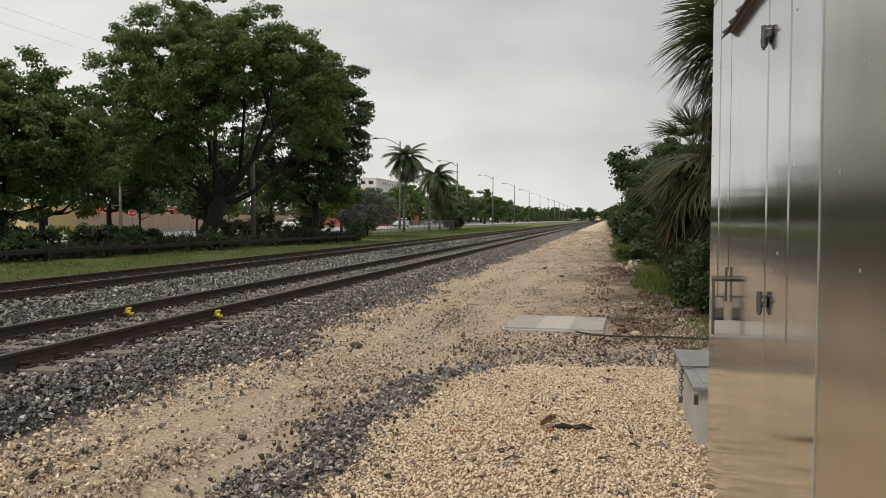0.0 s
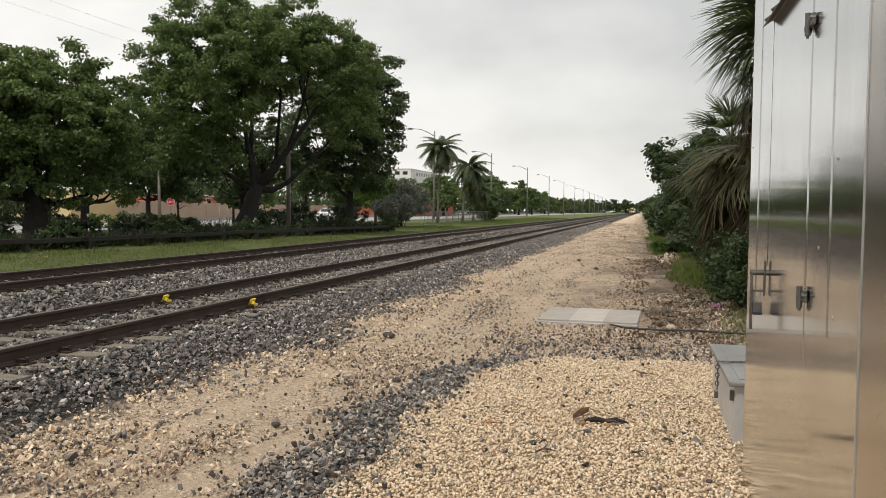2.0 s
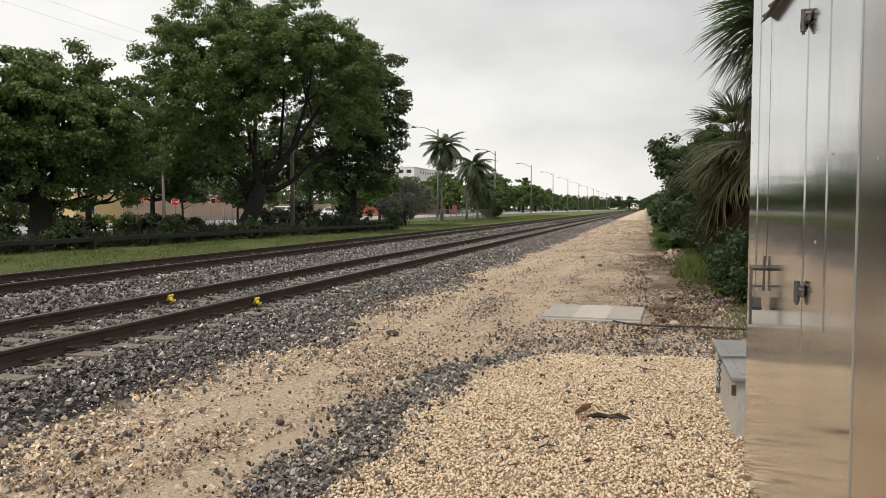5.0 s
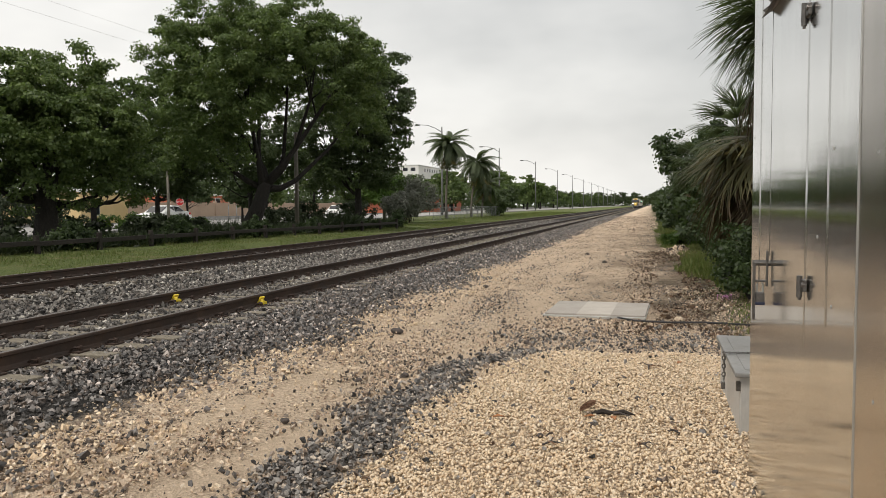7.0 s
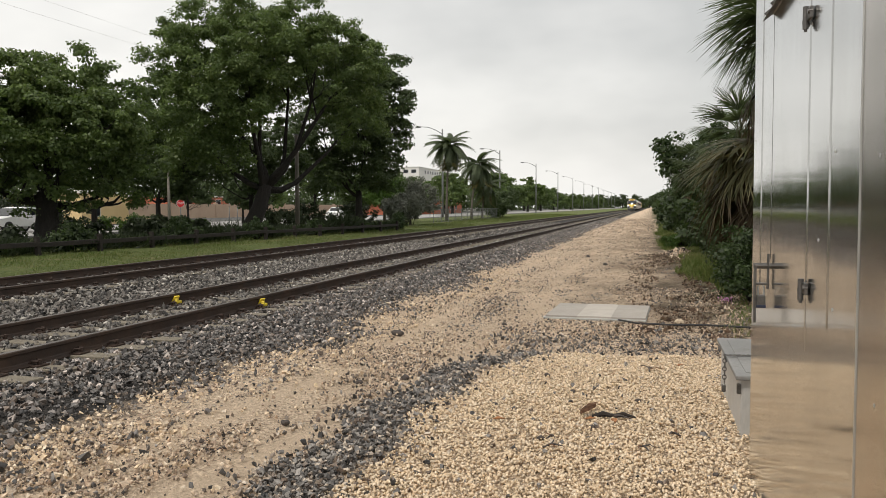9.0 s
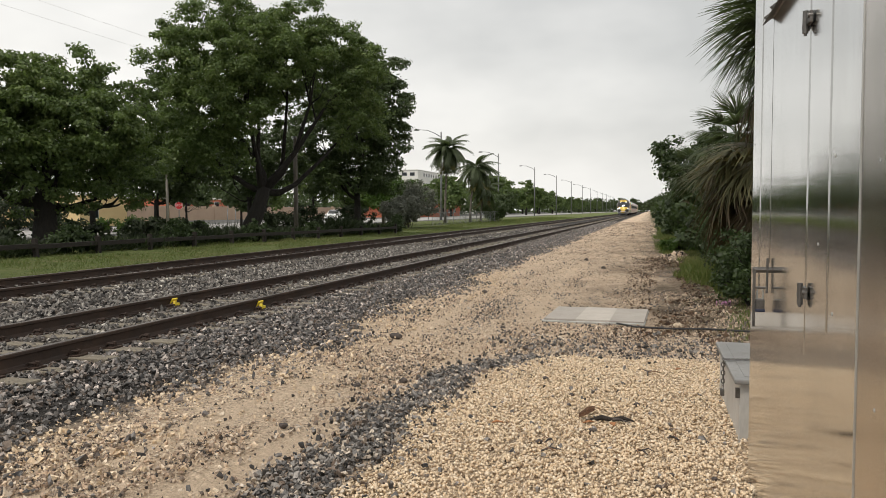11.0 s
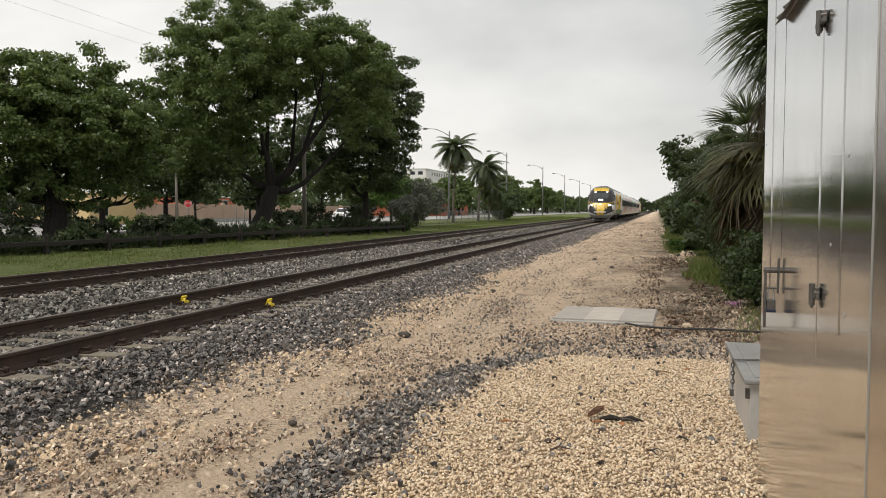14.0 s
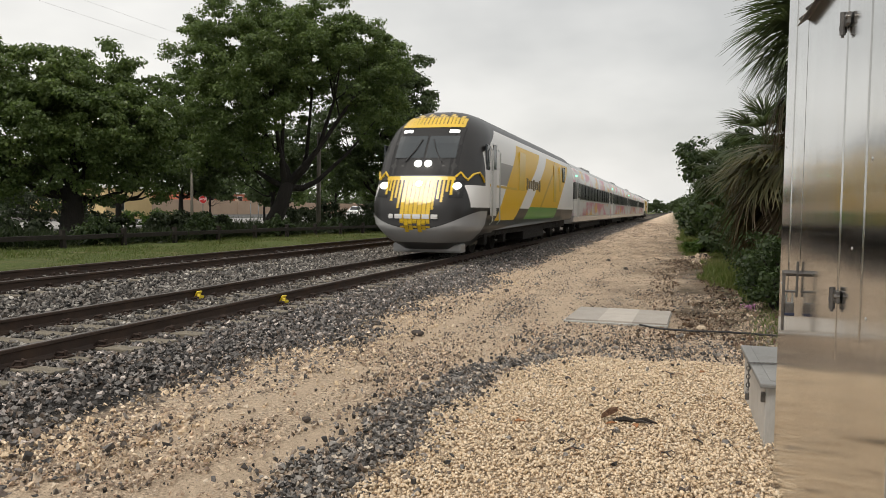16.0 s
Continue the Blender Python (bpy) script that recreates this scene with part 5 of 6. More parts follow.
def limbs_bm(rng, base_r, fork, ends, lean=(0, 0), flare=1.7, stems=1):
    bm = bmesh.new()
    top = Vector((lean[0], lean[1], fork))
    for s in range(stems):
        a = 2 * math.pi * s / max(1, stems)
        o = Vector((math.cos(a), math.sin(a), 0)) * base_r * (0.9 if stems > 1 else 0)
        k = 0.75 if stems > 1 else 1
        add_tube(bm, [o * 0.8 + Vector((0, 0, -0.15)), o * 0.7 + Vector((0, 0, 0.35)), o * 0.9 + top * 0.5, o * 1.4 + top], [base_r * flare * k, base_r * 1.15 * k, base_r * 0.95 * k, base_r * 0.8 * k], 10)
    ends = [Vector(e) for e in ends]
    boughs = []
    for k, e in enumerate(ends[: max(5, len(ends) // 4)]):
        st = top * rng.uniform(0.8, 1.0)
        sag = Vector((rng.normal(0, 0.5), rng.normal(0, 0.5), rng.uniform(-0.9, 0.1)))
        m1, m2 = st.lerp(e, 0.33) + sag, st.lerp(e, 0.68) + sag * 0.7
        r0 = base_r * rng.uniform(0.38, 0.58)
        add_tube(bm, [st, st.lerp(m1, 0.5) + sag * 0.25, m1, m2, e], [r0, r0 * 0.8, r0 * 0.6, r0 * 0.36, r0 * 0.1], 7)
        boughs += [(st.lerp(m1, 0.7), r0 * 0.62), (m1, r0 * 0.55), (m1.lerp(m2, 0.5), r0 * 0.42), (m2, r0 * 0.32)]
    for e in ends:
        q, r = min(boughs, key=lambda b: (b[0] - e).length + rng.uniform(0, 1.2))
        mid = q.lerp(e, 0.5) + Vector(rng.normal(0, 0.25, 3)) - Vector((0, 0, 0.15))
        add_tube(bm, [q, mid, e], [r * 0.7, r * 0.42, r * 0.1], 6)
        for _ in range(4):
            a = q.lerp(mid, rng.random()) if rng.random() < 0.4 else mid.lerp(e, rng.random())
            tip = a + Vector(rng.normal(0, 0.45, 3)) + Vector((0, 0, 0.15))
            add_tube(bm, [a, a.lerp(tip, 0.5) + Vector(rng.normal(0, 0.1, 3)), tip], [r * 0.3, r * 0.18, r * 0.06], 5)
    return bm


def build_tree(at, label, seed, trunk_r, fork, blobs, clumps, per, leaf, clump_r, material, ends=18, gap=0.0, group="", lean=(0, 0), stems=1, shell=0.55, name="tree", cat="tree", lobes=0, lobe_r=0.8, boughs=()):
    rng = np.random.default_rng(seed)
    tr = thing(name, at, label, cat, group)
    pts = lobed_crown(rng, blobs, lobes, max(1, clumps // lobes), lobe_r) if lobes else crown_points(rng, clumps, blobs, shell, gap)
    order = rng.permutation(len(pts))[:ends]
    inner = list(boughs) + [pts[i] * np.array([0.9, 0.9, 0.97]) for i in order]
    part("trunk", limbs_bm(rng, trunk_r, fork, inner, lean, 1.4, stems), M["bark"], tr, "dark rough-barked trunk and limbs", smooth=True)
    q = leaf_quads(rng, pts, rng.uniform(0.6, 1.4, len(pts)) * clump_r, per, leaf, 0.55)
    part("crown", quads_mesh("crown", q, M[material]), None, tr, "uneven crown of small green leaves")
    return tr


def build_spiky(at, label, seed, s):
    """Long narrow blades that splay from several tufts."""
    rng = np.random.default_rng(seed)
    b = thing("shrub", at, label, "shrub", "hedge shrubs")
    n = 620
    root = np.stack([rng.normal(0, 0.22, n), rng.uniform(-1.0, 1.0, n), rng.uniform(0, 0.3, n) * s], 1)
    out = np.stack([rng.normal(0, 0.45, n), rng.normal(0, 0.5, n), rng.uniform(0.3, 1.3, n)], 1)
    out /= np.linalg.norm(out, axis=1, keepdims=True)
    side = np.cross(out, rng.normal(size=(n, 3)))
    side /= np.linalg.norm(side, axis=1, keepdims=True)
    L = s * rng.uniform(0.8, 2.0, (n, 1))
    w = rng.uniform(0.014, 0.034, (n, 1))
    q = np.stack([root, root + out * L * 0.45 + side * w, root + out * L - np.array([0, 0, 0.12]) * L, root + out * L * 0.45 - side * w], 1)
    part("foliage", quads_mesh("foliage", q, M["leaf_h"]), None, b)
    return b


def build_bush(at, label, seed, blobs, clumps, per, leaf, clump_r, material, name="shrub", group=""):
    rng = np.random.default_rng(seed)
    b = thing(name, at, label, "shrub", group)
    pts = crown_points(rng, clumps, blobs, 0.5)
    bm = bmesh.new()
    for i in range(0, len(pts), max(1, len(pts) // 14)):
        p = Vector(pts[i])
        add_tube(bm, [(p.x * 0.25, p.y * 0.25, -0.05), p * 0.5 + Vector((0, 0, 0.1)), p], [0.03, 0.02, 0.006], 5)
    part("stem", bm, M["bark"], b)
    part("foliage", quads_mesh("foliage", leaf_quads(rng, pts, rng.uniform(0.6, 1.2, len(pts)) * clump_r, per, leaf), M[material]), None, b)
    return b


def fan_frond(rng, reach, blade, n, droop, spread=150):
    """A fan leaf: an arching stalk along +x and narrow blades that split and hang."""
    quads = []
    hub = np.array([reach, 0, reach * 0.12 - droop * 0.2])
    for k in range(10):
        a, b = k / 10, (k + 1) / 10
        p = lambda s: np.array([reach * s, 0, reach * 0.35 * math.sin(s * 2.2) - droop * 0.25 * s * s - reach * 0.17 * s])
        p0, p1 = p(a), p(b)
        w = 0.018
        quads.append([p0 + (0, -w, 0), p0 + (0, w, 0), p1 + (0, w, 0), p1 + (0, -w, 0)])
        quads.append([p0 + (0, 0, -w), p0 + (0, 0, w), p1 + (0, 0, w), p1 + (0, 0, -w)])
        hub = p1
    for k in range(n):
        a = radians(-spread / 2 + spread * k / (n - 1) + rng.normal(0, 2))
        L = blade * (0.72 + 0.28 * math.cos(a)) * rng.uniform(0.85, 1.1)
        d = np.array([math.cos(a), math.sin(a), 0.12 + rng.normal(0, 0.05)])
        sd = np.array([-math.sin(a), math.cos(a), 0.0])
        seg, prev = 5, hub
        for j in range(seg):
            s = (j + 1) / seg
            nxt = hub + d * L * s + np.array([0, 0, -droop * (s ** 2.1) * L * 0.75])
            if j >= 3:
                nxt[:2] -= (d * L * 0.10 * droop * (s - 0.5))[:2]
            w0, w1 = 0.021 * (1 - 0.8 * abs(j / seg - 0.35)), 0.021 * (1 - 0.8 * abs(s - 0.35)) * (0.25 if j == seg - 1 else 1)
            quads.append([prev - sd * w0, prev + sd * w0, nxt + sd * w1, nxt - sd * w1])
            prev = nxt
    return np.array(quads)


def build_sabal(at, label, seed, trunk_h, reach, blade, fronds, n=30, trunk_r=0.17, group="", lean=(0.0, 0.0), dry=0.35, live="frond", rise=95, low=-22):
    rng = np.random.default_rng(seed)
    pl = thing("sabal_palm", at, label, "palm tree", group)
    pts = [(lean[0] * t, lean[1] * t, trunk_h * t) for t in (0, 0.25, 0.5, 0.75, 1.0)]
    pts[0] = (0, 0, -0.1)
    part("trunk", tube(pts, [trunk_r * 1.25, trunk_r, trunk_r * 0.95, trunk_r * 1.1, trunk_r * 0.9], 10), M["palm_bark"], pl, "grey fibrous palm trunk", smooth=True)
    green = [quads_mesh("frond", fan_frond(rng, reach * s, blade, n, dr), M[live]) for s, dr in ((1.0, 0.55), (0.9, 0.8), (1.05, 0.4), (0.8, 0.95))]
    brown = [quads_mesh("dry_frond", fan_frond(rng, reach * s, blade * 0.95, n, dr), M["frond_dry"]) for s, dr in ((0.8, 1.2), (0.9, 1.05), (0.7, 1.35))]
    for i in range(fronds):
        f = i / fronds
        az = i * 137.5 + rng.normal(0, 9)
        if f < dry:
            me, el, dz = brown[i % 3], -62 + 70 * f / dry * 0.75, -0.5 + 0.4 * f
        else:
            g = (f - dry) / (1 - dry)
            me, el, dz = green[i % 4], low + rise * g, 0.05 + 0.25 * g
        part("dry_frond" if f < dry else "frond", me, None, pl, "hanging brown dry fan frond" if f < dry else "", Matrix.Translation((lean[0], lean[1], trunk_h + dz)) @ pose(0, 0, 0, 0, -el, az) @ pose(0, 0, 0, rng.normal(0, 16), 0, 0))
    return pl


def feather_frond(rng, L, n, droop):
    quads = []
    def spine(s):
        return np.array([L * (s - 0.12 * s * s * droop), 0, L * (0.22 * s - droop * 0.62 * s * s)])
    for k in range(12):
        p0, p1 = spine(k / 12), spine((k + 1) / 12)
        w = 0.035 * (1 - k / 13)
        quads.append([p0 + (0, -w, 0), p0 + (0, w, 0), p1 + (0, w, 0), p1 + (0, -w, 0)])
        quads.append([p0 + (0, 0, -w), p0 + (0, 0, w), p1 + (0, 0, w), p1 + (0, 0, -w)])
    for k in range(n):
        s = 0.16 + 0.84 * k / n
        p, t = spine(s), spine(min(1, s + 0.02)) - spine(s - 0.02)
        t /= np.linalg.norm(t)
        for sd in (-1, 1):
            ll = L * 0.27 * (1 - 0.55 * abs(s - 0.4)) * rng.uniform(0.85, 1.1)
            d = t * 0.55 + np.array([0, sd * 0.75, 0.1])
            m1 = p + d * ll * 0.5 + np.array([0, 0, -0.12 * ll])
            e = p + d * ll * 0.85 + np.array([0, 0, -0.62 * ll])
            w = t * 0.026
            quads.append([p - w, p + w, m1 + w, m1 - w])
            quads.append([m1 - w, m1 + w, e + w * 0.3, e - w * 0.3])
    return np.array(quads)


def build_coco(at, label, seed, h, L, fronds, lean, group="coconut palms"):
    rng = np.random.default_rng(seed)
    pl = thing("coconut_palm", at, label, "palm tree", group)
    pts = [(lean[0] * t * t, lean[1] * t * t, h * t) for t in (-0.02, 0.2, 0.4, 0.6, 0.8, 1.0)]
    part("trunk", tube(pts, [0.17, 0.12, 0.105, 0.10, 0.095, 0.09], 9), M["palm_bark"], pl, "slender grey ringed trunk", smooth=True)
    kinds = [quads_mesh("frond", feather_frond(rng, L * s, 46, dr), M[mt]) for s, dr, mt in ((1, 1.4, "frond"), (0.95, 1.7, "frond"), (1.05, 1.1, "frond"), (0.9, 1.9, "frond_gold"))]
    for i in range(fronds):
        f = i / fronds
        el = -74 + 140 * f + rng.normal(0, 8)
        part("frond", kinds[3] if f < 0.14 else kinds[i % 3], None, pl, "", Matrix.Translation((lean[0], lean[1], h)) @ pose(0, 0, 0, 0, -el, i * 137.5 + rng.normal(0, 10)) @ pose(0, 0, 0, rng.normal(0, 14), 0, 0))
    nut = bmesh.new()
    for k in range(6):
        r = bmesh.ops.create_uvsphere(nut, u_segments=7, v_segments=5, radius=0.13)
        bmesh.ops.translate(nut, vec=(lean[0] + 0.22 * math.cos(k), lean[1] + 0.22 * math.sin(k), h - 0.2 - 0.05 * (k % 3)), verts=r["verts"])
    part("coconut_cluster", nut, M["frond_gold"], pl, "cluster of green-gold coconuts")


# ---- far side: fence, trees, lamps, buildings ----
def build_fence():
    post = box((0, 0, 0.24), (0.13, 0.13, 0.62), 0.015)
    pme = bpy.data.meshes.new("post")
    post.to_mesh(pme)
    post.free()
    pme.materials.append(M["wood"])
    rail = box((0.0, 1.2, 0.33), (0.08, 2.42, 0.14), 0.012)
    rme = bpy.data.meshes.new("fence_rail")
    rail.to_mesh(rme)
    rail.free()
    rme.materials.append(M["wood"])
    fe = thing("timber_fence", (-17.75, 14.0, 0.28), "low weathered timber rail fence, tree shade in its dark colour", "fence", rz=-5.0)
    rng = np.random.default_rng(21)
    for i in range(14):
        part("post", pme, None, fe, "", pose(0, i * 2.4, rng.normal(0, 0.02), rng.normal(0, 2.5), rng.normal(0, 2.5), 0))
        if i < 13:
            part("fence_rail", rme, None, fe, "", pose(0.02, i * 2.4, rng.normal(0, 0.012), rng.normal(0, 0.4), 0, 0))


def build_chain_fence():
    fe = thing("mesh_fence", (-18.6, 66.0, 0.30), "grey chain-link fence with steel posts", "fence")
    for i in range(13):
        part("post", tube([(0, i * 2.6, -0.1), (0, i * 2.6, 1.25)], 0.03, 7), M["galv"], fe)
    part("top_rail", tube([(0, 0, 1.22), (0, 31.2, 1.22)], 0.022, 6), M["galv"], fe)
    q = []
    w = 0.006
    for i in range(400):
        y = i * 0.078
        for s in (1, -1):
            y2 = y + s * 1.2
            if 0 <= y2 <= 31.2:
                q.append([(0, y - w, 0), (0, y + w, 0), (0, y2 + w, 1.2), (0, y2 - w, 1.2)])
    m = part("wire_mesh", quads_mesh("wire_mesh", np.array(q, float), M["galv"]), None, fe, "woven grey wire mesh")


def build_lamp(at, label):
    la = thing("street_lamp", at, label, "street lamp", "row of street lamps")
    part("pole", tube([(0, 0, -0.2), (0, 0, 12.2)], [0.16, 0.10], 10), M["galv"], la, smooth=True)
    part("arm", tube([(0, 0, 11.5), (-0.9, 0, 12.05), (-2.0, 0, 12.5), (-3.1, 0, 12.6)], [0.06, 0.055, 0.05, 0.04], 7), M["galv"], la)
    head = bmesh.new()
    bmesh.ops.create_uvsphere(head, u_segments=10, v_segments=6, radius=0.5)
    bmesh.ops.scale(head, vec=(0.95, 0.36, 0.26), verts=head.verts)
    bmesh.ops.translate(head, vec=(-3.5, 0, 12.58), verts=head.verts)
    part("lamp_head", head, M["galv"], la, "grey cobra-head luminaire", smooth=True)
    return la


def build_pole(at, h, r, material, label, name="utility_pole", cat="utility pole"):
    p = thing(name, at, label, cat)
    part("shaft", tube([(0, 0, -0.2), (0, 0, h)], [r, r * 0.75], 10), M[material], p, smooth=True)
    part("cap", tube([(0, 0, h), (0, 0, h + 0.08)], r * 0.8, 10), M["galv"], p)


def build_sign():
    s = thing("stop_sign", (-36.7, 54.9, 0.35), "red octagonal stop sign on a steel post", "road sign")
    part("post", tube([(0, 0, -0.1), (0, 0, 2.2)], 0.035, 8), M["galv"], s)
    def plate(r, y, material, name, label):
        bm = bmesh.new()
        a = [bm.verts.new((r * math.cos(radians(22.5 + 45 * k)), y, 1.85 + r * math.sin(radians(22.5 + 45 * k)))) for k in range(8)]
        f = bm.faces.new(a)
        e = bmesh.ops.extrude_face_region(bm, geom=[f])
        bmesh.ops.translate(bm, vec=(0, 0.012, 0), verts=[v for v in e["geom"] if isinstance(v, bmesh.types.BMVert)])
        bmesh.ops.recalc_face_normals(bm, faces=bm.faces)
        part(name, bm, M[material], s, label)
    plate(0.33, -0.05, "white", "rim", "white octagon rim")
    plate(0.30, -0.064, "red", "face", "red octagon face")
    cu = bpy.data.curves.new("lettering", "FONT")
    cu.body, cu.size, cu.extrude, cu.align_x, cu.align_y = "STOP", 0.22, 0.004, "CENTER", "CENTER"
    tmp = new("lettering_source", cu)
    dg = bpy.context.evaluated_depsgraph_get()
    me = bpy.data.meshes.new_from_object(tmp.evaluated_get(dg))
    bpy.data.objects.remove(tmp)
    me.materials.clear()
    me.materials.append(M["white"])
    part("lettering", me, None, s, "white letters", pose(0, -0.072, 1.85, 90, 0, 0))
    s.matrix_basis = pose(-36.7, 54.9, 0.25, 0, 0, 32)


def build_house(at, size, wall_mat, label, name="building", windows=(), rz=0.0, roof="stucco_white", eave=0.3, win_h=1.2):
    """A block with a parapet roof; windows: (face, along, height, width) with a frame and pane each."""
    w, d, h = size
    ho = thing(name, at, label, "building", rz=rz)
    part("wall", box((0, 0, h / 2 - 0.2), (w, d, h + 0.4), 0.03), M[wall_mat], ho)
    part("roof", box((0, 0, h + 0.12), (w + eave, d + eave, 0.26), 0.04), M[roof], ho)
    for face, along, z, ww in windows:
        if face == "x":
            wn_ = part("window", box((w / 2 + 0.01, along, z), (0.08, ww, win_h), 0.02), M["white"], ho)
            part("pane", box((w / 2 + 0.055, along, z), (0.02, ww - 0.14, win_h - 0.14), 0.01), M["window_dark"], wn_)
        else:
            wn_ = part("window", box((along, -d / 2 - 0.01, z), (ww, 0.08, win_h), 0.02), M["white"], ho)
            part("pane", box((along, -d / 2 - 0.055, z), (ww - 0.14, 0.02, win_h - 0.14), 0.01), M["window_dark"], wn_)
    return ho


def build_car(at, label, rz=0.0, cat="car"):
    """A saloon car, nose along -y."""
    car = thing("car", at, label, cat, rz=rz)
    prof = [(-2.28, 0.35), (-2.30, 0.62), (-2.0, 0.80), (-1.15, 0.94), (-0.45, 1.36), (0.2, 1.45), (0.9, 1.40), (1.65, 1.02), (2.2, 0.98), (2.32, 0.70), (2.28, 0.35)]
    bm = bmesh.new()
    rows = []
    for x in (-0.88, -0.84, -0.55, 0.55, 0.84, 0.88):
        rows.append([bm.verts.new((x * (1.0 if z < 0.96 else 0.8), y, 0.35 + (z - 0.35) * (0.93 if abs(x) > 0.85 else 1.0))) for y, z in prof])
    n = len(prof)
    for p, q in zip(rows, rows[1:]):
        for i in range(n):
            bm.faces.new((p[i], p[(i + 1) % n], q[(i + 1) % n], q[i]))
    bm.faces.new(rows[0][::-1])
    bm.faces.new(rows[-1])
    bmesh.ops.recalc_face_normals(bm, faces=bm.faces)
    part("body", bm, M["white"], car, "white painted body", smooth=False)
    for s in (-1, 1):
        g = bmesh.new()
        for pts in ([(-0.95, 0.98), (-0.42, 1.30), (0.18, 1.37), (0.18, 0.98)], [(0.26, 0.98), (0.26, 1.37), (0.85, 1.32), (1.4, 1.02)]):
            a = [g.verts.new((s * (0.80 if z < 1.1 else 0.735), y, z)) for y, z in pts]
            b = [g.verts.new((s * (0.70 if z < 1.1 else 0.65), y, z)) for y, z in pts]
            g.faces.new(a)
            g.faces.new(b[::-1])
            for i in range(4):
                g.faces.new((a[i], a[(i + 1) % 4], b[(i + 1) % 4], b[i]))
        bmesh.ops.recalc_face_normals(g, faces=g.faces)
        part("side_window", g, M["window_dark"], car, "dark side glass")
        part("headlight", box((s * 0.62, -2.2, 0.68), (0.34, 0.16, 0.14), 0.04), M["alu"], car)
        part("tail_light", box((s * 0.68, 2.25, 0.82), (0.28, 0.12, 0.16), 0.03), M["red"], car)
        for y in (-1.4, 1.4):
            wh = part("wheel", tube([(-0.11, 0, 0), (0.11, 0, 0)], 0.32, 18), M["black"], car, "", pose(s * 0.79, y, 0.32))
            part("rim", tube([(-0.118, 0, 0), (0.118, 0, 0)], 0.2, 12), M["alu"], wh)
    part("windscreen", box((0, -0.86, 1.16), (1.3, 0.80, 0.03), 0.01, Matrix.Rotation(radians(31), 4, "X")), M["window_dark"], car)
    part("rear_window", box((0, 1.32, 1.23), (1.25, 0.72, 0.03), 0.01, Matrix.Rotation(radians(-27), 4, "X")), M["window_dark"], car)
    return car


def build_rubble():
    rng = np.random.default_rng(71)
    n = 1500
    p = np.stack([1.05 + rng.normal(0, 0.3, n), 27.6 + rng.normal(0, 0.9, n)], 1)
    h = 0.22 * np.exp(-((p[:, 0] - 1.0) / 0.35) ** 2 - ((p[:, 1] - 27.6) / 1.1) ** 2)
    pts = np.concatenate([p, (h * rng.random(n) + 0.01)[:, None]], 1)
    thing("rubble_heap", (0, 0, 0), "small heap of pale brown rubble on the verge", "rubble", kind="stuff",
          mesh=stones_mesh("rubble_heap", pts, 0.03 + 0.08 * rng.random(n) ** 2, M["grit"], rng))


def build_wires():
    for y in (-14.0, 74.0):
        build_pole((-26.0, y, 0.3), 12.2, 0.16, "pole_wood", "tall weathered wooden utility pole", "utility_pole")
    for k, z in enumerate((11.3, 10.6)):
        pts = [(-26.0, -14 + 88 * s, z - 1.6 * (s - s * s)) for s in [i / 16 for i in range(17)]]
        bm = tube(pts, 0.005, 5)
        me = bpy.data.meshes.new("overhead_wire")
        bm.to_mesh(me)
        bm.free()
        me.materials.append(M["wire"])
        thing("overhead_wire", (0, 0, 0), "thin grey overhead wire strung between poles", "wire", "overhead wires", mesh=me)


def build_grass():
    rng = np.random.default_rng(31)
    def tufts(x0, x1, y0, y1, n, h, keep=None):
        p = np.stack([rng.uniform(x0, x1, n), rng.uniform(y0, y1, n)], 1)
        if keep is not None:
            p = p[keep(p)]
        z = np.interp(p[:, 0], [q[0] for q in PROFILE], [q[1] for q in PROFILE])
        c = np.concatenate([p, z[:, None]], 1)
        m = len(c)
        a = rng.uniform(0, 6.283, m)
        sd = np.stack([np.cos(a), np.sin(a), 0 * a], 1) * 0.012 * (h / 0.12) ** 0.5
        tip = c + np.stack([rng.normal(0, h * 0.35, m), rng.normal(0, h * 0.35, m), rng.uniform(0.5, 1.2, m) * h], 1)
        return np.stack([c - sd, c + sd, tip + sd * 0.2, tip - sd * 0.2], 1)
    noisy = lambda k, t: (lambda p: np.array([noise.noise((x * k, y * k * 0.5, 2.0)) for x, y in p]) > t)
    far = np.concatenate([tufts(-17.9, -12.7, 12, 70, 34000, 0.06, noisy(0.5, -0.22)), tufts(-20.5, -13.5, 70, 150, 15000, 0.15), tufts(-18.4, -15.2, 14, 50, 7000, 0.13, noisy(0.6, 0.05))])
    thing("far_verge_grass", (0, 0, 0), "short green grass beyond the far rails", "grass", kind="stuff", mesh=quads_mesh("far_verge_grass", far, M["blade"]))
    ragged = lambda x0, soft_: (lambda p: np.array([(x - x0) / soft_ + 1.3 * noise.noise((x * 0.7, y * 0.22, 3.0)) + 0.7 * noise.noise((x * 2.1, y * 0.8, 6.0)) for x, y in p]) > rng.random(len(p)) * 0.8)
    nearer = np.concatenate([tufts(0.0, 2.2, 17, 36, 22000, 0.14, ragged(0.75, 0.45)), tufts(-0.4, 2.2, 32, 75, 16000, 0.17, ragged(0.45, 0.5)), tufts(0.4, 2.4, 9.3, 19, 5500, 0.065, ragged(1.3, 0.5)),
                             tufts(0.9, 1.8, 15.0, 21, 3500, 0.25, ragged(1.1, 0.4))])
    thing("lane_verge_grass", (0, 0, 0), "rough green grass along the lane's bushes", "grass", kind="stuff", mesh=quads_mesh("lane_verge_grass", nearer, M["blade"]))


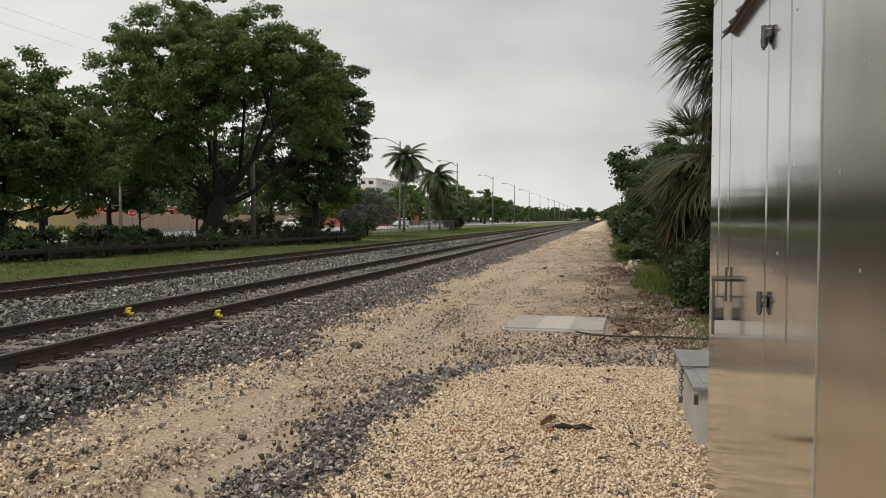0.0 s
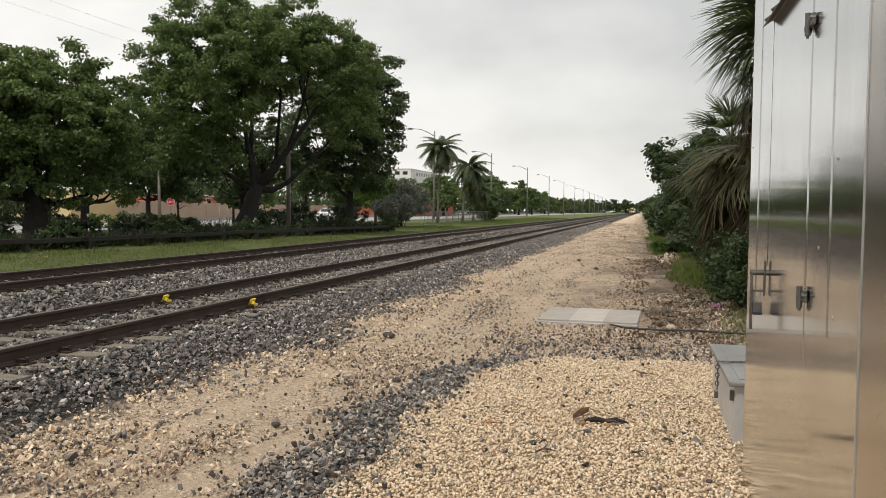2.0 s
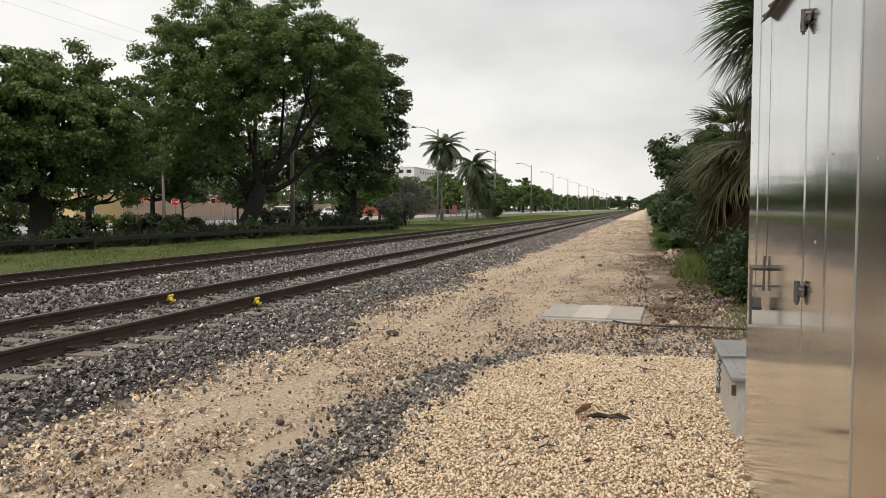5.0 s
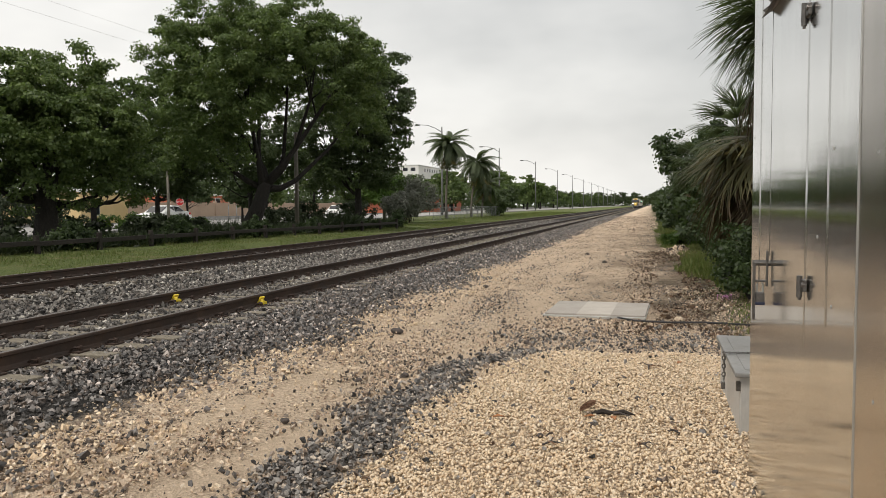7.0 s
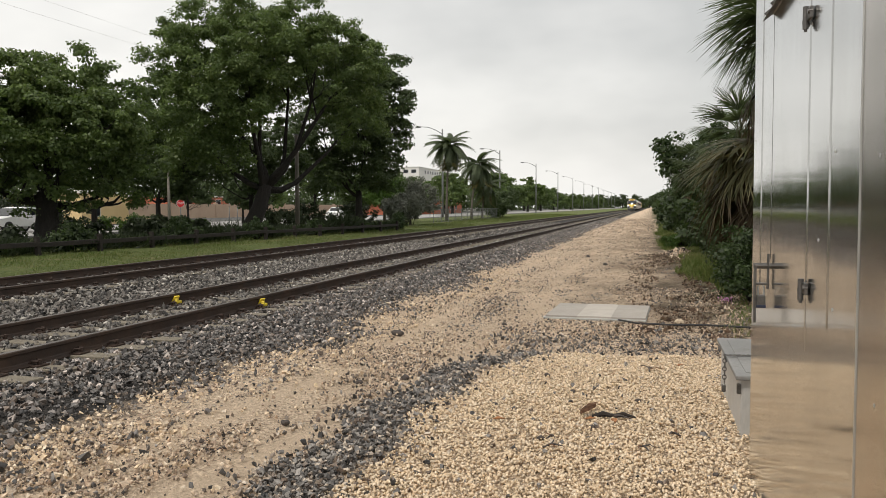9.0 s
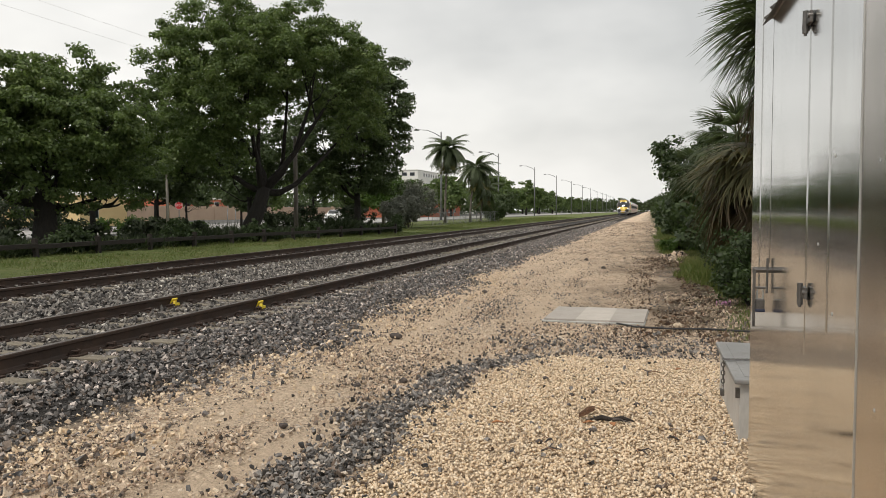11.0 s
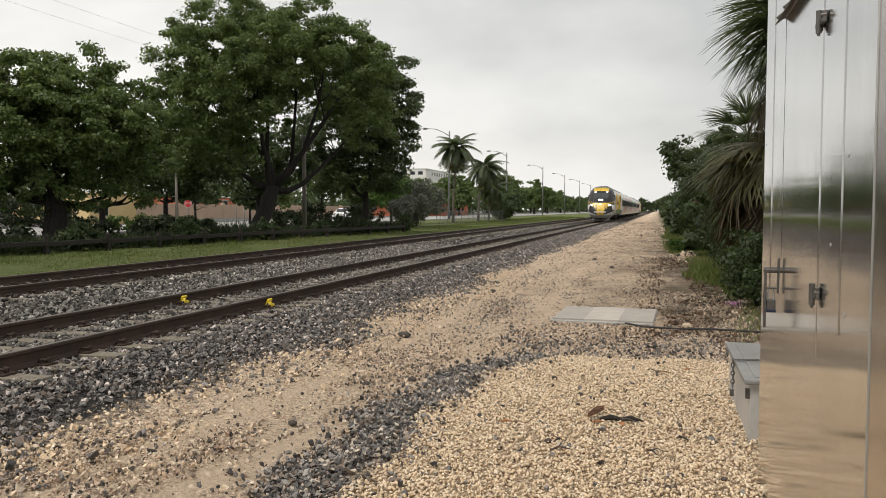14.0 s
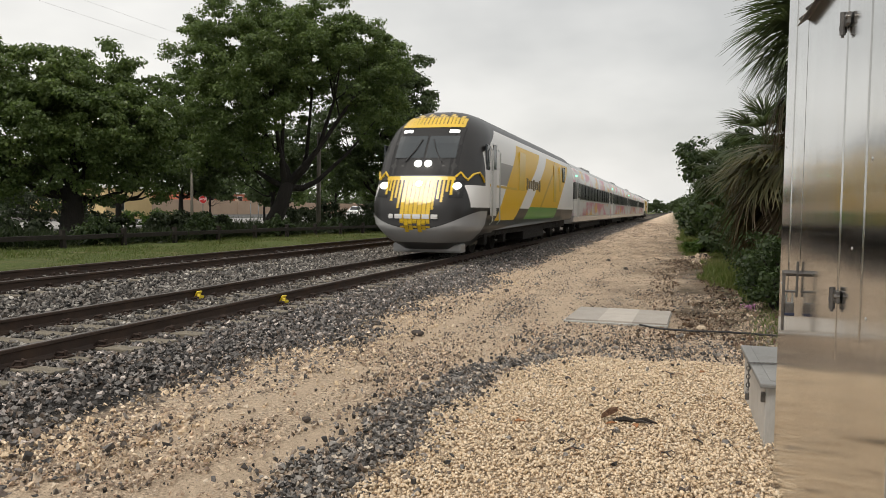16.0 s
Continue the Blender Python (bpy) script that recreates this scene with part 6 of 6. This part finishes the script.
def across(ux, uy, blobs):
    """Blobs given as (sideways, deep, high, radius), turned into the plan."""
    return [(a * ux - d * uy, a * uy + d * ux, z, r) for a, d, z, r in blobs]


def build_plants():
    # the two great trees and the smaller one behind the fence
    build_tree((-20.5, 37.0, 0.3), "large spreading broadleaf tree with forked dark trunk", 11, 0.42, 2.6,
               across(0.887, 0.46, [(-3.5, 0, 9.3, 1.6), (-3.9, 0.3, 7.5, 1.4), (-3.5, 0, 5.6, 1.5), (-2.2, 0, 11.0, 1.6), (0.2, 0, 11.2, 1.7), (2.6, 0, 10.9, 1.7), (4.7, 0.3, 10.3, 1.7), (6.0, 0.5, 8.9, 1.6),
                                    (-1.8, -2.2, 8.8, 2.1), (0.8, -2.4, 9.2, 2.1), (-2.3, -2.0, 6.4, 1.9), (-0.3, -2.2, 6.6, 1.7), (-3.0, -1.0, 4.2, 1.2), (-1.2, -1.6, 4.4, 1.1), (3.0, -1.6, 9.5, 1.6), (5.2, -0.8, 7.4, 1.3), (6.0, 0.2, 5.9, 1.3),
                                    (-1.0, 2.2, 8.5, 2.3), (2.6, 2.4, 9.6, 2.0), (5.6, 2.0, 7.4, 1.7), (1.8, 2.6, 7.4, 1.3), (-2.6, 1.8, 5.4, 1.6), (0.6, -0.4, 7.6, 1.6), (0.8, 1.6, 10.6, 1.6)]),
               1950, 84, 0.135, 0.46, "leaf_a", 30, 0.0, "trackside trees", (0.75, 0.39), 1, 0.4, lobes=210, lobe_r=0.86,
               boughs=[Vector(b[:3]) for b in across(0.887, 0.46, [(4.6, -0.6, 7.8, 0), (3.6, -0.8, 9.2, 0), (5.6, 0.3, 6.2, 0), (2.0, -0.6, 10.4, 0), (-0.4, -1.0, 9.0, 0), (-2.4, -0.8, 7.6, 0), (-3.4, -0.2, 5.8, 0), (0.8, 0.8, 10.4, 0), (5.6, 0.2, 9.4, 0)])])
    build_tree((-20.6, 53.0, 0.3), "tall dark broadleaf tree with low hanging crown", 12, 0.26, 2.6,
               across(0.93, 0.37, [(0.2, 0, 11.4, 2.0), (1.9, 0, 9.2, 1.7), (1.8, 0, 6.2, 1.7), (-0.4, 0, 9.0, 2.6), (-2.2, 0, 10.8, 2.4), (-2.6, 0, 6.6, 2.4), (0.3, 0, 4.4, 2.0), (1.7, 0, 3.7, 1.4), (-2.4, 0, 4.0, 1.7), (2.3, 0, 7.6, 1.3), (2.0, 0, 10.9, 1.3), (0.2, -1.2, 6.8, 2.0)]),
               1200, 64, 0.19, 0.55, "leaf_b", 24, 0.0, "trackside trees", (0, 0), 1, 0.4, lobes=120, lobe_r=0.95)
    build_tree((-21.7, 24.0, 0.3), "dense dark green broadleaf tree behind the fence", 13, 0.42, 2.0,
               across(0.76, 0.65, [(a + 1.05, d, z + 0.15, r * 1.14) for a, d, z, r in ((-0.6, 0, 5.8, 1.45), (-2.2, 0.2, 5.7, 1.5), (-4.0, 0, 5.3, 1.8), (0.4, 0, 5.5, 1.3), (1.3, 0, 4.6, 1.25), (1.8, -0.3, 3.2, 1.0), (0.5, -1.2, 4.2, 1.5), (-1.2, -1.3, 4.4, 1.6),
                                    (-3.0, -1.0, 3.9, 1.6), (0.6, -0.8, 2.8, 0.9), (-1.4, -0.8, 2.9, 1.0), (-3.4, -0.4, 2.6, 1.0), (-5.2, 0, 3.6, 1.8), (-0.5, 1.2, 4.0, 1.7), (-3.0, 1.2, 4.0, 1.8), (1.2, 1.0, 3.6, 1.2), (-5.2, 0, 2.4, 1.1), (-0.4, -0.6, 2.0, 0.8), (-2.4, -0.6, 2.0, 0.8), (-4.2, -0.4, 1.8, 0.9), (1.5, -0.2, 2.2, 0.8), (0.3, 0.2, 4.9, 1.3), (-1.5, 0.2, 5.4, 1.2), (-3.0, 0.2, 5.4, 1.2))]),
               1840, 66, 0.12, 0.36, "leaf_a", 24, 0.0, "trackside trees", (0, 0), 1, 0.4, lobes=230, lobe_r=0.62)
    build_tree((-27.5, 21.0, 0.3), "dense dark green broadleaf tree behind the fence", 14, 0.3, 2.0,
               [(0, 0, 4.2, 2.4), (-2, -1, 3.8, 2.2), (1.6, 1.2, 3.4, 2.0), (2.6, 2.0, 2.6, 1.6)], 320, 60, 0.17, 0.55, "leaf_b", 10, 0.0, "trackside trees")
    build_tree((-27.0, 33.0, 0.3), "dark understorey tree in the big tree's shade", 15, 0.16, 1.6,
               [(0, 0, 3.6, 1.9), (1.4, 1.4, 3.0, 1.5), (-1.4, -1.4, 3.2, 1.6), (0.4, 0.2, 4.6, 1.4)], 240, 50, 0.17, 0.5, "leaf_b", 10, 0.0, "trackside trees")
    build_tree((-28.4, 40.2, 0.3), "dark understorey tree in the big tree's shade", 17, 0.16, 2.0,
               [(0, 0, 4.4, 1.8), (1.0, 0.8, 6.2, 1.5), (-1.2, -0.9, 5.6, 1.5), (0.8, 0.6, 3.0, 1.3), (-1.6, -1.2, 3.4, 1.3), (2.4, 1.8, 4.0, 1.4), (-0.2, -0.2, 7.6, 1.0)], 420, 56, 0.19, 0.5, "leaf_b", 10, 0.0, "trackside trees")
    build_tree((-26.0, 47.0, 0.3), "dark understorey tree in the big tree's shade", 16, 0.16, 2.4,
               [(0, 0, 4.6, 1.9), (1.6, 1.8, 4.2, 1.6), (-1.6, -1.8, 4.4, 1.7), (0.5, 0.6, 3.2, 1.4), (-1.2, -1.0, 5.8, 1.6), (1.2, 1.4, 5.8, 1.6)], 360, 52, 0.2, 0.55, "leaf_b", 10, 0.0, "trackside trees")
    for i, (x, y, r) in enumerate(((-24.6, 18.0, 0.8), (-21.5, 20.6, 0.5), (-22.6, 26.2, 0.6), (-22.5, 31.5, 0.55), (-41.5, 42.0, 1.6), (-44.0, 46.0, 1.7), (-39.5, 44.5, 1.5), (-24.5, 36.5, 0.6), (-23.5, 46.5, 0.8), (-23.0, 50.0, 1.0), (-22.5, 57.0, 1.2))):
        build_bush((x, y, 0.3), "dark green shrub low under and behind the trees", 160 + i, [(0, 0, r * 0.8, r), (0.5, 1.0, r * 0.7, r * 0.8), (-0.3, -0.9, r * 0.8, r * 0.9)], 70, 50, 0.15, 0.36, "leaf_h", group="understorey shrubs")
    # street trees across the lots
    for i, (x, y, h, r) in enumerate(((-34, 60, 4.2, 2.0), (-38, 72, 4.5, 2.2), (-33, 84, 4.2, 2.0), (-30, 66, 6.5, 2.6), (-42, 64, 5.0, 2.4), (-27, 70, 5.2, 2.4))):
        build_tree((x, y, 0.35), "small street tree with slim trunk", 40 + i, 0.1, h * 0.42, [(0, 0, h * 0.72, r), (r * 0.4, 0.2, h * 0.6, r * 0.7), (-r * 0.4, -0.2, h * 0.66, r * 0.7)],
                   60, 70, 0.3, 0.7, "leaf_a" if i % 2 else "leaf_b", 8, 0.0, "street trees")
    rng = np.random.default_rng(77)
    for i, (x, y, h) in enumerate(((-40, 150, 9.0), (-33, 164, 9.5), (-44, 172, 9.5), (-36, 190, 10.5), (-45, 215, 11), (-36, 232, 11), (-46, 250, 11), (-38, 275, 10), (-48, 300, 11), (-40, 330, 10), (-52, 370, 10), (-40, 400, 9), (-55, 440, 11), (-42, 480, 10), (-58, 540, 11), (-40, 600, 11))):
        h *= 1.0
        build_tree((x, y, 0.35), "rounded dark roadside tree in the distance", 60 + i, 0.3, h * 0.3,
                   [(0, 0, h * 0.62, h * 0.33), (h * 0.26, 0.5, h * 0.5, h * 0.25), (-h * 0.28, -0.5, h * 0.52, h * 0.25), (rng.normal(0, 0.6), 0, h * 0.78, h * 0.2), (h * 0.1, -1.5, h * 0.4, h * 0.25)],
                   120, 32, 0.66, 1.05, "leaf_a", 9, 0.0, "distant roadside trees")
    for i, (x, y) in enumerate(((6, 620), (-14, 700), (12, 760), (-24, 680), (-2, 800), (20, 660), (-34, 760), (-45, 700))):
        build_tree((x, y, 0.35), "hazy tree at the end of the line", 90 + i, 0.4, 4.0, [(0, 0, 8.0, 5.0), (5, 0, 6.0, 4.0), (-5, 0, 6.0, 4.0)], 60, 40, 1.1, 1.8, "leaf_b", 6, 0.0, "distant line-end trees")
    rw = np.random.default_rng(55)
    n = 1700
    yy = 190 + 640 * rw.random(n) ** 1.2
    top = 3.6 + 1.4 * np.sin(yy * 0.11) + 1.0 * np.sin(yy * 0.043) + 0.008 * yy
    c = np.stack([-64 - 14 * rw.random(n) + yy * 0.03, yy, 0.5 + top * rw.random(n) ** 0.7], 1)
    thing("far_woods", (0, 0, 0), "continuous dark belt of trees along the distant road", "woods", kind="stuff",
          mesh=quads_mesh("far_woods", leaf_quads(rw, c, rw.uniform(0.9, 2.0, n), 18, 0.9), M["leaf_b"]))
    n = 1500
    yy = 25 + 275 * rw.random(n)
    c = np.stack([-92 - 12 * rw.random(n), yy, 0.4 + (5.0 + 1.8 * np.sin(yy * 0.13)) * rw.random(n) ** 0.8], 1)
    thing("far_woods", (0, 0, 0), "dark belt of trees behind the low buildings", "woods", kind="stuff",
          mesh=quads_mesh("far_woods", leaf_quads(rw, c, rw.uniform(1.0, 2.2, n), 18, 0.85), M["leaf_b"]))
    n = 900
    yy = 90 + 620 * rw.random(n) ** 1.3
    c = np.stack([3.6 + 0.012 * yy + 5 * rw.random(n), yy, 0.3 + (2.6 + 0.012 * yy + 0.8 * np.sin(yy * 0.2)) * rw.random(n) ** 0.8], 1)
    thing("far_woods", (0, 0, 0), "dark thicket along the lane's bank towards the distance", "woods", kind="stuff",
          mesh=quads_mesh("far_woods", leaf_quads(rw, c, rw.uniform(0.7, 1.5, n), 18, 0.7), M["leaf_k"]))
    n = 520
    c = np.stack([rw.uniform(-75, 60, n), rw.uniform(840, 880, n), 0.5 + (7.5 + 2.0 * rw.random(n)) * rw.random(n) ** 0.7], 1)
    thing("far_woods", (0, 0, 0), "low grey-green tree line at the end of the railway", "woods", kind="stuff",
          mesh=quads_mesh("far_woods", leaf_quads(rw, c, rw.uniform(1.6, 3.2, n), 18, 1.7), M["leaf_b"]))
    # silver bush, round bush
    build_bush((-18.6, 58.5, 0.3), "silvery grey-green bush beside the grass", 101, [(0, 0, 1.6, 1.4), (-0.6, -1.6, 1.3, 1.1), (0.4, 2.4, 2.0, 1.5), (0.3, 1.4, 3.0, 1.1)], 170, 90, 0.15, 0.45, "leaf_c")
    build_bush((-18.9, 98.0, 0.3), "dark rounded bush at the fence end", 102, [(0, 0, 1.8, 2.0), (0.4, 1.8, 2.7, 1.7), (-0.3, -1.8, 1.5, 1.6)], 110, 70, 0.24, 0.55, "leaf_b")
    build_bush((-22.0, 68.0, 0.3), "leafy green bush behind the silver bush", 103, [(0, 0, 2.0, 1.8), (0, 2.5, 2.8, 1.7), (-1, -2.2, 2.6, 1.6), (-0.6, 0.4, 3.2, 1.4)], 150, 80, 0.24, 0.7, "leaf_d")
    # hedge plants behind the timber fence, each its own shrub
    for i, (x, y, r) in enumerate(((-31.5, 40.5, 0.7), (-30.5, 42.5, 0.75), (-29.0, 44.0, 0.6))):
        build_bush((x, y, 0.3), "rounded green roadside hedge bush", 190 + i, [(0, 0, r * 0.6, r), (0.7, 0.6, r * 0.6, r * 0.9), (-0.7, -0.6, r * 0.6, r * 0.9)], 60, 46, 0.14, 0.3, "leaf_d", group="roadside hedge bushes")
    for i in range(20):
        y = 13.5 + i * 1.75
        s = 0.36 + 0.5 * rng.random() ** 1.4
        at = (-18.2 + 0.087 * (y - 14) - 0.7 * rng.random(), y, 0.28)
        if i % 3 == 1:
            r = 0.4 + 0.2 * rng.random()
            build_bush(at, "small leafy dark shrub behind the timber fence", 120 + i, [(0, 0, r * 0.8, r), (0.1, 0.5, r * 0.9, r * 0.8), (-0.1, -0.5, r * 0.7, r * 0.7), (0, 0.1, r * 1.5, r * 0.6)], 70, 40, 0.1, 0.2, "leaf_k", group="hedge shrubs")
        else:
            build_spiky(at, "spiky dark green shrub behind the timber fence", 120 + i, s)
    build_coco((-20.2, 76.5, 0.3), "tall coconut palm with arching green fronds", 201, 7.6, 2.4, 54, (0.3, 0.2))
    build_coco((-20.0, 87.0, 0.3), "coconut palm with drooping yellowing fronds", 202, 6.2, 2.6, 48, (0.6, 0.9))
    build_coco((-19.6, 91.0, 0.3), "short coconut palm with yellowing lower fronds", 203, 3.8, 2.4, 34, (0.4, 0.6))
    # the near bank: cabbage palms, shrubs and far bushes beside the lane
    build_sabal((2.75, 15.2, 0.03), "sabal palm with shaggy skirt of brown dry fronds", 301, 4.7, 0.9, 1.15, 72, 32, 0.2, "bank palms", (-0.05, 0.0), 0.28, "frond", 118, -58)
    build_sabal((2.6, 16.6, 0.03), "sabal palm with hanging bronze-green fan fronds", 302, 2.75, 0.95, 1.25, 58, 34, 0.2, "bank palms", (-0.1, 0.0), 0.55, "frond_bronze", 14)
    build_sabal((3.0, 27.0, 0.03), "green sabal palm among bank bushes", 303, 3.6, 0.95, 0.95, 40, 30, 0.2, "bank palms", (-0.2, 0.0), 0.25)
    build_sabal((2.6, 37.0, 0.03), "green sabal palm among bank bushes", 304, 3.0, 0.9, 0.9, 36, 28, 0.2, "bank palms", (-0.4, 0.0), 0.25)
    for i, (x, y, r, mt) in enumerate(((1.85, 13.8, 0.78, "leaf_k"), (2.5, 12.8, 0.6, "leaf_k"), (1.8, 15.8, 0.6, "leaf_k"), (2.1, 14.9, 0.95, "leaf_k"), (2.05, 17.8, 0.7, "leaf_k"), (2.3, 19.5, 0.9, "leaf_k"), (2.1, 21.5, 0.6, "leaf_k"), (2.2, 23.5, 1.0, "leaf_k"),
                                       (2.3, 27.5, 1.4, "leaf_k"), (2.4, 31.5, 1.5, "leaf_k"), (2.1, 36.0, 1.5, "leaf_k"), (2.0, 42.0, 1.6, "leaf_k"), (2.2, 49.0, 1.8, "leaf_k"), (2.3, 57.0, 1.9, "leaf_k"), (2.4, 66.0, 2.1, "leaf_k"), (2.8, 80.0, 2.4, "leaf_k"), (3.2, 96.0, 2.6, "leaf_k"), (4.0, 120.0, 3.0, "leaf_k"), (5.0, 150.0, 3.4, "leaf_k"), (6, 190, 4, "leaf_k"), (7, 240, 4.4, "leaf_k"), (8, 310, 5, "leaf_k"), (9, 400, 5.5, "leaf_k"))):
        f = 1 if y < 25 else (1.35 if y < 70 else 1.2)
        build_bush((x, y, 0.02), "dense green bush on the bank beside the lane", 330 + i, [(0, 0, r * 0.8, r), (r * 0.6, r * 0.7, r * 1.1 * f, r), (0.2 * r, -r * 0.6, r * 0.6, r * 0.8), (r * 0.9, 0, r * 1.7 * f, r * 0.8)],
                   150 if y < 25 else 100, 66 if y < 30 else 46 if y < 60 else 34, 0.068 if y < 25 else 0.16 + 0.0012 * y, r * 0.3, mt, group="bank bushes")
    build_bush((1.05, 30.5, 0.02), "low clipped dark green bush beside the lane", 356, [(0, 0, 0.28, 0.38), (0.45, 0.3, 0.3, 0.4), (-0.35, 0.2, 0.22, 0.3)], 80, 60, 0.07, 0.16, "leaf_d", group="bank bushes")
    build_tree((3.2, 40.5, 0.03), "dark broadleaf tree leaning out over the lane", 360, 0.2, 2.2, [(-1.2, 0, 3.6, 1.5), (-2.2, 0.3, 4.4, 0.9), (0.2, 0.5, 4.4, 1.6), (-0.6, -1.0, 2.8, 1.3)], 170, 80, 0.17, 0.45, "leaf_k", 14, 0.0, "bank trees")
    fl = bmesh.new()
    rg = np.random.default_rng(6)
    for k in range(12):
        c = Vector((rg.normal(0, 0.09), rg.normal(0, 0.08), 0.06 + 0.05 * rg.random()))
        add_box(fl, c, (0.022, 0.02, 0.010), 0.003, Matrix.Rotation(rg.random() * 3, 4, "X"))
        add_tube(fl, [(c.x, c.y, 0), c], 0.003, 4)
    me = bpy.data.meshes.new("wild_flowers")
    fl.to_mesh(me)
    fl.free()
    me.materials.append(M["flower"])
    thing("wild_flowers", (1.25, 13.7, 0.0), "small pink wild flowers at the bush's foot", "flowers", kind="stuff", mesh=me)


def build_town():
    build_house((-49.6, 57.2, 0.1), (8.0, 6.0, 2.9), "stucco_yellow", "low yellow stucco building with flat roof", windows=[("x", -1.2, 1.5, 0.9), ("y", -1.9, 1.4, 1.0), ("y", 1.6, 1.4, 1.2)])
    wl_ = thing("boundary_wall", (-62, 118, 0.3), "long tan stucco boundary wall", "wall", rz=0)
    for k in range(9):
        part("wall_panel", box((0, -44 + k * 11, 0.9), (0.25, 10.9, 2.3), 0.02), M["stucco_tan"], wl_)
        part("pier", box((0, -49.5 + k * 11, 1.0), (0.45, 0.45, 2.5), 0.03), M["stucco_tan"], wl_)
    build_house((-80, 122, 0.3), (12, 26, 3.4), "terracotta", "terracotta painted low building behind the wall", windows=[("x", -9 + 4.5 * k, 2.4, 1.6) for k in range(5)])
    build_house((-50, 165, 0.3), (10, 40, 2.9), "terracotta", "long terracotta and white shop building", windows=[("x", -16 + 5 * k, 1.5, 2.2) for k in range(7)], eave=2.2)
    build_house((-78, 252, 0.3), (14, 34, 14.2), "stucco_white", "white multi-storey building with a row of windows", windows=[("x", -10 + 2.9 * k, z, 1.6) for k in range(8) for z in (3.0, 6.4, 9.8, 13.0)] + [("y", -5.2 + 2.6 * k, z, 1.7) for k in range(5) for z in (9.8, 13.0)])
    build_house((-70, 300, 0.3), (16, 40, 7.0), "stucco_white", "pale distant commercial building", windows=[("x", -16 + 4.4 * k, z, 2.2) for k in range(8) for z in (2.4, 5.4)])
    road = thing("road", (-36, 0, 0), "pale grey asphalt road beyond the fence", "road", kind="structure",
                 mesh=mesh_of("road", [(-6.5, -100, 0.36), (6.5, -100, 0.36), (6.5, 900, 0.36), (-6.5, 900, 0.36), (-6.5, -100, 0.3), (6.5, -100, 0.3), (6.5, 900, 0.3), (-6.5, 900, 0.3)],
                              [(0, 1, 2, 3), (0, 4, 5, 1), (2, 6, 7, 3), (1, 5, 6, 2), (3, 7, 4, 0)], M["asphalt"]))
    for i, y in enumerate((104, 146, 194, 241, 288, 336, 384, 432, 480, 528, 576, 624)):
        la = LAMP if i == 0 else copy_thing(LAMP, pose(-28, y, 0.33))
    build_pole((-24.0, 34.9, 0.3), 3.8, 0.085, "concrete", "pale concrete utility pole among the trees")
    build_pole((-20.0, 41.6, 0.3), 5.6, 0.14, "pole_wood", "weathered wooden pole beside the large tree", "wooden_pole")
    for i, (x, y) in enumerate(((-36.5, 62.0), (-38, 66), (-31, 108))):
        build_pole((x, y, 0.3), 1.5, 0.05, "galv", "short galvanised bollard post", "bollard", "bollard")
    build_sign()
    build_car((-40.5, 96, 0.36), "white parked saloon car beyond the palms", 8)
    build_car((-42, 128, 0.36), "white parked saloon car beyond the palms", 20)


build_ground()
SL, CL = sleeper_mesh(), clip_mesh()
build_track(-6.555, 0.285, "main railway track with rust-brown rails on sleepers", SL, CL)
build_track(-10.85, 0.378, "second railway track with rust-brown rails on sleepers", SL, CL)
build_ballast()
build_gravel()
build_cabinet()
build_metal_box()
WHEELS = wheelset_mesh()
LOCO, LOCO_WHEELS = build_loco(WHEELS, "charcoal and yellow diesel locomotive with lit headlights")
REAR, _ = build_loco(WHEELS, "charcoal and yellow rear locomotive facing backwards")
COACHES = [build_coach(WHEELS)]
COACHES += [copy_thing(COACHES[0], pose(0, 0, 0)) for _ in range(3)]
LAMP = build_lamp((-28, 104, 0.33), "tall grey street lamp with curved arm")
build_town()
MOVING_CAR = build_car((-35, 80, 0.36), "white saloon car driving along the road", 0)
build_fence()
build_chain_fence()
build_wires()
build_plants()
build_grass()
build_hatch()
build_clamps()
build_rubble()
build_litter()


def motions():
    """The train comes down the near track; a white car drives past behind the trees."""
    x, z, speed, end = -6.555, 0.285, 36.5, 19.4
    nose = lambda t: end + speed * (16.0 - t)
    times = (0.0, 4.0, 8.0, 12.0, 16.0)
    walk(LOCO, [(t, pose(x, nose(t), z)) for t in times])
    off = NOSE_L + 0.5
    for co in COACHES:
        walk(co, [(t, pose(x, nose(t) + off, z)) for t in times])
        off += COACH_L
    walk(REAR, [(t, pose(x, nose(t) + off + NOSE_L + 0.3, z, 0, 0, 180)) for t in times])
    step = 1.0 / FPS
    for ws, wy in LOCO_WHEELS:
        walk(ws, [(k * step, pose(0, wy, 0.49, -math.degrees(-speed * k * step / 0.49) % 360, 0, 0)) for k in range(481)])
    walk(MOVING_CAR, [(t, pose(-35, y, 0.36)) for t, y in ((0.0, 131), (3.0, 98.5), (4.0, 84.0), (6.5, 54.3), (7.5, 46.6), (9.0, 36.3), (12.0, 15), (16.0, -14))])


motions()
